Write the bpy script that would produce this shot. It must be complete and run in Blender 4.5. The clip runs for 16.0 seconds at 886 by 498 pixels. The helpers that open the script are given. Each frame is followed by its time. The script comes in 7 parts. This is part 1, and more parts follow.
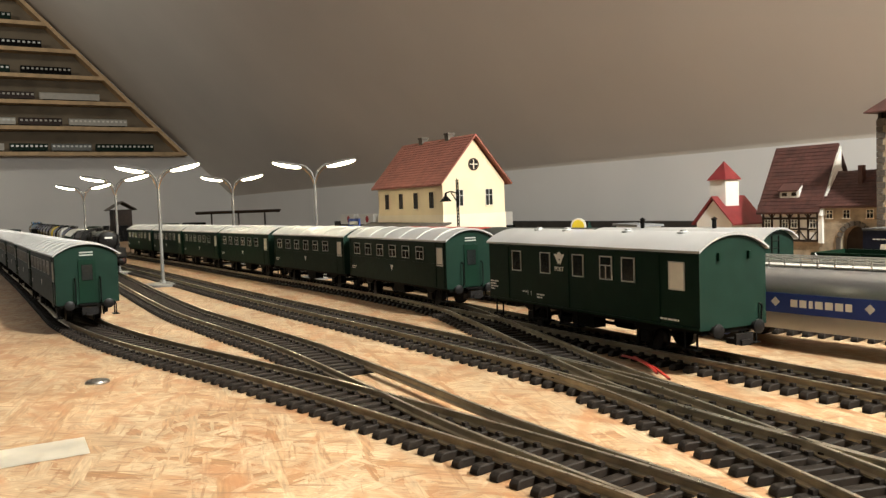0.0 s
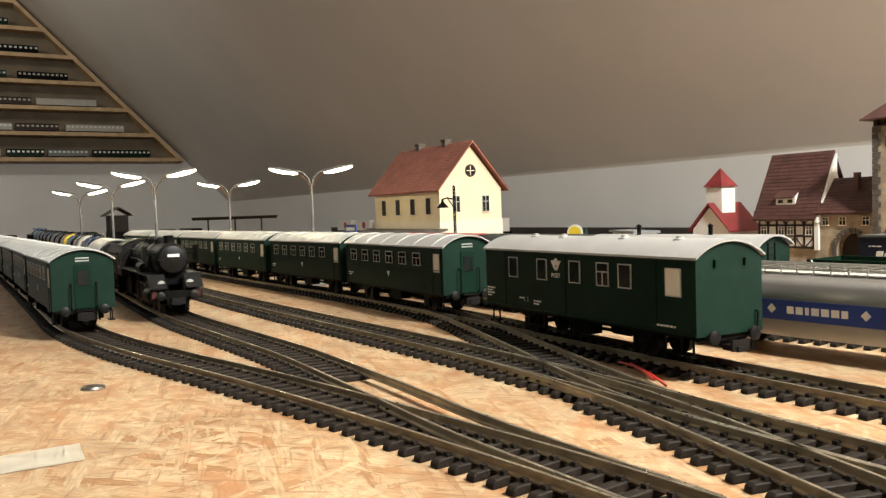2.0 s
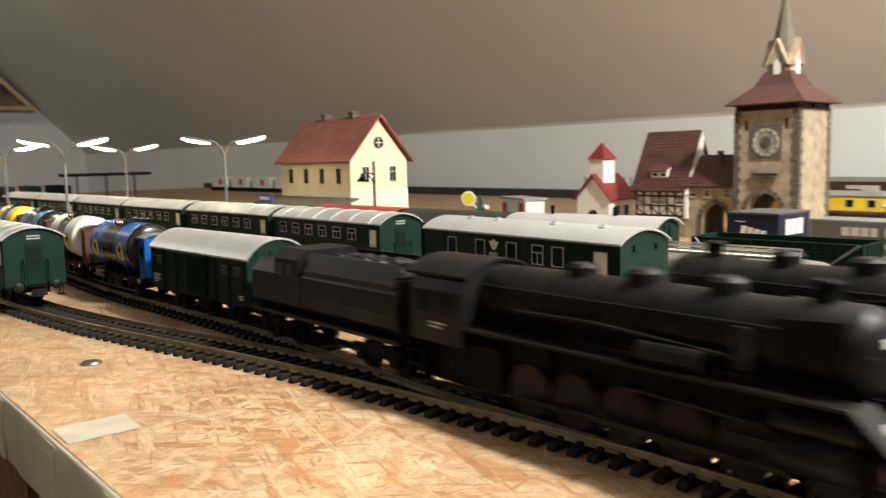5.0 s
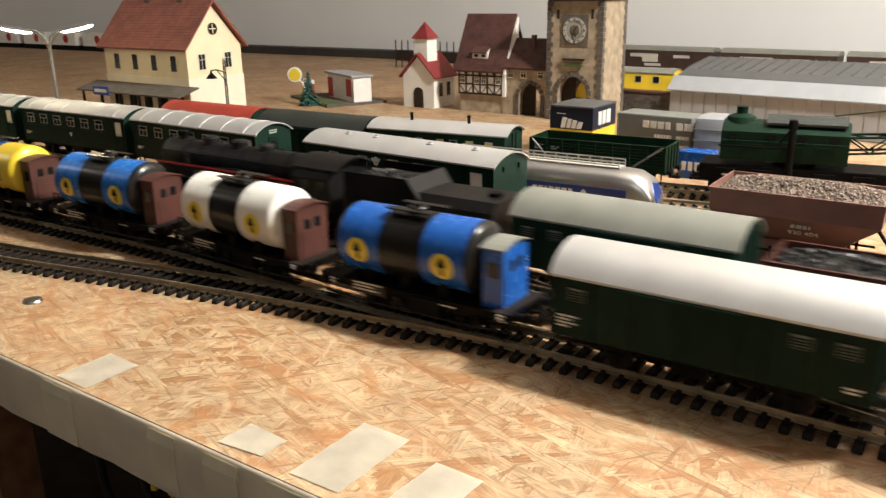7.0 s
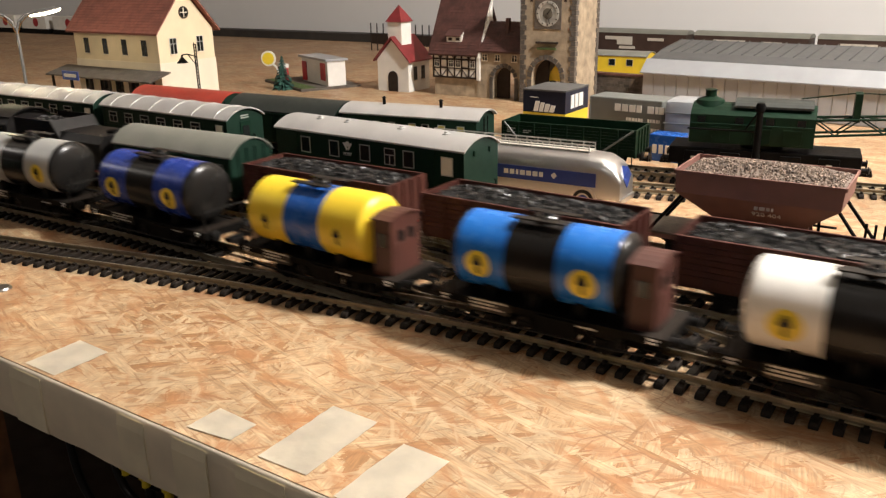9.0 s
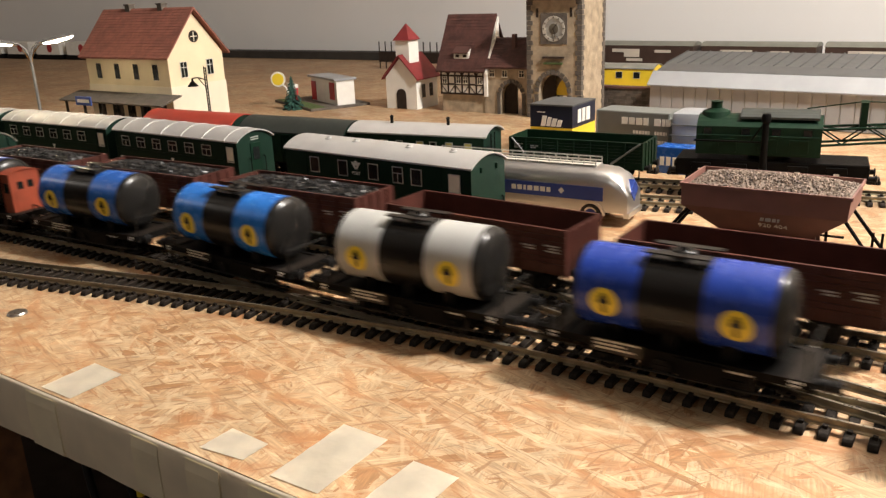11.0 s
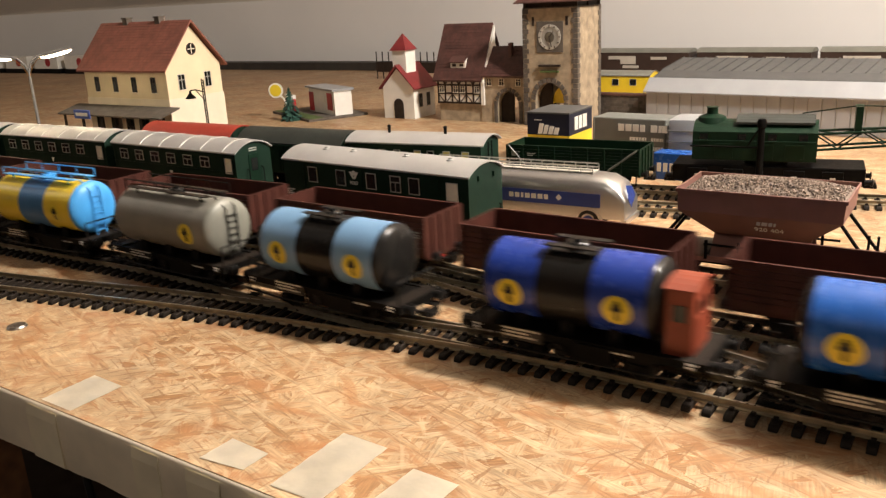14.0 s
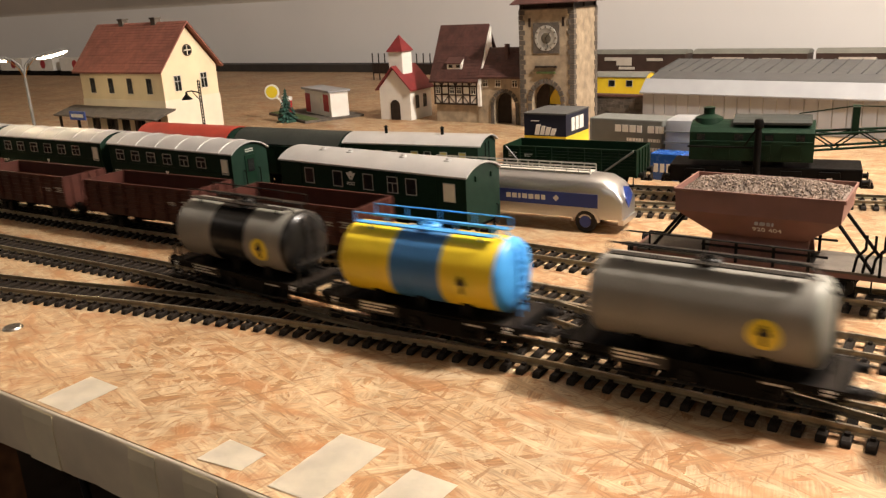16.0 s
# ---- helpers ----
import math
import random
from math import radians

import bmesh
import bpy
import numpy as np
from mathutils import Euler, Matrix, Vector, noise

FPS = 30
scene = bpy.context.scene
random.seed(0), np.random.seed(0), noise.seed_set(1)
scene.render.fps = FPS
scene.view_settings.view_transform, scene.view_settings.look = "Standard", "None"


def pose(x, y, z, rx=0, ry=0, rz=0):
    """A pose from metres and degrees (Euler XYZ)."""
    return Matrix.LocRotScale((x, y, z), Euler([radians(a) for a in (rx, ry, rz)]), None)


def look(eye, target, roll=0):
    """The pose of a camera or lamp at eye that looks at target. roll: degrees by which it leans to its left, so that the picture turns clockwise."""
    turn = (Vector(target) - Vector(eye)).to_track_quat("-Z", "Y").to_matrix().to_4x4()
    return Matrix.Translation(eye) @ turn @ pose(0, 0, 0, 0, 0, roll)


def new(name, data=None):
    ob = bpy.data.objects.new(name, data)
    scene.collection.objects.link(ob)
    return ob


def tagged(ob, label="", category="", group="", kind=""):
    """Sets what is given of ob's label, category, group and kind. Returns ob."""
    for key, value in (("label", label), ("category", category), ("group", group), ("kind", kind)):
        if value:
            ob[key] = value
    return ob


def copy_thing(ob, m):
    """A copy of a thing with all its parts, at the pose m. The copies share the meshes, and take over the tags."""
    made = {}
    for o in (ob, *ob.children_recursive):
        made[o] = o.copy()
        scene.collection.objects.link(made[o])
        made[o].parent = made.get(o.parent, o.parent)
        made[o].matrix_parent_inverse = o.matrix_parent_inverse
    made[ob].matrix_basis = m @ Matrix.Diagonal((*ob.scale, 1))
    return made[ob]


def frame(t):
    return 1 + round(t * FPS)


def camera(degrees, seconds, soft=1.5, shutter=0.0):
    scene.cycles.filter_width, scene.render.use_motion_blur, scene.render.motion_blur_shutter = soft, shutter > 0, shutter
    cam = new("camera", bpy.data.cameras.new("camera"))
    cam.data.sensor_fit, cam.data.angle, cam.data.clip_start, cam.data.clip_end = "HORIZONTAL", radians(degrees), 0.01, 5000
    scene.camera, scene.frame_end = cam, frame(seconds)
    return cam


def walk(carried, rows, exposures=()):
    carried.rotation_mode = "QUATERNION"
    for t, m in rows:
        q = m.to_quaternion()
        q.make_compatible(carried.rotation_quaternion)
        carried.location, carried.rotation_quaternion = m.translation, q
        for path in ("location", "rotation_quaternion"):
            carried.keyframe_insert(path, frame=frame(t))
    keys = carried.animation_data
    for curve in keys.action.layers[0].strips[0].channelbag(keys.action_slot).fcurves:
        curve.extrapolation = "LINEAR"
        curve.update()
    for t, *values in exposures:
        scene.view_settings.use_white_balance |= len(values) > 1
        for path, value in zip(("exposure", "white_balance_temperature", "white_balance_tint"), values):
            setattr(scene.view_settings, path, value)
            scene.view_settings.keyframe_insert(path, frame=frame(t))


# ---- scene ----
cam = camera(56.9, 16.0, soft=1.35, shutter=0.8)
PATH = [
    (0, (0.239, -0.195, 0.065), (-1.59, 0.608, -0.044), -2.0),
    (0.5, (0.238, -0.195, 0.065), (-1.588, 0.612, -0.04), -1.8),
    (1, (0.239, -0.194, 0.065), (-1.588, 0.615, -0.034), -1.9),
    (1.5, (0.239, -0.194, 0.065), (-1.587, 0.615, -0.032), -1.9),
    (2, (0.239, -0.195, 0.065), (-1.587, 0.616, -0.029), -1.9),
    (2.5, (0.239, -0.194, 0.065), (-1.587, 0.617, -0.03), -2.0),
    (3, (0.237, -0.194, 0.066), (-1.587, 0.618, -0.041), -1.9),
    (3.2, (0.238, -0.194, 0.065), (-1.585, 0.622, -0.038), -1.9),
    (5.3, (0.271, -0.276, 0.095), (-1.326, 0.898, -0.169), -1.0),
    (5.5, (0.275, -0.291, 0.105), (-1.271, 0.941, -0.196), -0.7),
    (6, (0.277, -0.316, 0.12), (-1.136, 1.012, -0.372), 0.1),
    (6.5, (0.275, -0.327, 0.133), (-1.052, 1.055, -0.44), -0.2),
    (7, (0.275, -0.33, 0.136), (-0.999, 1.086, -0.472), -1.0),
    (7.5, (0.278, -0.332, 0.141), (-0.97, 1.1, -0.485), -1.2),
    (8, (0.28, -0.331, 0.138), (-0.953, 1.109, -0.499), -0.8),
    (8.5, (0.28, -0.33, 0.136), (-0.947, 1.11, -0.511), -0.7),
    (9, (0.28, -0.329, 0.137), (-0.949, 1.11, -0.51), -1.0),
    (11.5, (0.284, -0.33, 0.139), (-0.98, 1.096, -0.466), -2.5),
    (12, (0.284, -0.332, 0.137), (-0.983, 1.093, -0.466), -2.4),
    (12.5, (0.283, -0.332, 0.136), (-0.981, 1.093, -0.472), -2.3),
    (13, (0.283, -0.331, 0.136), (-0.983, 1.092, -0.475), -2.7),
    (13.5, (0.283, -0.331, 0.138), (-0.984, 1.095, -0.465), -3.1),
    (14, (0.285, -0.33, 0.139), (-0.978, 1.103, -0.452), -3.1),
    (14.5, (0.286, -0.331, 0.139), (-0.975, 1.108, -0.446), -2.9),
    (15, (0.284, -0.332, 0.138), (-0.973, 1.109, -0.446), -2.8),
    (15.5, (0.285, -0.332, 0.138), (-0.973, 1.108, -0.448), -2.9),
    (16, (0.284, -0.33, 0.138), (-0.973, 1.111, -0.449), -3.1),
]
walk(cam, [(t, look(eye, target, roll)) for t, eye, target, roll in PATH],
     exposures=[(0.0, 0.24, 6000, 2), (5.5, 0.27, 6000, 3), (7.0, 0.02, 6100, 5), (9.0, -0.09, 6200, 9), (11.5, -0.04, 6350, 9), (16.0, -0.11, 6800, 12)])

# ---- world, light ----
world = bpy.data.worlds.new("world")
scene.world = world
world.use_nodes = True
world.node_tree.nodes["Background"].inputs[0].default_value = (0.9, 0.75, 0.6, 1)
world.node_tree.nodes["Background"].inputs[1].default_value = 0.004


def lamp(name, place, size, watts, colour):
    d = bpy.data.lights.new(name, "POINT")
    d.shadow_soft_size, d.energy, d.color = size, watts, colour
    ob = new(name, d)
    ob.location = place
    return ob


WARM = (1.0, 0.93, 0.86)
lamp("ceiling_lamp_light", (0.56, 0.25, 0.77), 0.04, 73, WARM)
# Two added fills, no lamp stands there: cabinet and slope, then south-facing sides.
lamp("rear_fill_light", (-2.7, -1.3, 1.3), 0.10, 20, (1.0, 0.90, 0.79))
lamp("front_fill_light", (0.7, -1.4, 0.95), 0.12, 8.0, WARM)


# ---- materials ----
def mat(name, colour, rough=0.5, metal=0.0, var=0.12, scale=60.0, bump=0.0, bscale=400.0, emit=0.0, island=0.0, spec=0.5, rvar=0.1):
    m = bpy.data.materials.new(name)
    m.use_nodes = True
    nt = m.node_tree
    b = nt.nodes["Principled BSDF"]
    b.inputs["Roughness"].default_value = rough
    b.inputs["Metallic"].default_value = metal
    b.inputs["Specular IOR Level"].default_value = spec
    co = nt.nodes.new("ShaderNodeTexCoord")
    n1 = nt.nodes.new("ShaderNodeTexNoise")
    n1.inputs["Scale"].default_value, n1.inputs["Detail"].default_value = scale, 6
    nt.links.new(co.outputs["Object"], n1.inputs["Vector"])
    ramp = nt.nodes.new("ShaderNodeMapRange")
    ramp.inputs["From Min"].default_value, ramp.inputs["From Max"].default_value = 0.3, 0.7
    ramp.inputs["To Min"].default_value, ramp.inputs["To Max"].default_value = 1 - var, 1 + var
    nt.links.new(n1.outputs["Fac"], ramp.inputs["Value"])
    mul = nt.nodes.new("ShaderNodeVectorMath")
    mul.operation = "SCALE"
    mul.inputs[0].default_value = colour[:3]
    nt.links.new(ramp.outputs["Result"], mul.inputs["Scale"])
    last = mul.outputs["Vector"]
    if island:
        geo = nt.nodes.new("ShaderNodeNewGeometry")
        r2 = nt.nodes.new("ShaderNodeMapRange")
        r2.inputs["To Min"].default_value, r2.inputs["To Max"].default_value = 1 - island, 1 + island
        nt.links.new(geo.outputs["Random Per Island"], r2.inputs["Value"])
        m2 = nt.nodes.new("ShaderNodeVectorMath")
        m2.operation = "SCALE"
        nt.links.new(last, m2.inputs[0])
        nt.links.new(r2.outputs["Result"], m2.inputs["Scale"])
        last = m2.outputs["Vector"]
    nt.links.new(last, b.inputs["Base Color"])
    r3 = nt.nodes.new("ShaderNodeMapRange")
    r3.inputs["To Min"].default_value, r3.inputs["To Max"].default_value = max(0.02, rough - rvar), min(1, rough + rvar)
    n3 = nt.nodes.new("ShaderNodeTexNoise")
    n3.inputs["Scale"].default_value = scale * 4
    nt.links.new(co.outputs["Object"], n3.inputs["Vector"])
    nt.links.new(n3.outputs["Fac"], r3.inputs["Value"])
    nt.links.new(r3.outputs["Result"], b.inputs["Roughness"])
    if bump:
        n2 = nt.nodes.new("ShaderNodeTexNoise")
        n2.inputs["Scale"].default_value, n2.inputs["Detail"].default_value = bscale, 4
        nt.links.new(co.outputs["Object"], n2.inputs["Vector"])
        bp = nt.nodes.new("ShaderNodeBump")
        bp.inputs["Strength"].default_value, bp.inputs["Distance"].default_value = bump, 0.001
        nt.links.new(n2.outputs["Fac"], bp.inputs["Height"])
        nt.links.new(bp.outputs["Normal"], b.inputs["Normal"])
    if emit:
        b.inputs["Emission Color"].default_value = (*colour[:3], 1)
        b.inputs["Emission Strength"].default_value = emit
    return m


def osb_material():
    """Pressed strand board: overlapping long flakes of pale and brown wood."""
    m = bpy.data.materials.new("strand_board")
    m.use_nodes = True
    nt = m.node_tree
    N, L = nt.nodes, nt.links
    b = N["Principled BSDF"]
    co = N.new("ShaderNodeTexCoord")

    def scaled(col, fac, lo, hi, f0=0.3, f1=0.7):
        r = N.new("ShaderNodeMapRange")
        r.inputs["From Min"].default_value, r.inputs["From Max"].default_value = f0, f1
        r.inputs["To Min"].default_value, r.inputs["To Max"].default_value = lo, hi
        L.new(fac, r.inputs["Value"])
        s = N.new("ShaderNodeVectorMath")
        s.operation = "SCALE"
        L.new(col, s.inputs[0])
        L.new(r.outputs["Result"], s.inputs["Scale"])
        return s.outputs["Vector"]

    def noise_of(scale, rot=0.0, size=(1, 1, 1), detail=4.0, dist=0.0):
        mp = N.new("ShaderNodeMapping")
        mp.vector_type = "TEXTURE"
        mp.inputs["Rotation"].default_value = (0, 0, rot)
        mp.inputs["Scale"].default_value = (1 / size[0], 1 / size[1], 1)
        L.new(co.outputs["Object"], mp.inputs["Vector"])
        n = N.new("ShaderNodeTexNoise")
        n.inputs["Scale"].default_value, n.inputs["Detail"].default_value, n.inputs["Distortion"].default_value = scale, detail, dist
        L.new(mp.outputs["Vector"], n.inputs["Vector"])
        return n.outputs["Fac"]

    prev = height = None
    for i, (turn, sx, sy, cut) in enumerate(((0.35, 44, 165, 0.0), (-0.75, 50, 215, 0.35), (1.15, 58, 235, 0.42), (0.05, 40, 250, 0.5), (-1.35, 70, 300, 0.5), (0.7, 56, 340, 0.55), (-0.25, 48, 380, 0.62))):
        mp = N.new("ShaderNodeMapping")
        mp.vector_type = "TEXTURE"
        mp.inputs["Rotation"].default_value = (0, 0, turn)
        mp.inputs["Location"].default_value = (i * 3.7, i * 1.9, 0)
        mp.inputs["Scale"].default_value = (1 / sx, 1 / sy, 1)
        L.new(co.outputs["Object"], mp.inputs["Vector"])
        wob = N.new("ShaderNodeTexNoise")
        wob.inputs["Scale"].default_value, wob.inputs["Detail"].default_value = 2.2, 6
        L.new(mp.outputs["Vector"], wob.inputs["Vector"])
        add = N.new("ShaderNodeMixRGB")
        add.blend_type, add.inputs[0].default_value = "ADD", 1.0
        L.new(mp.outputs["Vector"], add.inputs[1])
        L.new(wob.outputs["Color"], add.inputs[2])
        v = N.new("ShaderNodeTexVoronoi")
        v.inputs["Scale"].default_value = 0.75
        L.new(add.outputs[0], v.inputs["Vector"])
        sep = N.new("ShaderNodeSeparateColor")
        L.new(v.outputs["Color"], sep.inputs[0])
        ramp = N.new("ShaderNodeValToRGB")
        e = ramp.color_ramp.elements
        e[0].position, e[0].color = 0.0, (0.45, 0.22, 0.088, 1)
        e[1].position, e[1].color = 1.0, (0.745, 0.555, 0.335, 1)
        for p, c in ((0.10, (0.56, 0.325, 0.155, 1)), (0.26, (0.63, 0.405, 0.215, 1)), (0.62, (0.68, 0.468, 0.265, 1))):
            k = e.new(p)
            k.color = c
        L.new(sep.outputs[0], ramp.inputs[0])
        col = scaled(ramp.outputs["Color"], noise_of(1.0, turn, (110, 1300, 1), 7), 0.66, 1.20)
        if prev is None:
            prev, height = col, sep.outputs[1]
            continue
        st = N.new("ShaderNodeMath")
        st.operation = "GREATER_THAN"
        st.inputs[1].default_value = cut
        L.new(sep.outputs[2], st.inputs[0])
        mix, mh = N.new("ShaderNodeMixRGB"), N.new("ShaderNodeMixRGB")
        for node, one, two in ((mix, prev, col), (mh, height, sep.outputs[1])):
            L.new(st.outputs[0], node.inputs[0])
            L.new(one, node.inputs[1])
            L.new(two, node.inputs[2])
        prev, height = mix.outputs[0], mh.outputs[0]
    # reddish patches, thin dark slivers, broad tone
    for rot, size, lim, soft, colour in (
            (0.3, (28, 95, 1), 0.54, 0.10, (0.490, 0.207, 0.076, 1)), (-0.6, (30, 120, 1), 0.55, 0.10, (0.529, 0.244, 0.096, 1)),
            (0.15, (40, 200, 1), 0.60, 0.08, (0.784, 0.607, 0.384, 1)), (-0.9, (45, 220, 1), 0.61, 0.08, (0.764, 0.580, 0.360, 1)),
            (0.9, (46, 460, 1), 0.605, 0.06, (0.323, 0.147, 0.060, 1)), (-0.35, (44, 520, 1), 0.605, 0.06, (0.353, 0.166, 0.064, 1)), (1.5, (50, 430, 1), 0.615, 0.06, (0.353, 0.166, 0.064, 1))):
        r = N.new("ShaderNodeMapRange")
        r.inputs["From Min"].default_value, r.inputs["From Max"].default_value = lim, lim + soft
        r.inputs["To Max"].default_value = 0.64
        L.new(noise_of(1.0, rot, size, 7, 0.4), r.inputs["Value"])
        mix = N.new("ShaderNodeMixRGB")
        mix.inputs[2].default_value = colour
        L.new(r.outputs["Result"], mix.inputs[0])
        L.new(prev, mix.inputs[1])
        prev = mix.outputs[0]
    prev = scaled(prev, noise_of(160, detail=6), 0.86, 1.10)
    prev = scaled(prev, noise_of(14), 0.49, 0.74)
    L.new(prev, b.inputs["Base Color"])
    b.inputs["Roughness"].default_value = 0.5
    bp = N.new("ShaderNodeBump")
    bp.inputs["Strength"].default_value, bp.inputs["Distance"].default_value = 0.5, 0.0004
    L.new(height, bp.inputs["Height"])
    L.new(bp.outputs["Normal"], b.inputs["Normal"])
    return m



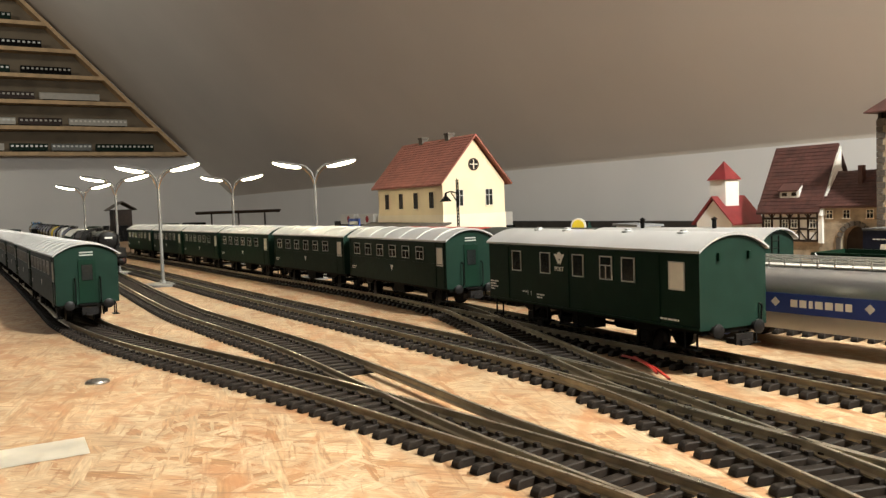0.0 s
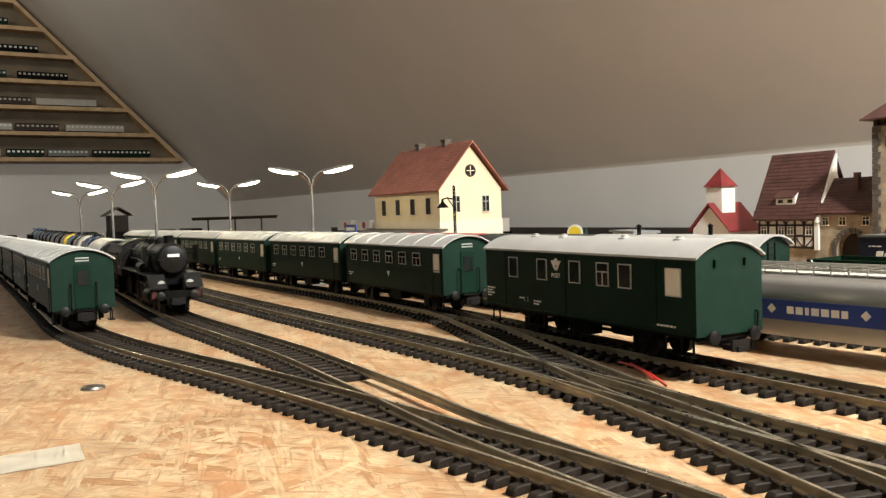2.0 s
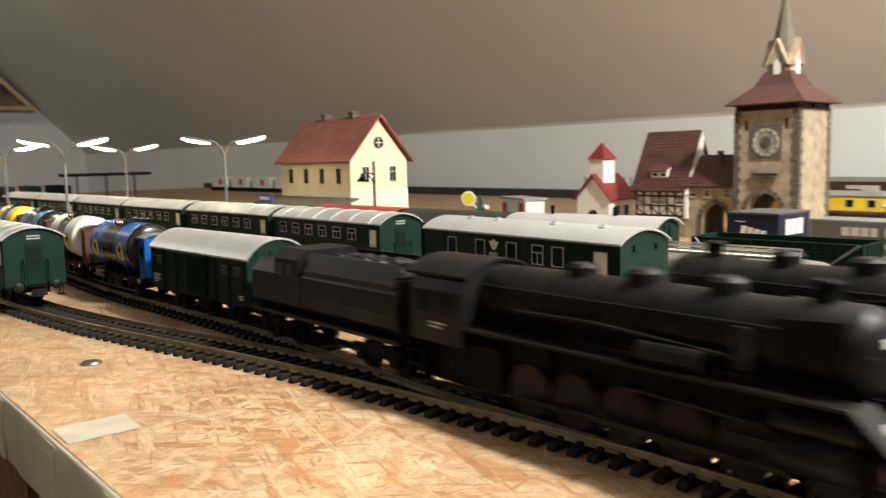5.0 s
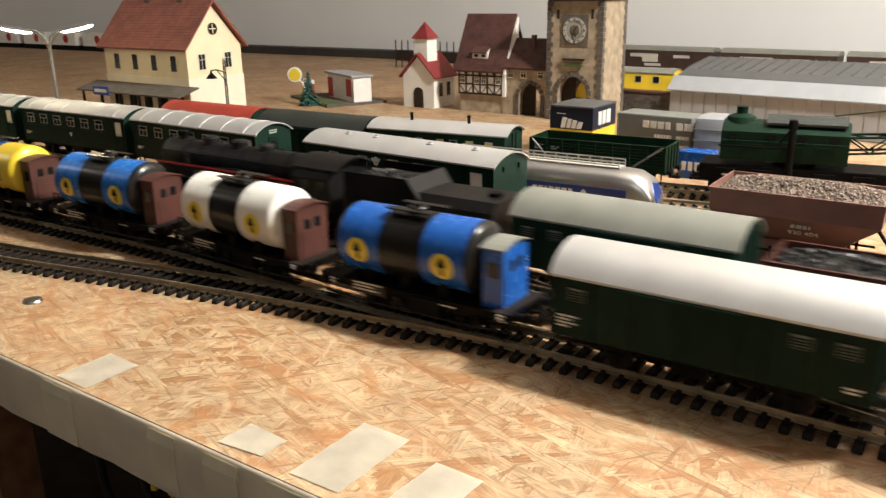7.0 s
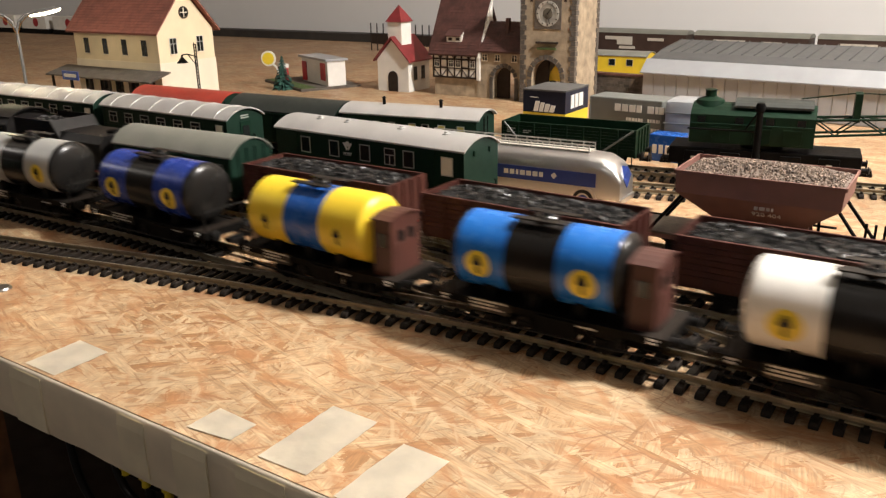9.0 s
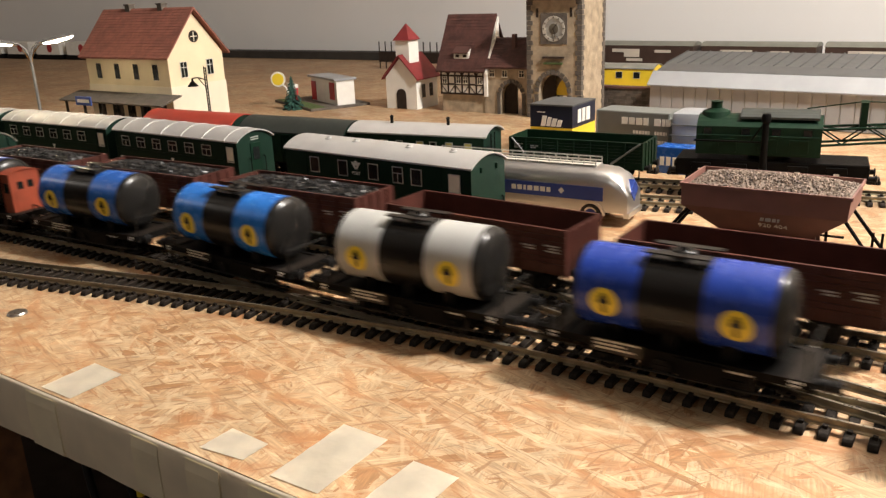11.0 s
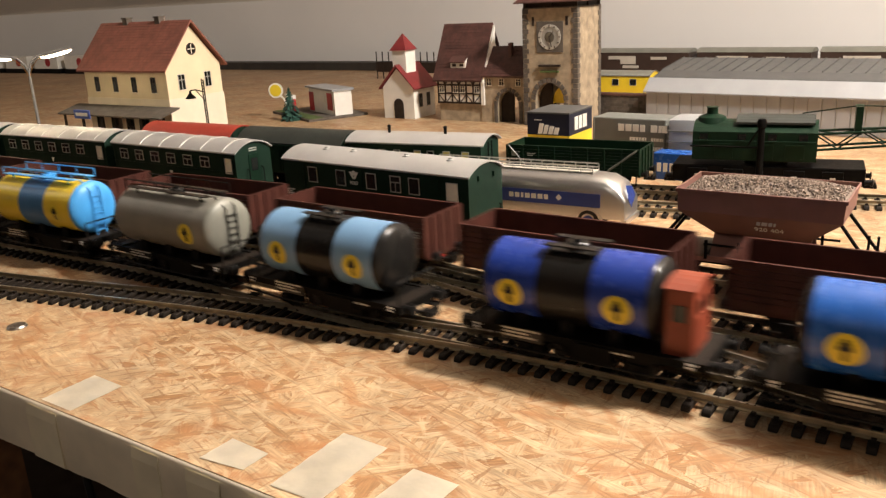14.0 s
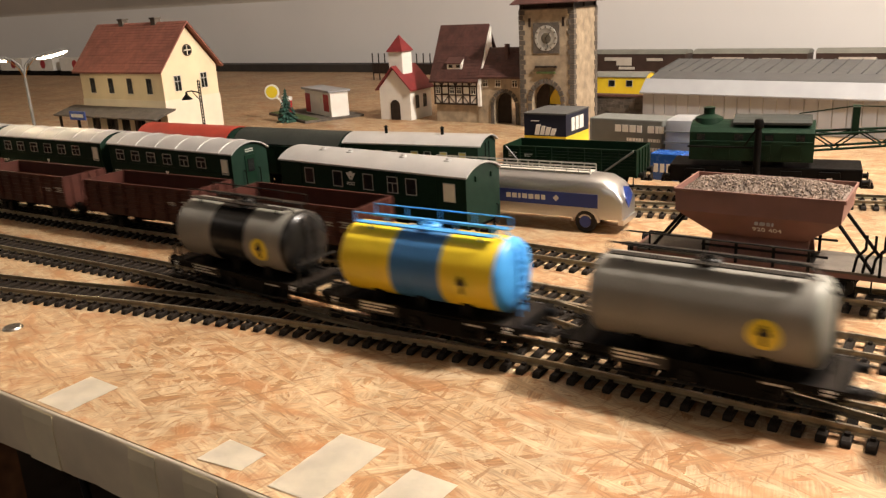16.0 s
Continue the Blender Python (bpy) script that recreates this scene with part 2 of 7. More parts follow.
M = {
    "osb": osb_material(),
    "wall": mat("white_wall_paint", (0.80, 0.77, 0.73), 0.85, var=0.04, scale=3, bump=0.1, bscale=60),
    "slope": mat("sloped_ceiling_paint", (0.76, 0.70, 0.625), 0.9, var=0.06, scale=2.0, bump=0.1, bscale=40),
    "sleeper": mat("sleeper_plastic", (0.016, 0.012, 0.009), 0.6, var=0.35, scale=200, bump=0.15, bscale=1500, spec=0.12),
    "rail": mat("rail_brown_sides", (0.34, 0.29, 0.20), 0.42, 0.65, var=0.3, scale=120, spec=0.3),
    "railtop": mat("rail_worn_top", (0.60, 0.54, 0.42), 0.3, 0.9, var=0.25, scale=150),
    "green": mat("dark_green_paint", (0.0055, 0.0185, 0.0105), 0.42, var=0.15, scale=120, spec=0.09),
    # Vehicle ends: same green made lighter, the light on them put into the colour.
    "greenlit": mat("green_paint_lit_ends", (0.0085, 0.0225, 0.0150), 0.45, var=0.15, scale=120, spec=0.12),
    "green3": mat("moss_green_paint", (0.0060, 0.0209, 0.0103), 0.45, var=0.2, scale=120, spec=0.12),
    "silver": mat("silver_roof_paint", (0.50, 0.49, 0.47), 0.40, 0.45, var=0.08, scale=60, rvar=0.05),
    "greyroof": mat("dull_grey_roof_paint", (0.19, 0.19, 0.16), 0.5, 0.1, var=0.12, scale=60),
    "blackroof": mat("dark_roof_paint", (0.022, 0.026, 0.022), 0.5, var=0.2, scale=60),
    "yellowpane": mat("yellow_pane", (0.55, 0.46, 0.12), 0.3, var=0.1),
    "black": mat("black_paint", (0.005, 0.0045, 0.004), 0.5, var=0.3, scale=150, spec=0.06),
    "wheelred": mat("dull_red_wheel", (0.034, 0.013, 0.010), 0.55, var=0.3, scale=150),
    "blackmet": mat("sooty_black_metal", (0.010, 0.009, 0.0085), 0.45, 0.2, var=0.4, scale=150, bump=0.1, bscale=900, spec=0.22),
    "steel": mat("bare_steel", (0.45, 0.43, 0.40), 0.3, 1.0, var=0.15, scale=200),
    "glass": mat("dark_window", (0.012, 0.014, 0.013), 0.12, var=0.1),
    "frame": mat("window_frame_grey", (0.52, 0.51, 0.47), 0.4, 0.4, var=0.1),
    "blind": mat("pale_window", (0.72, 0.68, 0.58), 0.5, var=0.08, scale=150),
    "white": mat("white_paint", (0.74, 0.72, 0.66), 0.4, var=0.06, scale=80),
    "tankwhite": mat("tank_white", (0.72, 0.70, 0.64), 0.3, var=0.08, scale=60),
    "tankgrey": mat("tank_light_grey", (0.36, 0.36, 0.34), 0.35, var=0.1, scale=60),
    "tankdarkgrey": mat("tank_grey", (0.185, 0.175, 0.15), 0.45, var=0.12, scale=60),
    "tankblack": mat("tank_black", (0.012, 0.011, 0.010), 0.24, var=0.25, scale=60, spec=0.3, rvar=0.06),
    "blue": mat("tank_blue", (0.018, 0.09, 0.35), 0.26, var=0.1, scale=60),
    "lightblue": mat("tank_light_blue", (0.02, 0.135, 0.46), 0.26, var=0.1, scale=60),
    "darkblue": mat("tank_dark_blue", (0.016, 0.04, 0.24), 0.26, var=0.12, scale=60),
    "paleblue": mat("tank_pale_blue", (0.15, 0.28, 0.44), 0.38, var=0.1, scale=60),
    "midblue": mat("tank_mid_blue", (0.035, 0.14, 0.31), 0.45, var=0.1, scale=60),
    "skyblue": mat("railing_blue", (0.05, 0.30, 0.68), 0.4, var=0.1, scale=60),
    "yellow": mat("tank_yellow", (0.72, 0.52, 0.03), 0.35, var=0.08, scale=60),
    "badge": mat("badge_yellow", (0.70, 0.53, 0.03), 0.4, var=0.06),
    "red": mat("signal_red", (0.38, 0.014, 0.018), 0.4, var=0.1),
    "brown": mat("wagon_red_brown", (0.055, 0.018, 0.013), 0.5, var=0.2, scale=120, spec=0.22),
    "cabbrown": mat("cabin_brown", (0.068, 0.023, 0.016), 0.5, var=0.18, scale=120),
    "cabred": mat("cabin_orange_brown", (0.22, 0.04, 0.016), 0.5, var=0.15, scale=120),
    "hopper": mat("hopper_red_brown", (0.19, 0.088, 0.068), 0.6, var=0.12, scale=100),
    "coal": mat("coal", (0.025, 0.024, 0.023), 0.25, var=0.4, scale=300, island=0.6, spec=0.25),
    "gravel": mat("gravel", (0.20, 0.15, 0.115), 0.8, var=0.3, scale=300, island=0.5),
    "cream": mat("cream_plaster", (0.68, 0.57, 0.38), 0.8, var=0.05, scale=60, bump=0.2, bscale=900),
    "creamlight": mat("pale_cream_plaster", (0.68, 0.60, 0.47), 0.8, var=0.05, scale=60, bump=0.2, bscale=900),
    "tile": mat("roof_tile_red", (0.22, 0.075, 0.05), 0.7, var=0.2, scale=90, island=0.10),
    "tilebrown": mat("roof_tile_brown", (0.078, 0.031, 0.024), 0.6, var=0.3, scale=90, island=0.15),
    "tilered": mat("chapel_roof_red", (0.17, 0.017, 0.018), 0.5, var=0.15, scale=90, island=0.1),
    "redroof": mat("wagon_roof_red", (0.30, 0.035, 0.02), 0.5, var=0.15, scale=90),
    "timber": mat("dark_timber", (0.03, 0.02, 0.014), 0.6, var=0.3, scale=150, spec=0.22),
    "plaster": mat("white_plaster", (0.76, 0.73, 0.66), 0.8, var=0.06, scale=80),
    "sandstone": mat("sandstone", (0.319, 0.251, 0.168), 0.85, var=0.32, scale=110, bump=0.4, bscale=500, island=0.2),
    "quoin": mat("grey_stone", (0.085, 0.07, 0.055), 0.85, var=0.3, scale=120, bump=0.5, bscale=600, island=0.3),
    "spire": mat("spire_slate", (0.10, 0.085, 0.06), 0.6, var=0.3, scale=90, island=0.15),
    "concrete": mat("lamp_post_grey", (0.17, 0.165, 0.155), 0.5, 0.2, var=0.12, scale=120),
    "copper": mat("copper_wire", (0.55, 0.27, 0.08), 0.3, 0.9, var=0.1),
    "bulb": mat("lit_lamp", (1.0, 0.80, 0.50), 0.4, var=0.0, emit=60.0),
    "wood": mat("shelf_wood", (0.56, 0.38, 0.20), 0.6, var=0.2, scale=20),
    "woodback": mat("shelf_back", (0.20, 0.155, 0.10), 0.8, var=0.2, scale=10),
    "tape": mat("masking_tape", (0.68, 0.62, 0.50), 0.6, var=0.12, scale=90, bump=0.2, bscale=300),
    "edge": mat("edge_band_grey", (0.78, 0.69, 0.52), 0.6, var=0.18, scale=30, bump=0.2, bscale=80),
    "foldtape": mat("grey_folded_tape", (0.82, 0.74, 0.54), 0.6, var=0.14, scale=40, bump=0.2, bscale=120),
    # Assumed colour for walls out of view, kept dark to cut bounced light.
    "darkunseen": mat("dark_unseen_walls", (0.07, 0.05, 0.035), 0.7, var=0.25, scale=6),
    "chip": mat("chipboard", (0.24, 0.115, 0.05), 0.8, var=0.35, scale=90, bump=0.4, bscale=300),
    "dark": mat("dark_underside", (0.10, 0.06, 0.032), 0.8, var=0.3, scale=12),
    "cable": mat("black_cable", (0.012, 0.011, 0.01), 0.4, var=0.1, spec=0.22),
    "wirered": mat("red_wire", (0.40, 0.03, 0.02), 0.4, var=0.1),
    "aluminium": mat("polished_aluminium", (0.60, 0.59, 0.57), 0.30, 0.92, var=0.03, scale=25, rvar=0.03),
    "lightgrey": mat("beige_grey_paint", (0.46, 0.43, 0.37), 0.5, var=0.08, scale=60),
    "stripeblue": mat("navy_stripe", (0.02, 0.045, 0.22), 0.35, var=0.1),
    "navy": mat("navy_black", (0.012, 0.015, 0.03), 0.4, var=0.1, spec=0.22),
    "greypanel": mat("grey_green_panel", (0.15, 0.155, 0.14), 0.5, var=0.1),
    "hall": mat("hall_grey_sheet", (0.34, 0.35, 0.36), 0.4, 0.2, var=0.08, scale=40),
    "hallroof": mat("hall_roof_grey", (0.075, 0.075, 0.072), 0.6, var=0.12, scale=40),
    "carbrown": mat("autorack_brown", (0.045, 0.028, 0.022), 0.5, var=0.2, scale=60, spec=0.22),
    "fir": mat("fir_green", (0.02, 0.07, 0.05), 0.8, var=0.3, scale=200, island=0.4),
    "grass": mat("grass_mat", (0.06, 0.09, 0.02), 0.9, var=0.4, scale=300, bump=0.6, bscale=1500),
    "backedge": mat("dark_back_strip", (0.03, 0.025, 0.02), 0.7, var=0.3, scale=40),
    "signblue": mat("station_sign_blue", (0.03, 0.07, 0.30), 0.4, var=0.05),
    "floor": mat("brown_carpet", (0.12, 0.085, 0.06), 0.9, var=0.2, scale=20),
}


# ---- mesh helpers ----
def box(bm, x0, x1, y0, y1, z0, z1, bevel=0.0):
    r = bmesh.ops.create_cube(bm, size=1.0)
    bmesh.ops.scale(bm, vec=(x1 - x0, y1 - y0, z1 - z0), verts=r["verts"])
    bmesh.ops.translate(bm, vec=((x0 + x1) / 2, (y0 + y1) / 2, (z0 + z1) / 2), verts=r["verts"])
    if bevel:
        es = list({e for v in r["verts"] for e in v.link_edges})
        bmesh.ops.bevel(bm, geom=es, offset=bevel, segments=2, affect="EDGES", profile=0.6)
    return r["verts"]


def cyl(bm, a, b, r, r2=None, seg=14, caps=True):
    a, b = Vector(a), Vector(b)
    d = b - a
    m = Matrix.Translation((a + b) / 2) @ d.to_track_quat("Z", "Y").to_matrix().to_4x4()
    return bmesh.ops.create_cone(bm, cap_ends=caps, segments=seg, radius1=r, radius2=r if r2 is None else r2, depth=d.length, matrix=m)["verts"]


def prism(bm, pts, x0, x1, axis="x"):
    """A profile of (a, z) pairs drawn out along x (a is y) or along y (a is x)."""
    def at(u, a, z):
        return (u, a, z) if axis == "x" else (a, u, z)
    f0 = [bm.verts.new(at(x0, a, z)) for a, z in pts]
    f1 = [bm.verts.new(at(x1, a, z)) for a, z in pts]
    n = len(pts)
    bm.faces.new(f0)
    bm.faces.new(list(reversed(f1)))
    for i in range(n):
        bm.faces.new((f0[i], f1[i], f1[(i + 1) % n], f0[(i + 1) % n]))
    bmesh.ops.recalc_face_normals(bm, faces=bm.faces[:])
    return f0 + f1


def lathe(bm, pts, centre=(0, 0, 0), axis="z", seg=20):
    rings = []
    for r, h in pts:
        ring = []
        for i in range(seg):
            a = 2 * math.pi * i / seg
            c, s = max(r, 1e-5) * math.cos(a), max(r, 1e-5) * math.sin(a)
            p = {"z": (c, s, h), "x": (h, c, s), "y": (c, h, s)}[axis]
            ring.append(bm.verts.new(Vector(p) + Vector(centre)))
        rings.append(ring)
    for a, b in zip(rings, rings[1:]):
        for i in range(seg):
            bm.faces.new((a[i], a[(i + 1) % seg], b[(i + 1) % seg], b[i]))
    bm.faces.new(rings[0])
    bm.faces.new(rings[-1])
    bmesh.ops.recalc_face_normals(bm, faces=bm.faces[:])


def tube(bm, pts, r, seg=6):
    for a, b in zip(pts, pts[1:]):
        cyl(bm, a, b, r, seg=seg)


def part(name, bm, material, parent=None, label="", smooth=False):
    me = bpy.data.meshes.new(name)
    bm.to_mesh(me)
    bm.free()
    me.materials.append(M[material])
    if smooth:
        me.polygons.foreach_set("use_smooth", [True] * len(me.polygons))
        me.set_sharp_from_angle(angle=radians(35))
    ob = new(name, me)
    if parent is not None:
        ob.parent = parent
    if label:
        ob["label"] = label
    return ob


def B():
    return bmesh.new()


def boxpart(name, dims, material, parent, label="", bevel=0.0):
    bm = B()
    box(bm, *dims, bevel=bevel)
    return part(name, bm, material, parent, label)


def thing(name, label, category, group="", m=None, kind=""):
    ob = new(name)
    ob.empty_display_size = 0.01
    tagged(ob, label, category, group, kind)
    if m is not None:
        ob.matrix_basis = m
    return ob


def writing(name, text, size, material, parent, m, depth=0.0001):
    cu = bpy.data.curves.new(name, "FONT")
    cu.body, cu.size, cu.align_x, cu.align_y, cu.extrude = text, size, "CENTER", "CENTER", depth
    tmp = bpy.data.objects.new(name, cu)
    scene.collection.objects.link(tmp)
    me = bpy.data.meshes.new_from_object(tmp.evaluated_get(bpy.context.evaluated_depsgraph_get()))
    bpy.data.objects.remove(tmp)
    me.materials.clear()
    me.materials.append(M[material])
    ob = new(name, me)
    ob.parent, ob.matrix_basis = parent, m
    return ob


def arc(hw, z0, rise, n=10):
    """Points of a shallow roof arch from +hw to -hw."""
    r = (hw * hw + rise * rise) / (2 * rise)
    a = math.asin(min(1, hw / r))
    if rise > hw:
        a = math.pi - a
    return [(r * math.sin(a - 2 * a * i / n), z0 + rise - r + r * math.cos(a - 2 * a * i / n)) for i in range(n + 1)]


# ---- tracks: centre lines through a few places ----
RAIL = 0.005


class Line:
    """A smooth line through a few places of the plan, by its length."""

    def __init__(self, pts):
        p = [Vector((*q, 0)) for q in pts]
        p = [2 * p[0] - p[1]] + p + [2 * p[-1] - p[-2]]
        out = []
        for i in range(1, len(p) - 2):
            for k in range(24):
                t = k / 24
                a, b, c, d = p[i - 1], p[i], p[i + 1], p[i + 2]
                out.append(0.5 * (2 * b + (c - a) * t + (2 * a - 5 * b + 4 * c - d) * t * t + (3 * b - a - 3 * c + d) * t ** 3))
        out.append(p[-2])
        self.p = out
        self.s = [0.0]
        for a, b in zip(out, out[1:]):
            self.s.append(self.s[-1] + (b - a).length)
        self.xs = np.array([v.x for v in out])
        self.zero = float(np.interp(0.0, self.xs, self.s))

    def at(self, s):
        """The place at s metres past x = 0."""
        s += self.zero
        if s <= 0:
            return self.p[0] + (self.p[1] - self.p[0]).normalized() * s
        if s >= self.s[-1]:
            return self.p[-1] + (self.p[-1] - self.p[-2]).normalized() * (s - self.s[-1])
        i = int(np.searchsorted(self.s, s)) - 1
        i = max(0, min(i, len(self.p) - 2))
        f = (s - self.s[i]) / (self.s[i + 1] - self.s[i])
        return self.p[i].lerp(self.p[i + 1], f)

    def of_x(self, x):
        return float(np.interp(x, self.xs, self.s)) - self.zero

    def car(self, s, base, turn=0.0):
        """The pose of a vehicle whose middle is at s, on two axles base apart."""
        a, b = self.at(s - base / 2), self.at(s + base / 2)
        d = b - a
        c = (a + b) / 2
        return pose(c.x, c.y, RAIL, 0, 0, math.degrees(math.atan2(d.y, d.x)) + turn)


LINE_A = Line([(-1.5, -0.355), (-1.1, -0.302), (-0.87, -0.273), (-0.615, -0.240), (-0.404, -0.214), (-0.285, -0.1985), (-0.183, -0.174), (-0.065, -0.134), (0.035, -0.105), (0.1155, -0.086), (0.2245, -0.072), (0.5, -0.037), (1.2, 0.05)])
LINE_B = Line([(-1.5, -0.24), (-1.1, -0.205), (-0.66, -0.168), (-0.45, -0.152), (-0.3, -0.139), (-0.2, -0.1235), (-0.12, -0.1103), (-0.04, -0.1028), (0.035, -0.0970), (0.1155, -0.0855), (0.2245, -0.072), (0.5, -0.037), (1.2, 0.05), (3.2, 0.3)])
LINE_C = Line([(-3.0, -0.45), (-1.1, -0.19), (-0.66, -0.128), (-0.38, -0.091), (-0.24, -0.070), (-0.15, -0.0555), (-0.07, -0.0435), (0, -0.036), (0.1, -0.0275), (0.22, -0.0135), (0.5, 0.021), (2.4, 0.258)])
LINE_P = Line([(-1.5, -0.19), (-0.9, -0.09), (-0.55, -0.04), (-0.362, -0.011), (-0.2, 0.006), (-0.05, 0.015), (0.074, 0.0255), (0.2, 0.041), (0.5, 0.079), (1.0, 0.14)])
LINE_D = Line([(-0.40, -0.0165), (-0.32, -0.006), (-0.26, -0.0005), (-0.2, 0.002), (-0.15, -0.004), (-0.07, -0.017), (-0.01, -0.0275), (0.04, -0.0325), (0.1, -0.0285), (0.2, -0.0165)])
LINE_E = Line([(-0.12, -0.0505), (-0.045, -0.0415), (0.01, -0.0385), (0.05, -0.0405), (0.1, -0.0465), (0.16, -0.0545), (0.22, -0.0605), (0.3, -0.0615), (0.4, -0.0495)])
LINE_F = Line([(-1.2, -0.05), (-0.6, 0.015), (-0.32, 0.052), (-0.14, 0.082), (0.0, 0.122), (0.12, 0.16)])
LINE_G = Line([(-0.25, 0.135), (-0.1, 0.155), (0.0, 0.172), (0.1, 0.2), (0.25, 0.245), (0.5, 0.32)])


# ---- room ----
U = 7.0  # the house walls stand at this angle to the plan


def room():
    base = pose(0, 0, 0, 0, 0, U)
    def wallbox(name, dims, material):
        bm = B()
        box(bm, *dims)
        ob = part(name, bm, material)
        ob.matrix_basis = base
        tagged(ob, kind="structure")
        return ob
    wallbox("floor", (-4.6, 3.2, -3.0, 1.15, -0.95, -0.90), "floor")
    wallbox("wall_north", (-4.6, 3.2, 1.08, 1.16, -0.90, 0.150), "wall")
    # South and east sides are never in view; dark to hold bounce down.
    wallbox("wall_south", (-4.6, 3.2, -2.66, -2.6, -0.90, 0.150), "darkunseen")
    wallbox("wall_west", (-4.30, -4.24, -2.6, 1.16, -0.90, 2.1), "wall")
    wallbox("wall_east", (3.14, 3.2, -2.6, 1.16, -0.90, 2.1), "darkunseen")
    for name, y0, y1 in (("ceiling_north", 1.09, -0.76), ("ceiling_south", -2.61, -0.77)):
        bm = B()
        prism(bm, [(y0, 0.150), (y1, 2.0), (y1, 2.06), (y0 + (0.06 if y0 > 0 else -0.06), 0.16)], -4.6, 3.2)
        ob = part(name, bm, "slope" if y0 > 0 else "darkunseen")
        ob.matrix_basis = base
        tagged(ob, kind="structure")


room()


def board():
    """The layout's wooden top with its front edge band and the cupboard below."""
    base = pose(0, -0.2175, 0, 0, 0, 6.6)
    bm = B()
    box(bm, -2.6, 1.8, -0.0024, 1.22, -0.019, 0.0)
    top = part("layout_board", bm, "osb")
    top.matrix_basis = base
    tagged(top, "pale strand board layout top carrying the railway", "layout board", kind="structure")
    bm = B()
    rnd = random.Random(31)
    prof = [(-0.0024, -0.0245), (-0.0036, -0.0245), (-0.0040, -0.0160), (-0.0039, -0.0050), (-0.0035, -0.0016), (-0.0030, -0.0006), (-0.0025, -0.0003), (-0.0024, -0.0012)]
    last = None
    for i in range(331):
        x = -2.6 + 4.4 * i / 330
        k, j = rnd.uniform(-0.0003, 0.0003), rnd.uniform(-0.0006, 0.0006)
        ring = [bm.verts.new((x, y + (k if z < -0.003 else 0)  , z + (j if z < -0.02 else 0))) for y, z in prof]
        if last:
            for q in range(len(ring)):
                bm.faces.new((last[q], last[(q + 1) % len(ring)], ring[(q + 1) % len(ring)], ring[q]))
        last = ring
    bmesh.ops.recalc_face_normals(bm, faces=bm.faces[:])
    band = part("edge_band", bm, "edge", smooth=True)
    band.matrix_basis = base
    tagged(band, "grey taped edge band along the board", "edge band", kind="structure")
    bm = B()
    box(bm, -2.6, -0.112, 0.01, 0.03, -0.9, -0.026)
    side = part("support_panel", bm, "chip")
    side.matrix_basis = base
    tagged(side, "brown chipboard panel under the layout top", "panel", kind="structure")
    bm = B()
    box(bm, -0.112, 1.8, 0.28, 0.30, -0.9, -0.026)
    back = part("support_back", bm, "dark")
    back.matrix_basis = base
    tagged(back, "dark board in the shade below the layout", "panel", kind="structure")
    strip = boxpart("back_strip", (-2.6, 1.8, 1.19, 1.225, 0.0, 0.016), "backedge", None)
    strip.matrix_basis = base
    tagged(strip, "dark low strip along the board's back edge", "strip", kind="structure")


board()


# ---- track building: rails joined, nearest sleepers single ----
def rails(line, x0, x1, name, label):
    ob = thing(name, label, "railway track", "layout tracks", kind="structure")
    s0, s1 = line.of_x(x0), line.of_x(x1)
    n = max(2, int((s1 - s0) / 0.012))
    for side in (-1, 1):
        bm = B()
        prof = [(-0.0011, 0.0022), (-0.0011, 0.0027), (-0.0003, 0.0031), (-0.0003, 0.0043), (-0.0006, 0.0046), (-0.0005, 0.005),
                (0.0005, 0.005), (0.0006, 0.0046), (0.0003, 0.0043), (0.0003, 0.0031), (0.0011, 0.0027), (0.0011, 0.0022)]
        last = None
        for i in range(n + 1):
            s = s0 + (s1 - s0) * i / n
            p, q = line.at(s), line.at(s + 0.002)
            d = (q - p).normalized()
            nrm = Vector((-d.y, d.x, 0))
            ring = [bm.verts.new(p + nrm * (side * 0.0084 + a) + Vector((0, 0, z))) for a, z in prof]
            if last:
                for k in range(len(ring)):
                    bm.faces.new((last[k], last[(k + 1) % len(ring)], ring[(k + 1) % len(ring)], ring[k]))
            last = ring
        bmesh.ops.recalc_face_normals(bm, faces=bm.faces[:])
        rail = part("rail", bm, "rail", ob)
        rail.data.materials.append(M["railtop"])
        for face in rail.data.polygons:
            if face.normal.z > 0.7 and face.center.z > 0.0045:
                face.material_index = 1
    return ob


def sleeper_mesh():
    bm = B()
    prism(bm, [(-0.0152, 0.0), (0.0152, 0.0), (0.0150, 0.0012), (0.0141, 0.0022), (-0.0141, 0.0022), (-0.0150, 0.0012)], -0.00155, 0.00155)
    bmesh.ops.bevel(bm, geom=bm.edges[:], offset=0.00025, segments=1, affect="EDGES")
    for y in (-0.0105, -0.0063, 0.0063, 0.0105):
        box(bm, -0.0008, 0.0008, y - 0.0007, y + 0.0007, 0.0023, 0.0033)
    me = bpy.data.meshes.new("sleeper")
    bm.to_mesh(me)
    bm.free()
    me.materials.append(M["sleeper"])
    return me


SLEEPER = sleeper_mesh()


def sleepers(line, track, x0, x1, single=True, skip=None):
    s0, s1 = line.of_x(x0), line.of_x(x1)
    n = int((s1 - s0) / 0.00705)
    for i in range(n):
        s = s0 + i * 0.00705
        p, q = line.at(s), line.at(s + 0.001)
        if skip and skip(p):
            continue
        ob = new("sleeper", SLEEPER)
        ob.parent = track
        ob.matrix_basis = pose(p.x, p.y, 0.0001, 0, 0, math.degrees(math.atan2(q.y - p.y, q.x - p.x)))


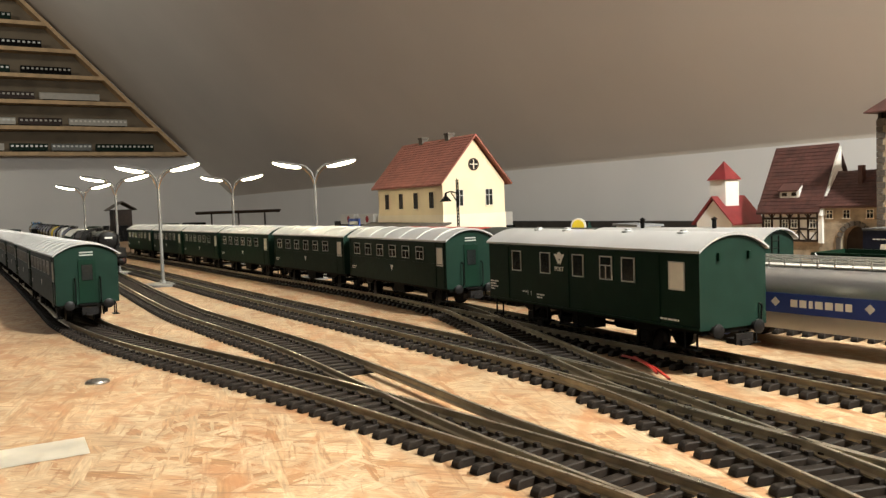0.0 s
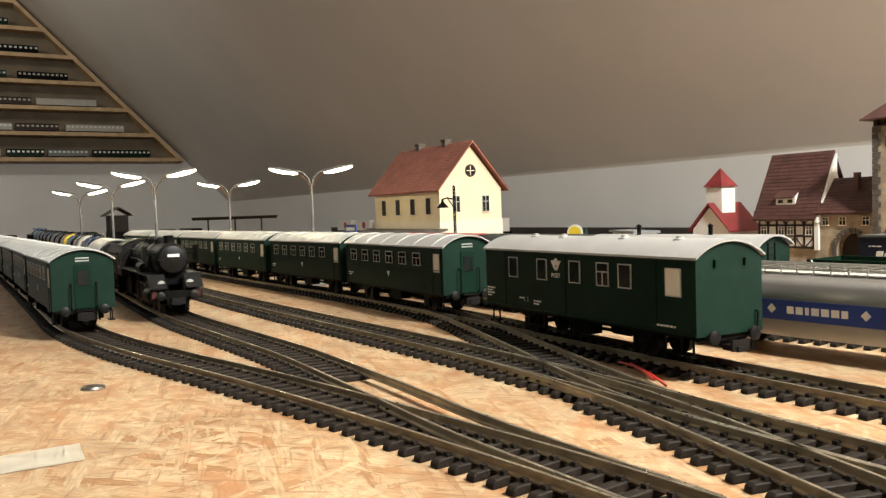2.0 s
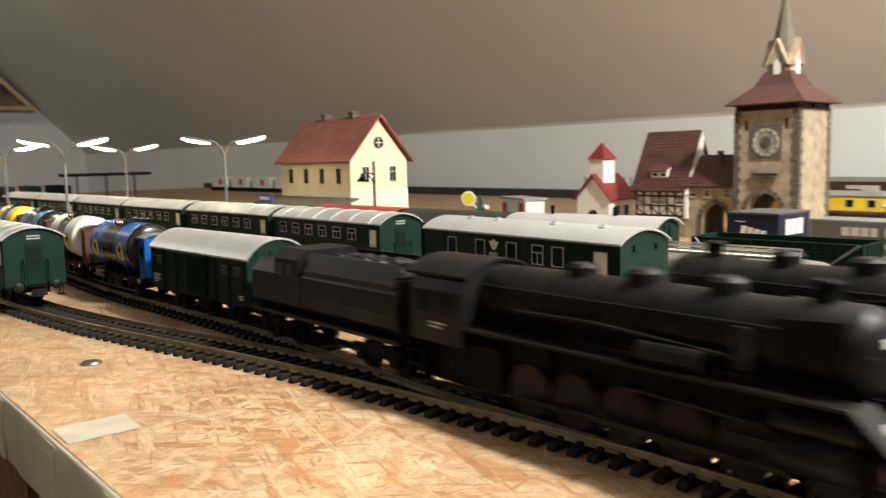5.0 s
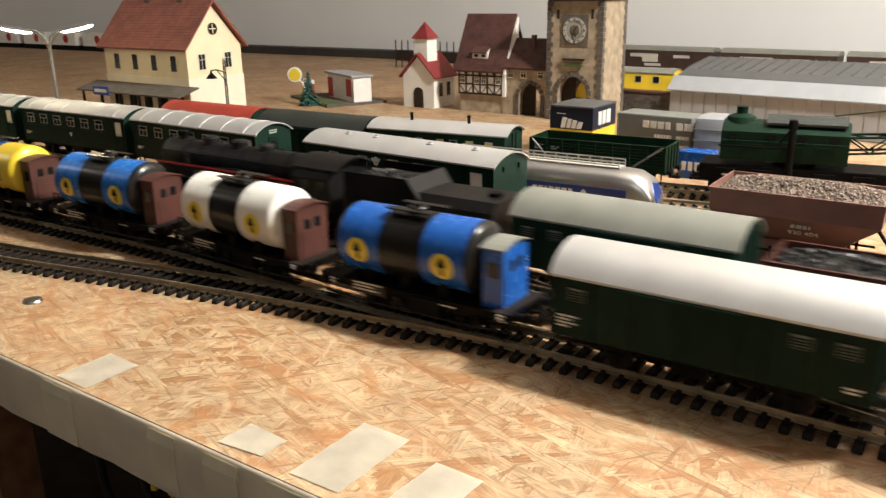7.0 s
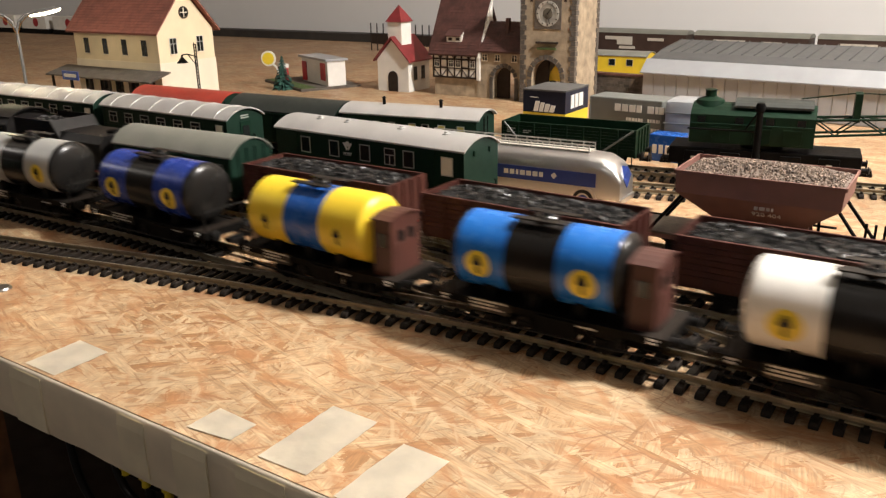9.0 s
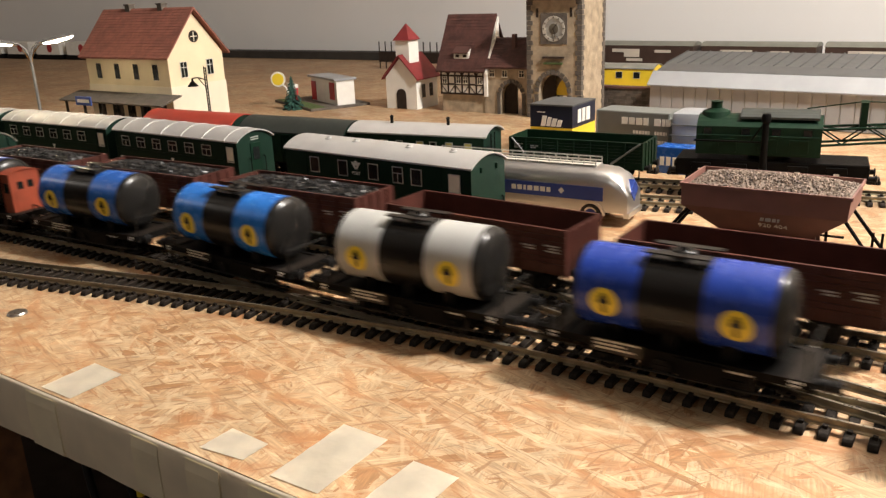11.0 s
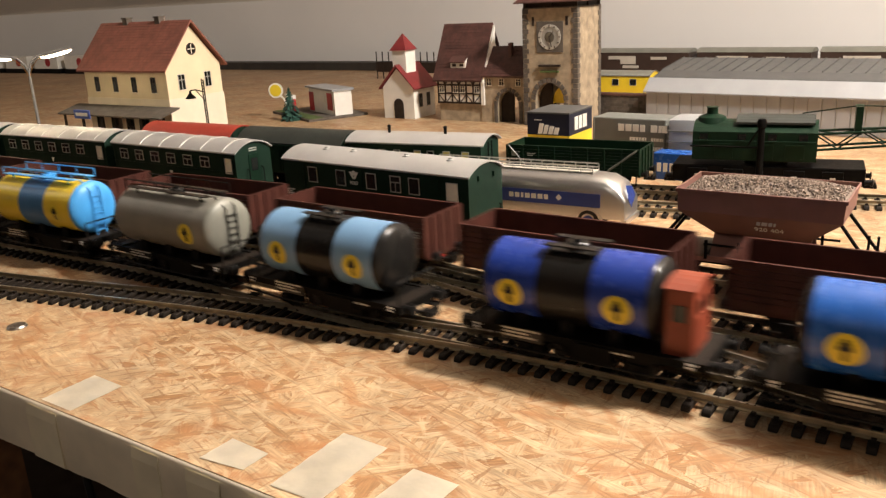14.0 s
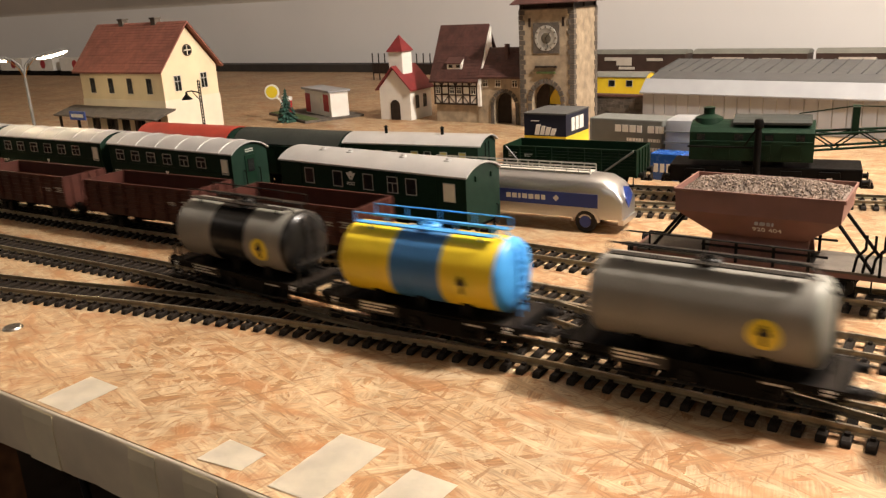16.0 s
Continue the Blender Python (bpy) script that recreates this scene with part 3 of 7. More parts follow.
# ---- vehicle pieces ----
def wheelset(parent, x, r=0.0055, material="blackmet"):
    bm = B()
    for y in (-0.0079, 0.0079):
        o = 1 if y > 0 else -1
        lathe(bm, [(0.0, y - 0.0013), (r, y - 0.0013), (r, y + 0.0013), (0.0, y + 0.0013)], (x, 0, r), "y", 20)
        lathe(bm, [(r + 0.0006, y - o * 0.0016 - 0.0004), (r + 0.0006, y - o * 0.0016 + 0.0004)], (x, 0, r), "y", 20)
    cyl(bm, (x, -0.008, r), (x, 0.008, r), 0.0011, seg=8)
    return part("wheelset", bm, material, parent, smooth=True)


def buffers(parent, x, z=0.0115, out=0.0058):
    d = 1 if x > 0 else -1
    for y in (-0.0101, 0.0101):
        bm = B()
        cyl(bm, (x, y, z), (x + d * out * 0.65, y, z), 0.0017, seg=12)
        lathe(bm, [(0.0, 0), (0.0027, 0.0), (0.0027, d * 0.0006), (0.0019, d * 0.0010), (0.0, d * 0.0011)], (x + d * out * 0.65, y, z), "x", 16)
        part("buffer", bm, "blackmet", parent, smooth=True)
    bm = B()
    box(bm, min(x, x + d * 0.0075), max(x, x + d * 0.0075), -0.0022, 0.0022, z - 0.0055, z - 0.0035)
    box(bm, x + d * 0.0062 - 0.0005, x + d * 0.0062 + 0.0005, -0.0042, 0.0042, z - 0.0052, z - 0.0012)
    part("coupler", bm, "blackmet", parent)


def axle_guard(bm, x, y, r=0.0055):
    """Leaf spring, box and W-iron before one wheel."""
    d = 1 if y > 0 else -1
    box(bm, x - 0.0024, x + 0.0024, min(y, y + d * 0.0018), max(y, y + d * 0.0018), r - 0.0018, r + 0.0024)
    for i in range(4):
        w = 0.0075 - i * 0.0014
        box(bm, x - w, x + w, min(y, y + d * 0.0013), max(y, y + d * 0.0013), r + 0.0044 - i * 0.0006, r + 0.005 - i * 0.0006)
    prism(bm, [(x - 0.0042, r + 0.005), (x - 0.0016, r - 0.003), (x + 0.0016, r - 0.003), (x + 0.0042, r + 0.005)], y - d * 0.0006, y, axis="y")


def running_gear(parent, half, base, z=0.0105, colour="black"):
    """Underframe of a two-axle vehicle."""
    for y in (-0.0125, 0.0125):
        boxpart("sole_bar", (-half, half, y - 0.0008, y + 0.0008, z - 0.0004, z + 0.0024), colour, parent)
    for x in (-half, half):
        boxpart("headstock", (x - 0.0008, x + 0.0008, -0.0145, 0.0145, z - 0.0006, z + 0.003), colour, parent)
    boxpart("underframe", (-half, half, -0.0116, 0.0116, z + 0.0008, z + 0.0018), "black", parent)
    for x in (-base / 2, base / 2):
        for y in (-0.0118, 0.0118):
            bm = B()
            axle_guard(bm, x, y)
            part("axle_guard", bm, "black", parent)
            bm = B()
            d = -1 if x > 0 else 1
            box(bm, x + d * 0.0066 - 0.0007, x + d * 0.0066 + 0.0007, y * 0.85 - 0.0014, y * 0.85 + 0.0014, 0.002, 0.0095)
            part("brake_shoe", bm, "black", parent)
        wheelset(parent, x)
    boxpart("battery_box", (-0.011, 0.004, -0.0105, -0.004, 0.0045, 0.0102), "black", parent)
    bm = B()
    cyl(bm, (0.008, 0.0, 0.0068), (0.018, 0.0, 0.0068), 0.0026, seg=12)
    part("brake_cylinder", bm, "black", parent, smooth=True)
    boxpart("brake_rod", (-base / 2, base / 2, -0.0008, 0.0008, 0.005, 0.0062), "black", parent)
    for x in (-half, half):
        buffers(parent, x)
    for x in (-half + 0.0045, half - 0.0045):
        for y in (-0.0148, 0.0148):
            bm = B()
            box(bm, x - 0.0035, x + 0.0035, y - 0.0016, y + 0.0016, 0.0042, 0.0047)
            for k in (-0.003, 0.003):
                box(bm, x + k - 0.0003, x + k + 0.0003, y - 0.0003, y + 0.0003, 0.0045, z)
            part("footstep", bm, "black", parent)


def bars(bm, x0, z0, w, rows, y, h=0.0007, gap=0.0013):
    """Lines of writing too small to read."""
    d = -1 if y < 0 else 1
    for i in range(rows):
        ww = w * (1.0, 0.7, 0.9, 0.55)[i % 4]
        x = x0
        while x < x0 + ww - 1e-6:
            e = min(x + 0.0016 + 0.0008 * ((i * 7 + int(x * 9000)) % 3), x0 + ww)
            box(bm, x, e, min(y, y + d * 0.00012), max(y, y + d * 0.00012), z0 - i * gap - h, z0 - i * gap)
            x = e + 0.0005


def window(parent, x, z, w, h, y, pane="glass", rim=True, cross=False):
    d = -1 if y < 0 else 1
    win = boxpart("window", (x - w / 2, x + w / 2, min(y, y + d * 0.00025), max(y, y + d * 0.00025), z - h / 2, z + h / 2), pane, parent)
    if rim:
        bm = B()
        k = 0.00045
        e = y + d * 0.00045
        lo, hi = min(y, e), max(y, e)
        box(bm, x - w / 2 - k, x - w / 2, lo, hi, z - h / 2 - k, z + h / 2 + k)
        box(bm, x + w / 2, x + w / 2 + k, lo, hi, z - h / 2 - k, z + h / 2 + k)
        box(bm, x - w / 2, x + w / 2, lo, hi, z - h / 2 - k, z - h / 2)
        box(bm, x - w / 2, x + w / 2, lo, hi, z + h / 2, z + h / 2 + k)
        if cross:
            box(bm, x - w / 2, x + w / 2, lo, hi, z + h * 0.12 - k / 2, z + h * 0.12 + k / 2)
            box(bm, x - k / 2, x + k / 2, lo, hi, z - h / 2, z + h * 0.12)
        part("window_frame", bm, "frame", win)
    return win


def body_shell(parent, half, hw, z0, z1, rise, material, endmat=None):
    """Vehicle box with arched ends."""
    bm = B()
    prism(bm, [(-hw, z0), (hw, z0)] + arc(hw, z1, rise), -half, half)
    body = part("body", bm, material, parent)
    if endmat:
        for x in (-half, half):
            d = 1 if x > 0 else -1
            bm = B()
            prism(bm, [(-hw, z0), (hw, z0)] + arc(hw, z1, rise), min(x, x + d * 0.0003), max(x, x + d * 0.0003))
            part("end_wall", bm, endmat, parent)
    return body


def roof(parent, half, hw, z1, rise, material, over=0.0014, thick=0.0009, ribs=0, ribmat=None):
    bm = B()
    a, b = arc(hw + 0.0009, z1, rise + 0.0002, 14), arc(hw + 0.0006, z1 + 0.0001, rise - thick + 0.0002, 14)
    up = [(y, z + thick) for y, z in a]
    prism(bm, up + list(reversed([(y, z) for y, z in a])), -half - over, half + over)
    r = part("roof", bm, material, parent, smooth=True)
    for i in range(ribs):
        x = -half + (i + 0.5) * 2 * half / ribs
        bm = B()
        prism(bm, [(y, z + thick + 0.0004) for y, z in a] + list(reversed([(y, z + thick - 0.0002) for y, z in a])), x - 0.0004, x + 0.0004)
        part("roof_rib", bm, ribmat or material, r)
    return r


def post_wagon():
    w = thing("mail_wagon", "dark green mail wagon with silver arched roof on the rails", "railway wagon")
    H, W = 0.0720, 0.0165
    body_shell(w, H, W, 0.0118, 0.0395, 0.0058, "green", "greenlit")
    r = roof(w, H, W, 0.0395, 0.0058, "silver")
    for x in (-0.045, -0.022, 0.020, 0.052):
        bm = B()
        lathe(bm, [(0.0026, 0), (0.0026, 0.0006), (0.0014, 0.0010), (0.0014, 0.0016), (0.0, 0.0018)], (x, -0.004, 0.0457), "z", 12)
        part("roof_vent", bm, "silver", r, smooth=True)
    for s in (-1, 1):
        y = s * W
        for i, x in enumerate((-0.0465, -0.0225, 0.002, 0.0208, 0.0345)):
            window(w, x, 0.0318, 0.0070, 0.0088, y, cross=i == 3)
        window(w, 0.0612, 0.0310, 0.0072, 0.0095, y, pane="blind", cross=False)
        bm = B()
        for x in (-0.0540, -0.0050, 0.0520):
            box(bm, x - 0.00015, x + 0.00015, min(y, y + s * 0.0003), max(y, y + s * 0.0003), 0.0125, 0.039)
        box(bm, -H, H, min(y, y + s * 0.0003), max(y, y + s * 0.0003), 0.0385, 0.0391)
        box(bm, -H, H, min(y, y + s * 0.0003), max(y, y + s * 0.0003), 0.0122, 0.0128)
        part("side_strip", bm, "green", w)
        bm = B()
        bars(bm, -0.0715, 0.0210, 0.0075, 4, y)
        bars(bm, -0.042, 0.0178, 0.004, 1, y)
        bars(bm, -0.030, 0.0172, 0.006, 2, y)
        bars(bm, 0.052, 0.0150, 0.010, 1, y)
        box(bm, -0.0375, -0.0373, min(y, y + s * 0.00015), max(y, y + s * 0.00015), 0.0160, 0.0182)
        box(bm, -0.0349, -0.0347, min(y, y + s * 0.00015), max(y, y + s * 0.00015), 0.0160, 0.0182)
        part("small_print", bm, "white", w)
        # horn badge drawn as plain shapes, the word below it
        bm = B()
        yy = y + s * 0.0002
        prism(bm, [(-0.0155, 0.0362), (-0.0138, 0.0362), (-0.0117, 0.0328), (-0.0124, 0.0316)], min(y, yy), max(y, yy), axis="y")
        prism(bm, [(-0.0079, 0.0362), (-0.0096, 0.0362), (-0.0117, 0.0328), (-0.0110, 0.0316)], min(y, yy), max(y, yy), axis="y")
        lathe(bm, [(0.0016, 0), (0.0016, s * 0.0002)], (-0.0117, y, 0.0356), "y", 14)
        part("badge", bm, "white", w)
        writing("word", "POST", 0.0028, "white", w, pose(-0.0117, y + s * 0.00025, 0.0295, 90, 0, 0 if s < 0 else 180))
    for x in (-H, H):
        d = 1 if x > 0 else -1
        for y in (-0.0075, 0.0075):
            bm = B()
            box(bm, min(x, x + d * 0.0014), max(x, x + d * 0.0014), y - 0.0005, y + 0.0005, 0.0365, 0.0393)
            part("lamp_bracket", bm, "green", w)
        bm = B()
        tube(bm, [(x + d * 0.001, 0.013, 0.012), (x + d * 0.0015, 0.013, 0.019), (x, 0.013, 0.0195)], 0.0004)
        part("grab_rail", bm, "black", w)
    running_gear(w, H - 0.0015, 0.080)
    bm = B()
    for x0 in (-0.028, -0.006):
        box(bm, x0 - 0.007, x0 + 0.007, -0.0168, -0.013, 0.005, 0.0056)
        for k in (-0.006, 0.006):
            box(bm, x0 + k - 0.0004, x0 + k + 0.0004, -0.0165, -0.0155, 0.0055, 0.0118)
    part("step_board", bm, "black", w)
    return w


def coach(label, nwin=6, group="green coaches", endmat="greenlit", vents=False, h=0.0695):
    w = thing("passenger_coach", label, "railway coach", group)
    H, W = h, 0.0162
    body_shell(w, H, W, 0.0118, 0.0385, 0.0062, "green", endmat)
    roof(w, H, W, 0.0385, 0.0062, "silver", over=0.002, ribs=6)
    for s in (-1, 1):
        y = s * W
        for i in range(nwin):
            window(w, -0.056 + i * 0.094 / (nwin - 1) if nwin > 1 else 0, 0.0315, 0.0088, 0.0068, y, cross=True)
        window(w, 0.0625, 0.0300, 0.0062, 0.0098, y, pane="blind", rim=True)
        bm = B()
        for x in (-0.0675, 0.0575, 0.0675):
            box(bm, x - 0.00015, x + 0.00015, min(y, y + s * 0.0003), max(y, y + s * 0.0003), 0.0125, 0.038)
        box(bm, -H, H, min(y, y + s * 0.0003), max(y, y + s * 0.0003), 0.0255, 0.0259)
        part("side_strip", bm, "green", w)
        bm = B()
        yy = y + s * 0.0002
        prism(bm, [(-0.0035, 0.0225), (0.0005, 0.0225), (-0.0015, 0.019)], min(y, yy), max(y, yy), axis="y")
        bars(bm, -0.066, 0.0195, 0.008, 2, y)
        part("small_print", bm, "white", w)
    for x in (-H, H):
        d = 1 if x > 0 else -1
        bm = B()
        box(bm, min(x, x + d * 0.0009), max(x, x + d * 0.0009), -0.0045, 0.0045, 0.0125, 0.0365)
        door = part("end_door", bm, "green", w)
        bm = B()
        box(bm, min(x + d * 0.0009, x + d * 0.0013), max(x + d * 0.0009, x + d * 0.0013), -0.0028, 0.0028, 0.025, 0.0335)
        part("door_window", bm, "glass", door)
        bm = B()
        for y in (-0.0065, 0.0065):
            tube(bm, [(x + d * 0.0006, y, 0.012), (x + d * 0.0026, y, 0.014), (x + d * 0.0026, y, 0.026), (x + d * 0.0006, y, 0.0265)], 0.0004)
        box(bm, min(x, x + d * 0.004), max(x, x + d * 0.004), -0.0048, 0.0048, 0.0112, 0.0120)
        part("end_railing", bm, "black", w)
        bm = B()
        prism(bm, [(-0.0035, 0.0400), (0.0035, 0.0400), (0.0035, 0.0407), (-0.0035, 0.0407)], min(x, x + d * 0.0006), max(x, x + d * 0.0006))
        prism(bm, [(-0.0035, 0.0385), (0.0035, 0.0385), (0.0035, 0.0392), (-0.0035, 0.0392)], min(x, x + d * 0.0006), max(x, x + d * 0.0006))
        part("end_slat", bm, "frame", w)
    running_gear(w, H - 0.001, 0.088)
    return w


def box_van(label, body="green", roofmat="silver", ends="greenlit", h=0.0575, group=""):
    w = thing("box_van", label, "railway wagon", group)
    H, W = h, 0.0162
    body_shell(w, H, W, 0.0115, 0.0335, 0.0088, body, ends)
    roof(w, H, W, 0.0335, 0.0088, roofmat, over=0.0012)
    for s in (-1, 1):
        y = s * W
        # sliding door with its rail
        d = boxpart("sliding_door", (-0.0085, 0.0125, min(y, y + s * 0.0012), max(y, y + s * 0.0012), 0.0125, 0.0322), body, w)
        for i in range(9):
            x = -0.0075 + i * 0.0024
            boxpart("door_batten", (x, x + 0.0003, min(y + s * 0.0012, y + s * 0.0016), max(y + s * 0.0012, y + s * 0.0016), 0.013, 0.032), body, d)
        bm = B()
        box(bm, -0.028, 0.0135, min(y, y + s * 0.0018), max(y, y + s * 0.0018), 0.0324, 0.0331)
        part("door_rail", bm, body, w)
        for x in [-H + 0.0006 + i * 0.0145 for i in range(int(2 * H / 0.0145) + 1)]:
            if -0.0095 < x < 0.0135:
                continue
            boxpart("side_post", (x - 0.0006, x + 0.0006, min(y, y + s * 0.0007), max(y, y + s * 0.0007), 0.012, 0.0335), body, w)
        for x in (-H + 0.0095, H - 0.0215, H - 0.0085):
            bm = B()
            box(bm, x - 0.0028, x + 0.0028, min(y, y + s * 0.0006), max(y, y + s * 0.0006), 0.0255, 0.0300)
            v = part("air_vent", bm, "greyroof", w)
            bm = B()
            for k in range(4):
                box(bm, x - 0.0025, x + 0.0025, min(y + s * 0.0006, y + s * 0.001), max(y + s * 0.0006, y + s * 0.001), 0.0258 + k * 0.001, 0.0263 + k * 0.001)
            part("vent_slat", bm, "green", v)
        bm = B()
        bars(bm, -H + 0.002, 0.0195, 0.008, 4, y)
        bars(bm, H - 0.008, 0.0165, 0.005, 2, y)
        part("small_print", bm, "white", w)
    for x in (-H, H):
        d = 1 if x > 0 else -1
        for y in (-0.0105, -0.0035, 0.0035, 0.0105):
            boxpart("end_post", (min(x, x + d * 0.0011), max(x, x + d * 0.0011), y - 0.0006, y + 0.0006, 0.012, 0.038), ends, w)
    running_gear(w, H - 0.001, 1.15 * H)
    return w


def tank_wagon(label, colours, cabin=None, end="tankblack", length=0.066, radius=0.0150, railing=None, solid=False, cat="tank wagon"):
    """Two-axle tank wagon. colours: the bands of the tank from back to front."""
    w = thing("tank_wagon", label, cat, "tank wagons of the goods train")
    H = 0.046
    zc = 0.0140 + radius
    n = len(colours)
    off = -0.006 if cabin else 0.0
    hl = length / 2 - (0.002 if cabin else 0)
    tank = None
    for i, c in enumerate(colours):
        x0, x1 = off - hl + 2 * hl * i / n, off - hl + 2 * hl * (i + 1) / n
        bm = B()
        k = radius + (0.00005 if i % 2 else 0.0)
        lathe(bm, [(k, x0), (k, x1)], (0, 0, zc), "x", 36)
        t = part("tank_band", bm, c, w, smooth=True)
        tank = tank or t
    for d in (-1, 1):
        bm = B()
        x = off + d * hl
        pr = [(radius * 1.0, 0.0), (radius * 0.995, 0.0008), (radius * 0.93, 0.0022), (radius * 0.78, 0.0034), (radius * 0.5, 0.0044), (0.0, 0.005)]
        lathe(bm, [(r, x + d * q) for r, q in pr], (0, 0, zc), "x", 36)
        part("tank_end", bm, end if d > 0 else colours[0] if solid else end, w, smooth=True)
    # dome, walkway and filler
    bm = B()
    lathe(bm, [(0.0042, 0), (0.0042, 0.0022), (0.0036, 0.0028), (0.0018, 0.0028), (0.0018, 0.0038), (0, 0.004)], (off, 0, zc + radius - 0.0006), "z", 18)
    part("dome", bm, railing or "tankblack", w, smooth=True)
    bm = B()
    top = zc + radius + 0.0012
    long = hl * (0.92 if railing or solid else 0.35)
    for y in (-0.0058, 0.0058):
        box(bm, off - long, off + long, y - 0.0017, y + 0.0017, top, top + 0.0005)
        for k in (-0.8, 0.8):
            box(bm, off + k * long - 0.0004, off + k * long + 0.0004, y - 0.0004, y + 0.0004, zc + radius * 0.8, top)
    part("walkway", bm, railing or "tankblack", w)
    if railing or solid:
        bm = B()
        for y in (-0.0074, 0.0074):
            tube(bm, [(off - long, y, top), (off - long, y, top + 0.0045), (off + long, y, top + 0.0045), (off + long, y, top)], 0.00035)
            for k in (-0.5, 0.0, 0.5):
                tube(bm, [(off + k * long, y, top), (off + k * long, y, top + 0.0045)], 0.0003)
        xe = off + hl + 0.0052
        for y in (-0.003, 0.003):
            tube(bm, [(off + long, y, top), (xe, y, zc + radius * 0.7), (xe, y, 0.0135)], 0.0004)
        for k in range(7):
            z = 0.016 + k * 0.0033
            tube(bm, [(xe, -0.003, z), (xe, 0.003, z)], 0.0003)
        part("railing", bm, railing or "tankblack", w)
    # round badges with a small dark flame shape
    for s in (-1, 1):
        spots = ([off - hl * 0.68, off + hl * 0.68] if n > 1 else [off + hl * 0.62])
        if solid and n > 1:
            spots = [off + hl * 0.62]
        for x in spots:
            bm = B()
            a0 = math.radians(-6)
            rr = 0.0055
            ring = []
            for q in range(20):
                u = rr * math.cos(2 * math.pi * q / 20)
                v = rr * math.sin(2 * math.pi * q / 20)
                ang = a0 + v / radius
                ring.append(bm.verts.new((x + u, s * (radius + 0.00022) * math.cos(ang), zc + (radius + 0.00022) * math.sin(ang))))
            mid = bm.verts.new((x, s * (radius + 0.0003) * math.cos(a0), zc + (radius + 0.0003) * math.sin(a0)))
            for q in range(20):
                bm.faces.new((mid, ring[q], ring[(q + 1) % 20]))
            bmesh.ops.recalc_face_normals(bm, faces=bm.faces[:])
            badge = part("badge", bm, "badge", w)
            bm = B()
            for u0, u1, v0, v1 in ((-0.0007, 0.0007, -0.0036, 0.0002), (-0.0021, 0.0021, -0.0001, 0.0014), (-0.0015, 0.0015, 0.0014, 0.0026), (-0.0008, 0.0008, 0.0026, 0.0036)):
                q = []
                for u, v in ((u0, v0), (u1, v0), (u1, v1), (u0, v1)):
                    ang = a0 + v / radius
                    q.append(bm.verts.new((x + u, s * (radius + 0.00045) * math.cos(ang), zc + (radius + 0.00045) * math.sin(ang))))
                bm.faces.new(q)
            part("badge_mark", bm, "tankblack", badge)
        bm = B()
        yb = s * 0.0143
        box(bm, off - hl * 0.8, off - hl * 0.25, min(yb, yb + s * 0.0005), max(yb, yb + s * 0.0005), 0.0090, 0.0140)
        pl = part("print_panel", bm, "tankblack", w)
        bm = B()
        bars(bm, off - hl * 0.77, 0.0137, hl * 0.48, 3, yb + s * 0.0005, h=0.0007, gap=0.0014)
        part("small_print", bm, "frame", pl)
        bm = B()
        bars(bm, off + hl * 0.45, 0.0112, hl * 0.4, 1, s * 0.0134)
        part("small_print", bm, "frame", w)
        boxpart("equipment_box", (off + hl * 0.12, off + hl * 0.62, min(s * 0.0105, s * 0.0141), max(s * 0.0105, s * 0.0141), 0.0050, 0.0122), "black", w, bevel=0.0004)
        bm = B()
        lathe(bm, [(0.0026, s * 0.0136), (0.0026, s * 0.0142), (0.0020, s * 0.0142), (0.0020, s * 0.0136), (0.0026, s * 0.0136)], (off - hl * 0.05, 0, 0.0078), "y", 14)
        tube(bm, [(off - hl * 0.05 - 0.0022, s * 0.0139, 0.0078), (off - hl * 0.05 + 0.0022, s * 0.0139, 0.0078)], 0.0003)
        part("brake_wheel", bm, "blackmet", w)
        for x in (-H + 0.003, H - 0.006):
            bm = B()
            bars(bm, x, 0.0130, 0.003, 2, s * 0.0146, h=0.0008)
            part("small_print", bm, "white", w)
        bm = B()
        tube(bm, [(-H, s * 0.0139, 0.0062), (-0.026, s * 0.0139, 0.0052), (0.026, s * 0.0139, 0.0052), (H, s * 0.0139, 0.0062)], 0.0005)
        part("brake_pipe", bm, "blackmet", w)
    # saddles
    bm = B()
    for x in (off - hl * 0.6, off, off + hl * 0.6):
        box(bm, x - 0.0022, x + 0.0022, -0.0105, 0.0105, 0.012, zc - radius * 0.62)
    part("saddle", bm, "black", w)
    if cabin:
        x0 = H - 0.0155
        bm = B()
        hw = 0.0095
        prism(bm, [(-hw, 0.0125), (hw, 0.0125)] + arc(hw, 0.0362, 0.0018, 6), x0, x0 + 0.0095)
        cab = part("brakeman_cabin", bm, cabin, w)
        bm = B()
        prism(bm, [(y, z + 0.0006) for y, z in arc(hw + 0.0008, 0.0362, 0.002, 6)] + list(reversed(arc(hw + 0.0008, 0.0362, 0.002, 6))), x0 - 0.0008, x0 + 0.0103)
        part("cabin_roof", bm, cabin if cabin != "blue" else "greyroof", cab)
        bm = B()
        for s in (-1, 1):
            box(bm, x0 + 0.0022, x0 + 0.0073, min(s * hw, s * (hw + 0.0003)), max(s * hw, s * (hw + 0.0003)), 0.0250, 0.0310)
        box(bm, x0 + 0.0095, x0 + 0.0098, -0.005, -0.0015, 0.0270, 0.0315)
        box(bm, x0 + 0.0095, x0 + 0.0098, 0.0015, 0.005, 0.0270, 0.0315)
        part("cabin_window", bm, "glass", cab)
        bm = B()
        box(bm, x0 + 0.0094, x0 + 0.0099, -0.0072, 0.0072, 0.0135, 0.0265)
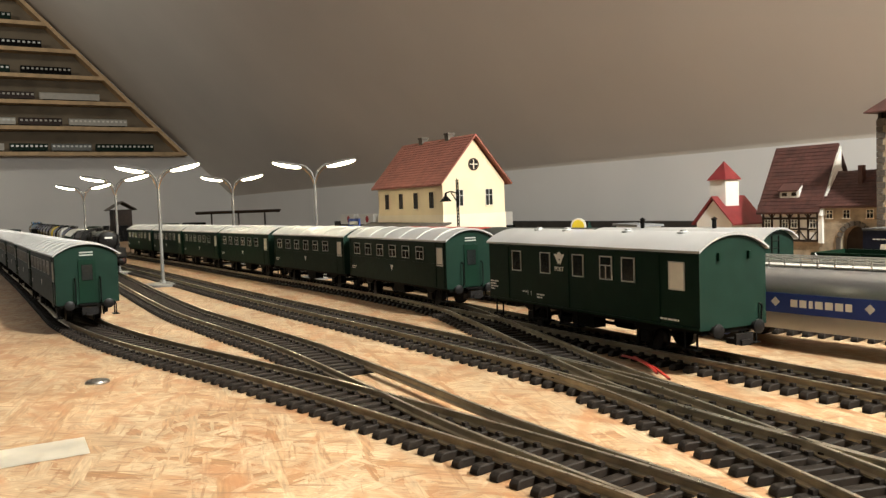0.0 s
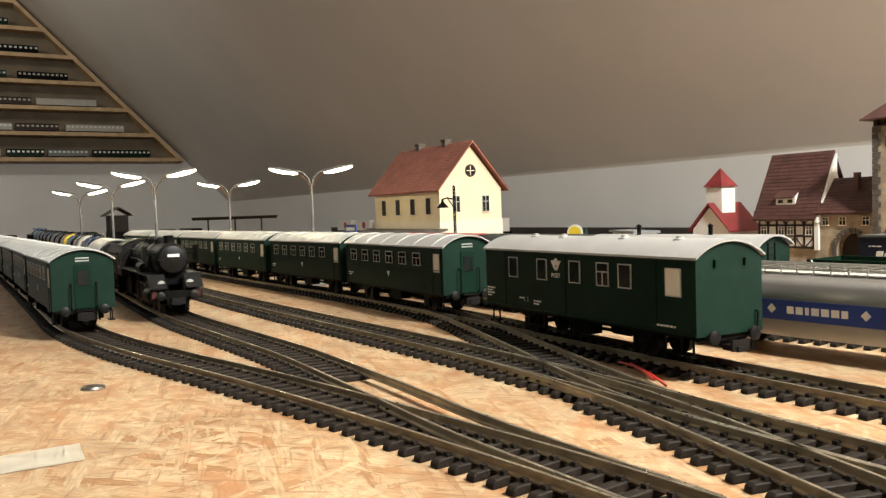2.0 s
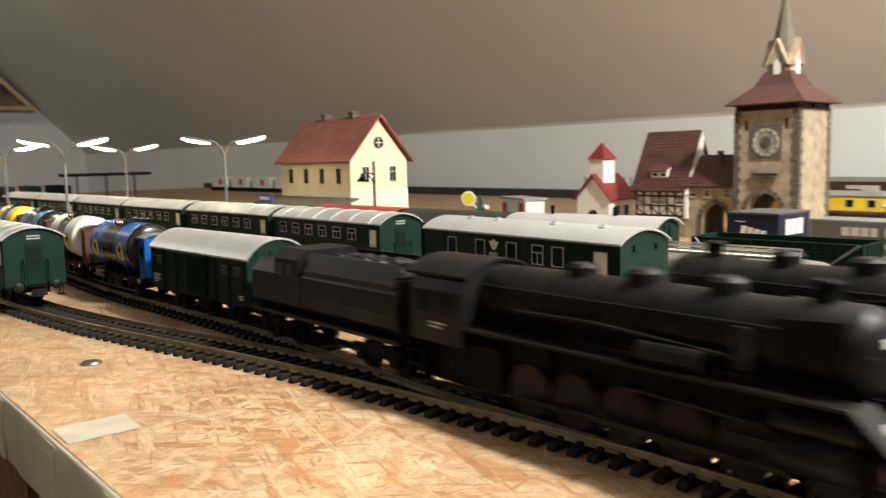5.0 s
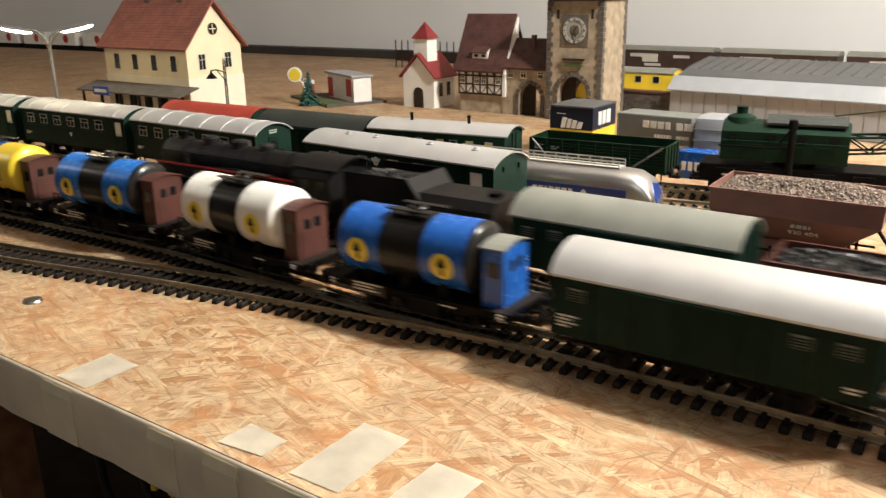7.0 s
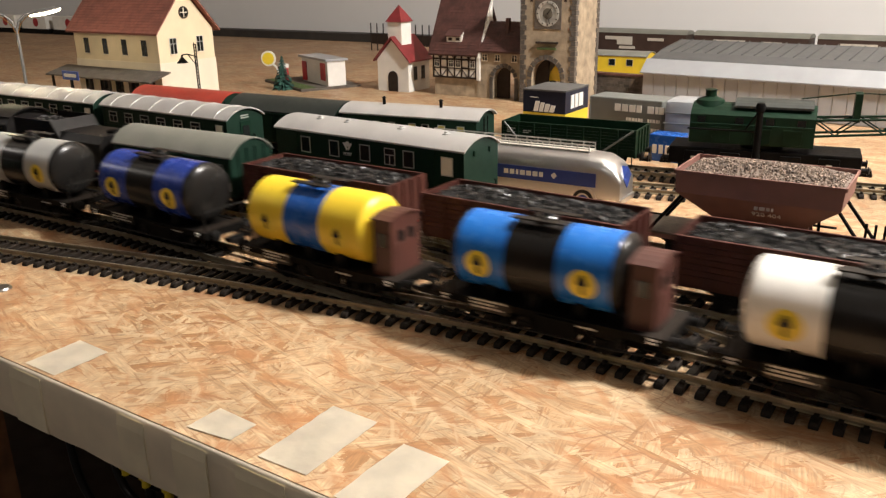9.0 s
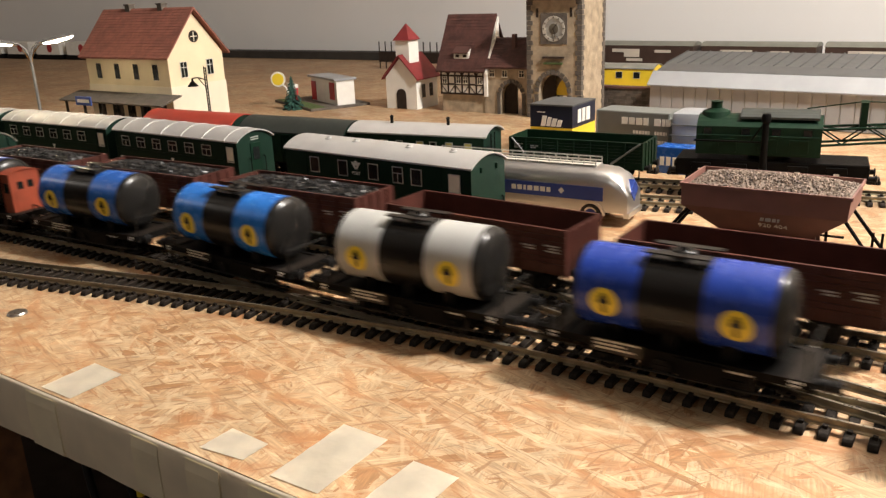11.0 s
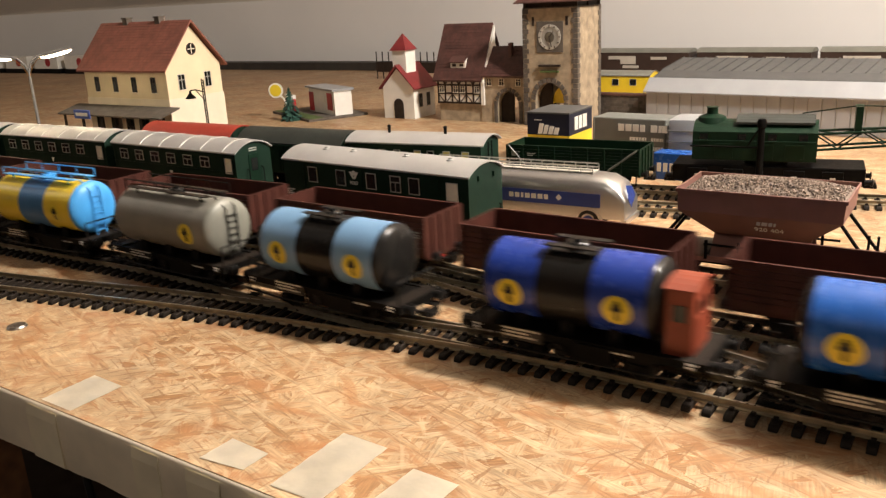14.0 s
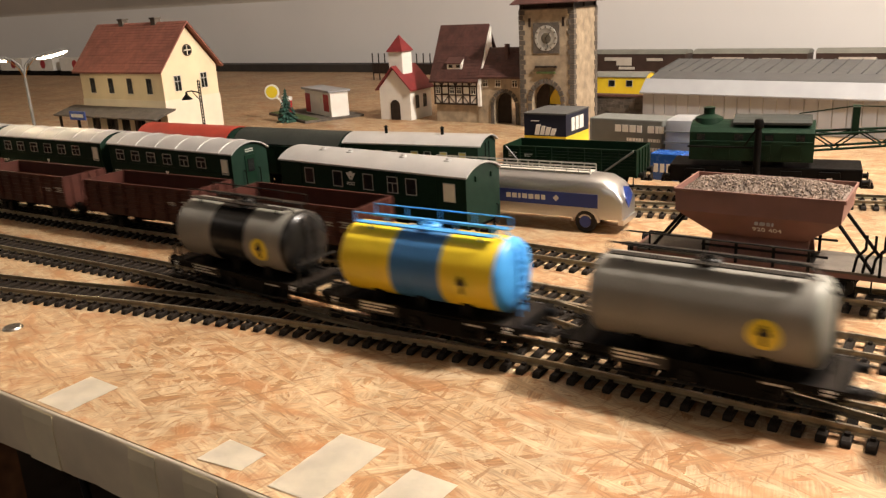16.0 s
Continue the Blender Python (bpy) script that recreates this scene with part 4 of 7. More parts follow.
        part("cabin_panel", bm, cabin, cab)
    else:
        bm = B()
        for y in (-0.012, 0.012):
            tube(bm, [(H - 0.002, y, 0.0125), (H - 0.002, y, 0.0225)], 0.0004)
        tube(bm, [(H - 0.002, -0.012, 0.0225), (H - 0.002, 0.012, 0.0225)], 0.0004)
        part("end_railing", bm, "tankblack", w)
    # handrails and a brake spindle on the back platform
    for y in (-0.0125, 0.0125):
        bm = B()
        tube(bm, [(-H + 0.001, y, 0.0125), (-H + 0.001, y, 0.0215), (-H + 0.006, y, 0.0215), (-H + 0.006, y, 0.0125)], 0.0004)
        part("platform_rail", bm, "tankblack", w)
    bm = B()
    tube(bm, [(-H + 0.001, 0.0, 0.0125), (-H + 0.001, 0.0, 0.0235)], 0.0005)
    part("brake_spindle", bm, "tankblack", w)
    for x in (-H + 0.004, H - 0.004):
        boxpart("platform_board", (x - 0.004, x + 0.004, -0.0138, 0.0138, 0.0126, 0.0132), "sleeper", w)
    running_gear(w, H, 0.045)
    return w


def lumps(bm, x0, x1, y0, y1, z, n, size, heap, seed):
    rnd = random.Random(seed)
    for i in range(n):
        x, y = rnd.uniform(x0, x1), rnd.uniform(y0, y1)
        u, v = (2 * (x - x0) / (x1 - x0) - 1), (2 * (y - y0) / (y1 - y0) - 1)
        zz = z + heap * (1 - v * v) * (1 - u ** 4)
        s = size * rnd.uniform(0.6, 1.4)
        m = Matrix.LocRotScale((x, y, zz), Euler((rnd.uniform(0, 3), rnd.uniform(0, 3), rnd.uniform(0, 3))), (s, s * rnd.uniform(0.6, 1), s * rnd.uniform(0.5, 0.9)))
        bmesh.ops.create_cube(bm, size=0.8, matrix=m)


def heap_sheet(bm, x0, x1, y0, y1, z, heap, nx=24, ny=8):
    g = []
    for i in range(nx + 1):
        row = []
        for j in range(ny + 1):
            u, v = 2 * i / nx - 1, 2 * j / ny - 1
            row.append(bm.verts.new((x0 + (x1 - x0) * i / nx, y0 + (y1 - y0) * j / ny, z + heap * (1 - v * v) * (1 - u ** 4) - 0.0004)))
        g.append(row)
    for i in range(nx):
        for j in range(ny):
            bm.faces.new((g[i][j], g[i + 1][j], g[i + 1][j + 1], g[i][j + 1]))


def open_wagon(label, colour="brown", coal=False, h=0.0505, top=0.0315, group="", slanted=False, planks=7, posts=9, base=0.062):
    w = thing("open_wagon", label, "railway wagon", group)
    H, W, t = h, 0.0158, 0.0007
    boxpart("floor_panel", (-H, H, -W, W, 0.0125, 0.0137), colour, w)
    for s in (-1, 1):
        y = s * W
        bm = B()
        box(bm, -H, H, min(y - s * t, y - s * t * 1.6), max(y - s * t, y - s * t * 1.6), 0.0137, top)
        box(bm, -H, H, min(y + s * 0.0004, y - s * t * 1.4), max(y + s * 0.0004, y - s * t * 1.4), top - 0.0003, top + 0.0006)
        side = part("side_wall", bm, colour, w)
        lo, hi = min(y, y - s * t), max(y, y - s * t)
        n = planks
        for i in range(n):
            z0 = 0.0137 + (top - 0.0137) * i / n
            z1 = 0.0137 + (top - 0.0137) * (i + 1) / n
            boxpart("plank", (-H, H, lo, hi, z0, z1 - 0.00025), colour, side)
        for i in range(posts):
            x = -H + 0.0006 + i * (2 * H - 0.0012) / (posts - 1)
            boxpart("side_post", (x - 0.0006, x + 0.0006, min(y, y + s * 0.0009), max(y, y + s * 0.0009), 0.012, top), colour, side)
        bm = B()
        bars(bm, -H + 0.004, 0.0245, 0.007, 3, y + s * 0.0002)
        bars(bm, -H + 0.0165, 0.0235, 0.006, 2, y + s * 0.0002)
        part("small_print", bm, "frame", side)
        if slanted:
            for x0, x1 in ((-H + 0.002, -H + 0.016), (H - 0.002, H - 0.022)):
                bm = B()
                cyl(bm, (x1, y + s * 0.0006, 0.0137), (x0, y + s * 0.0006, top), 0.0007, seg=6)
                part("side_brace", bm, "greypanel", side)
    for x in (-H, H):
        d = 1 if x > 0 else -1
        bm = B()
        box(bm, min(x, x - d * t), max(x, x - d * t), -W, W, 0.0137, top + 0.0006)
        for y in (-0.0105, -0.0035, 0.0035, 0.0105):
            box(bm, min(x, x + d * 0.0009), max(x, x + d * 0.0009), y - 0.0006, y + 0.0006, 0.012, top)
        part("end_wall", bm, colour, w)
    if coal:
        bm = B()
        heap_sheet(bm, -H + 0.001, H - 0.001, -W + 0.0012, W - 0.0012, top - 0.002, 0.0035)
        lumps(bm, -H + 0.002, H - 0.002, -W + 0.002, W - 0.002, top - 0.002, 420, 0.0022, 0.0035, 5)
        part("coal_load", bm, "coal", w, "glossy black coal load")
    running_gear(w, H - 0.001, base, colour=colour)
    return w


def steam_loco(label, stripe=False, deflect=True, name="steam_locomotive"):
    """Loco and tender, front towards +x, middle at the cab end; 264 mm over buffers."""
    w = thing(name, label, "steam locomotive")
    zc = 0.0345
    F = 0.131
    bm = B()
    lathe(bm, [(0.0098, 0.000), (0.0100, 0.02), (0.0100, 0.062), (0.0098, 0.100), (0.0104, 0.1005), (0.0104, 0.118), (0.0098, 0.1195), (0.0092, 0.1200)], (0, 0, zc), "x", 32)
    boiler = part("boiler", bm, "blackmet", w, smooth=True)
    for x in (0.012, 0.03, 0.048, 0.066, 0.084, 0.0995):
        bm = B()
        lathe(bm, [(0.0102, x), (0.0103, x + 0.0001), (0.0103, x + 0.0009), (0.0102, x + 0.001)], (0, 0, zc), "x", 32)
        part("boiler_band", bm, "black", boiler, smooth=True)
    bm = B()
    lathe(bm, [(0.0092, 0.1200), (0.0086, 0.1212), (0.006, 0.1222), (0.0, 0.1226)], (0, 0, zc), "x", 32)
    cyl(bm, (0.1222, 0, zc), (0.1238, 0, zc), 0.0012, seg=10)
    box(bm, 0.1214, 0.1222, -0.0092, 0.0092, zc - 0.0006, zc + 0.0006)
    door = part("smokebox_door", bm, "blackmet", w, smooth=True)
    boxpart("number_plate", (0.1221, 0.1229, -0.0036, 0.0036, zc + 0.0016, zc + 0.0034), "white", door)
    bm = B()
    lathe(bm, [(0.0034, 0), (0.0030, 0.0015), (0.0029, 0.0042), (0.0034, 0.0050), (0.0030, 0.0056), (0.0, 0.0052)], (0.108, 0, zc + 0.0096), "z", 18)
    part("chimney", bm, "black", w, smooth=True)
    for x, r, h in ((0.083, 0.0048, 0.0046), (0.058, 0.0052, 0.0044), (0.036, 0.0042, 0.004)):
        bm = B()
        lathe(bm, [(r * 1.1, -0.002), (r, 0.0006), (r, h * 0.7), (r * 0.75, h * 0.95), (0.0, h)], (x, 0, zc + 0.0092), "z", 18)
        part("dome", bm, "blackmet", w, smooth=True)
    # running board, pipes, handrail
    bm = B()
    for s in (-1, 1):
        box(bm, 0.0, 0.121, min(s * 0.0095, s * 0.0172), max(s * 0.0095, s * 0.0172), 0.0245, 0.0253)
        prism(bm, [(0.121, 0.0253), (0.1295, 0.0172), (0.1295, 0.0164), (0.120, 0.0245)], min(s * 0.006, s * 0.0165), max(s * 0.006, s * 0.0165), axis="y")
    part("running_board", bm, "blackmet", w)
    if stripe:
        bm = B()
        for s in (-1, 1):
            y = s * 0.0150
            box(bm, 0.0, 0.118, min(y, y + s * 0.0005), max(y, y + s * 0.0005), 0.0318, 0.0327)
        part("red_lining", bm, "red", w, "thin red lining")
        for q in (-1, 1):
            boxpart("side_skirt", (0.0, 0.118, min(q * 0.0142, q * 0.0150), max(q * 0.0142, q * 0.0150), 0.0253, 0.0330), "blackmet", w)
            boxpart("red_panel", (0.006, 0.012, min(q * 0.0150, q * 0.0154), max(q * 0.0150, q * 0.0154), 0.0275, 0.0305), "red", w)
    bm = B()
    for s in (-1, 1):
        tube(bm, [(0.004, s * 0.0112, zc + 0.0045), (0.118, s * 0.0112, zc + 0.0045)], 0.0004)
        tube(bm, [(0.02, s * 0.0118, zc - 0.002), (0.05, s * 0.0118, zc - 0.0015), (0.095, s * 0.0118, zc - 0.004)], 0.0006)
        cyl(bm, (0.066, s * 0.0125, 0.028), (0.084, s * 0.0125, 0.028), 0.0032, seg=14)
        cyl(bm, (0.094, s * 0.0115, 0.0285), (0.094, s * 0.0115, 0.0385), 0.0022, seg=12)
        for x in (0.02, 0.045, 0.07, 0.098):
            tube(bm, [(x, s * 0.0098, zc + 0.0042), (x, s * 0.0114, zc + 0.0045)], 0.0003)
    part("pipework", bm, "blackmet", w)
    if deflect:
        for s in (-1, 1):
            bm = B()
            y = s * 0.0155
            prism(bm, [(0.105, 0.0335), (0.1195, 0.0325), (0.1195, 0.0435), (0.105, 0.0425)], min(y, y + s * 0.0006), max(y, y + s * 0.0006), axis="y")
            tube(bm, [(0.108, s * 0.010, 0.04), (0.108, y, 0.04)], 0.0004)
            tube(bm, [(0.116, s * 0.0099, 0.038), (0.116, y, 0.038)], 0.0004)
            part("smoke_deflector", bm, "black", w)
    # frame and firebox
    bm = B()
    for s in (-1, 1):
        y = s * 0.0052
        box(bm, -0.002, 0.127, y - 0.0006, y + 0.0006, 0.0065, 0.0225)
    box(bm, -0.002, 0.03, -0.0085, 0.0085, 0.016, 0.030)
    box(bm, 0.097, 0.116, -0.0085, 0.0085, 0.018, 0.028)
    box(bm, 0.03, 0.1, -0.0040, 0.0040, 0.009, 0.025)
    part("main_frame", bm, "black", w)
    bm = B()
    box(bm, 0.1255, 0.1275, -0.0158, 0.0158, 0.0095, 0.0150)
    beam = part("buffer_beam", bm, "black", w)
    for y in (-0.0135, 0.0135):
        bm = B()
        box(bm, 0.1275, 0.1277, y - 0.0014, y + 0.0014, 0.0105, 0.0148)
        part("beam_mark", bm, "brown", beam)
    for y in (-0.0088, 0.0088):
        bm = B()
        lathe(bm, [(0.0020, 0.124), (0.0026, 0.1262), (0.0024, 0.1268), (0.0, 0.1269)], (0, y, 0.0190), "x", 14)
        part("headlamp", bm, "frame", w, smooth=True)
    # wheels with spokes, rods
    for i, x in enumerate((0.022, 0.040, 0.058, 0.076, 0.094)):
        for s in (-1, 1):
            bm = B()
            r = 0.0080
            y = s * 0.0079
            lathe(bm, [(r, y - 0.0013), (r, y + 0.0013), (r * 0.84, y + 0.0013), (r * 0.84, y - 0.0013), (r, y - 0.0013)], (x, 0, r), "y", 24)
            cyl(bm, (x, y - 0.0012, r), (x, y + 0.0012, r), 0.0018, seg=10)
            for k in range(10):
                a = 2 * math.pi * k / 10
                tube(bm, [(x, y, r), (x + math.cos(a) * r * 0.88, y, r + math.sin(a) * r * 0.88)], 0.00045, seg=5)
            box(bm, x - 0.003, x + 0.003, y - 0.0008, y + 0.0008, 0.0026, 0.0056)
            part("driving_wheel", bm, "wheelred", w, smooth=True)
    wheelset(w, 0.1145, 0.0052)
    bm = B()
    for s in (-1, 1):
        y = s * 0.0112
        box(bm, 0.022, 0.094, y - 0.0004, y + 0.0004, 0.0048, 0.0062)
        box(bm, 0.040, 0.106, y + s * 0.0009 - 0.0004, y + s * 0.0009 + 0.0004, 0.0056, 0.0070)
        box(bm, 0.090, 0.112, y - 0.0006, y + 0.0006, 0.0115, 0.0126)
        tube(bm, [(0.058, y + s * 0.0016, 0.0062), (0.064, y + s * 0.0016, 0.0175), (0.098, y + s * 0.0016, 0.0165)], 0.0006)
    part("coupling_rod", bm, "blackmet", w)
    for s in (-1, 1):
        bm = B()
        cyl(bm, (0.104, s * 0.0125, 0.0120), (0.121, s * 0.0125, 0.0120), 0.0046, seg=18)
        cyl(bm, (0.103, s * 0.0120, 0.0185), (0.122, s * 0.0120, 0.0185), 0.0028, seg=14)
        part("cylinder_block", bm, "blackmet", w, smooth=True)
    # cab, with the ash pan and trailing frame below
    boxpart("ash_pan", (-0.030, 0.012, -0.0115, 0.0115, 0.0050, 0.0190), "black", w)
    for q in (-1, 1):
        bm = B()
        for k in range(3):
            box(bm, -0.028, -0.021, min(q * 0.012, q * 0.0165), max(q * 0.012, q * 0.0165), 0.004 + k * 0.0048, 0.0046 + k * 0.0048)
        box(bm, -0.0285, -0.0278, min(q * 0.012, q * 0.0165), max(q * 0.012, q * 0.0165), 0.004, 0.0186)
        box(bm, -0.0212, -0.0205, min(q * 0.012, q * 0.0165), max(q * 0.012, q * 0.0165), 0.004, 0.0186)
        part("cab_step", bm, "black", w)
    bm = B()
    hw = 0.0168
    prism(bm, [(-hw, 0.0185), (hw, 0.0185), (hw, 0.036)] + arc(hw * 0.86, 0.0405, 0.0045, 8) + [(-hw, 0.036)], -0.026, 0.0005)
    cab = part("cab", bm, "blackmet", w)
    bm = B()
    a = arc(hw * 0.93, 0.0405, 0.0048, 8)
    prism(bm, [(y, z + 0.0009) for y, z in a] + list(reversed(a)), -0.030, 0.0012)
    part("cab_roof", bm, "blackmet", cab, smooth=True)
    for s in (-1, 1):
        for x in (-0.019, -0.0085):
            bm = B()
            y = s * (hw + 0.0002)
            box(bm, x - 0.0035, x + 0.0035, min(s * hw, y), max(s * hw, y), 0.0285, 0.0350)
            part("cab_window", bm, "glass", cab)
        bm = B()
        bars(bm, -0.016, 0.0255, 0.008, 2, s * (hw + 0.0001))
        part("small_print", bm, "frame", cab)
    # tender
    T0, T1 = (-0.127 if stripe else -0.146), -0.034
    bm = B()
    tw = 0.0165
    box(bm, T0, T1, -tw, tw, 0.0135, 0.0150)
    prism(bm, [(-0.0118, 0.015), (0.0118, 0.015), (0.0160, 0.019), (tw, 0.024), (0.0162, 0.0315), (0.0125, 0.0360), (-0.0125, 0.0360), (-0.0162, 0.0315), (-tw, 0.024), (-0.0160, 0.019)], T0 + 0.002, T1 - 0.001)
    tender = part("tender", bm, "blackmet", w)
    if stripe:
        # high coal sides to the slanted back, low tank behind
        c0, c1 = T0 + 0.051, T1 - 0.002
        for q in (-1, 1):
            bm = B()
            prism(bm, [(c0 - 0.009, 0.030), (c0, 0.0425), (c1, 0.0425), (c1, 0.015), (c0 - 0.009, 0.015)], min(q * tw, q * (tw - 0.0008)), max(q * tw, q * (tw - 0.0008)), axis="y")
            part("coal_board", bm, "black", tender)
        bm = B()
        prism(bm, [(c0 - 0.009, 0.030), (c0, 0.0425), (c0 + 0.0008, 0.0425), (c0 - 0.0082, 0.030)], -tw + 0.0008, tw - 0.0008, axis="y")
        part("coal_back", bm, "blackmet", tender)
    else:
        # rounded bunker with a guard cabin near the back
        c0, c1 = T0 + 0.046, T1 - 0.004
        bm = B()
        prism(bm, [(-tw, 0.020), (tw, 0.020), (tw, 0.0385), (0.011, 0.0425), (-0.011, 0.0425), (-tw, 0.0385)], T0 + 0.024, T0 + 0.044)
        cabin = part("tender_cabin", bm, "blackmet", tender)
        for q in (-1, 1):
            for x in (T0 + 0.029, T0 + 0.037):
                boxpart("cabin_window", (x - 0.0022, x + 0.0022, min(q * tw, q * (tw + 0.0003)), max(q * tw, q * (tw + 0.0003)), 0.0315, 0.0365), "glass", cabin)
            bm = B()
            prism(bm, [(q * 0.0150, 0.0300), (q * 0.0158, 0.0345), (q * 0.0120, 0.0415), (q * 0.0112, 0.0415), (q * 0.0150, 0.0345), (q * 0.0142, 0.0300)], c0, c1)
            part("coal_board", bm, "blackmet", tender)
    bm = B()
    heap_sheet(bm, c0, c1, -0.0125, 0.0125, 0.0375, 0.003, 14, 8)
    lumps(bm, c0 + 0.001, c1 - 0.001, -0.0115, 0.0115, 0.0375, 160, 0.0024, 0.003, 9)
    part("coal_load", bm, "coal", tender)
    bm = B()
    lathe(bm, [(0.0035, 0), (0.0035, 0.0018), (0.0, 0.0022)], (T0 + 0.010, 0, 0.0360), "z", 14)
    part("water_filler", bm, "black", tender)
    if stripe:
        bm = B()
        for s in (-1, 1):
            y = s * tw
            box(bm, T0, T1, min(y, y + s * 0.0003), max(y, y + s * 0.0003), 0.0138, 0.0144)
        part("red_lining", bm, "red", tender)
        boxpart("tail_lamp", (T0 - 0.002, T0, -0.012, -0.008, 0.0185, 0.0225), "red", tender)
        boxpart("rear_beam", (T0 - 0.0012, T0, -0.0155, 0.0155, 0.0095, 0.0140), "red", tender)
    for cx in (T0 + 0.0185, T1 - 0.0185):
        bm = B()
        for s in (-1, 1):
            y = s * 0.0125
            box(bm, cx - 0.016, cx + 0.016, y - 0.0007, y + 0.0007, 0.0062, 0.0098)
            for k in (-0.0105, 0.0105):
                box(bm, cx + k - 0.0028, cx + k + 0.0028, y - 0.0014, y + 0.0014, 0.0040, 0.0085)
            box(bm, cx - 0.004, cx + 0.004, y - 0.0011, y + 0.0011, 0.0060, 0.0115)
        part("bogie_frame", bm, "black", tender)
        for k in (-0.0105, 0.0105):
            wheelset(tender, cx + k, 0.0055)
    buffers(w, T0)
    buffers(w, 0.1275, 0.0120, 0.005)
    return w


# ---- buildings ----
def gable_roof(bm, x0, x1, y0, y1, ze, zr, t=0.0016):
    """A ridged roof along x with its two slopes of one thickness."""
    ym = (y0 + y1) / 2
    prism(bm, [(y0, ze), (ym, zr), (y1, ze), (y1, ze + t), (ym, zr + t * 1.3), (y0, ze + t)], x0, x1)


def tile_rows(bm, x0, x1, y0, z0, y1, z1, rows, cols):
    """Lapped tiles on one slope, from the eave to the ridge."""
    up = Vector((0, y1 - y0, z1 - z0))
    nrm = Vector((0, -(z1 - z0), y1 - y0)).normalized()
    if nrm.z < 0:
        nrm = -nrm
    for r in range(rows):
        a, b = r / rows, (r + 1.25) / rows
        b = min(b, 1.0)
        off = 0.5 if r % 2 else 0.0
        for c in range(cols + 1):
            u0, u1 = max(0, (c - off) / cols), min(1, (c + 0.94 - off) / cols)
            if u1 - u0 < 0.005:
                continue
            p = [Vector((x0 + (x1 - x0) * u, y0, z0)) + up * k for u, k in ((u0, a), (u1, a), (u1, b), (u0, b))]
            q = [p[0] + nrm * 0.00055, p[1] + nrm * 0.00055, p[2] + nrm * 0.0001, p[3] + nrm * 0.0001]
            v = [bm.verts.new(k) for k in q]
            lo = [bm.verts.new(p[0]), bm.verts.new(p[1])]
            bm.faces.new(v)
            bm.faces.new((lo[0], lo[1], v[1], v[0]))


def house_window(parent, x, z, w, h, y, axis="y", sgn=-1, bars_=True, pane="glass", frame="frame"):
    """A small building window on a wall facing along an axis."""
    def bx(bm, u0, u1, d0, d1, z0, z1):
        lo, hi = sorted((y + sgn * d0, y + sgn * d1))
        if axis == "y":
            box(bm, u0, u1, lo, hi, z0, z1)
        else:
            box(bm, lo, hi, u0, u1, z0, z1)
    bm = B()
    bx(bm, x - w / 2, x + w / 2, -0.0002, 0.0002, z - h / 2, z + h / 2)
    win = part("window", bm, pane, parent)
    bm = B()
    k = 0.0006
    bx(bm, x - w / 2 - k, x - w / 2, 0, 0.0006, z - h / 2, z + h / 2)
    bx(bm, x + w / 2, x + w / 2 + k, 0, 0.0006, z - h / 2, z + h / 2)
    bx(bm, x - w / 2 - k, x + w / 2 + k, 0, 0.0006, z + h / 2, z + h / 2 + k)
    if bars_:
        bx(bm, x - 0.0003, x + 0.0003, 0.0001, 0.0005, z - h / 2, z + h / 2)
        bx(bm, x - w / 2, x + w / 2, 0.0001, 0.0005, z + h * 0.15 - 0.0003, z + h * 0.15 + 0.0003)
    part("window_frame", bm, frame, win)
    bm = B()
    bx(bm, x - w / 2 - 0.001, x + w / 2 + 0.001, 0, 0.0012, z - h / 2 - 0.0008, z - h / 2)
    part("window_sill", bm, "creamlight", win)


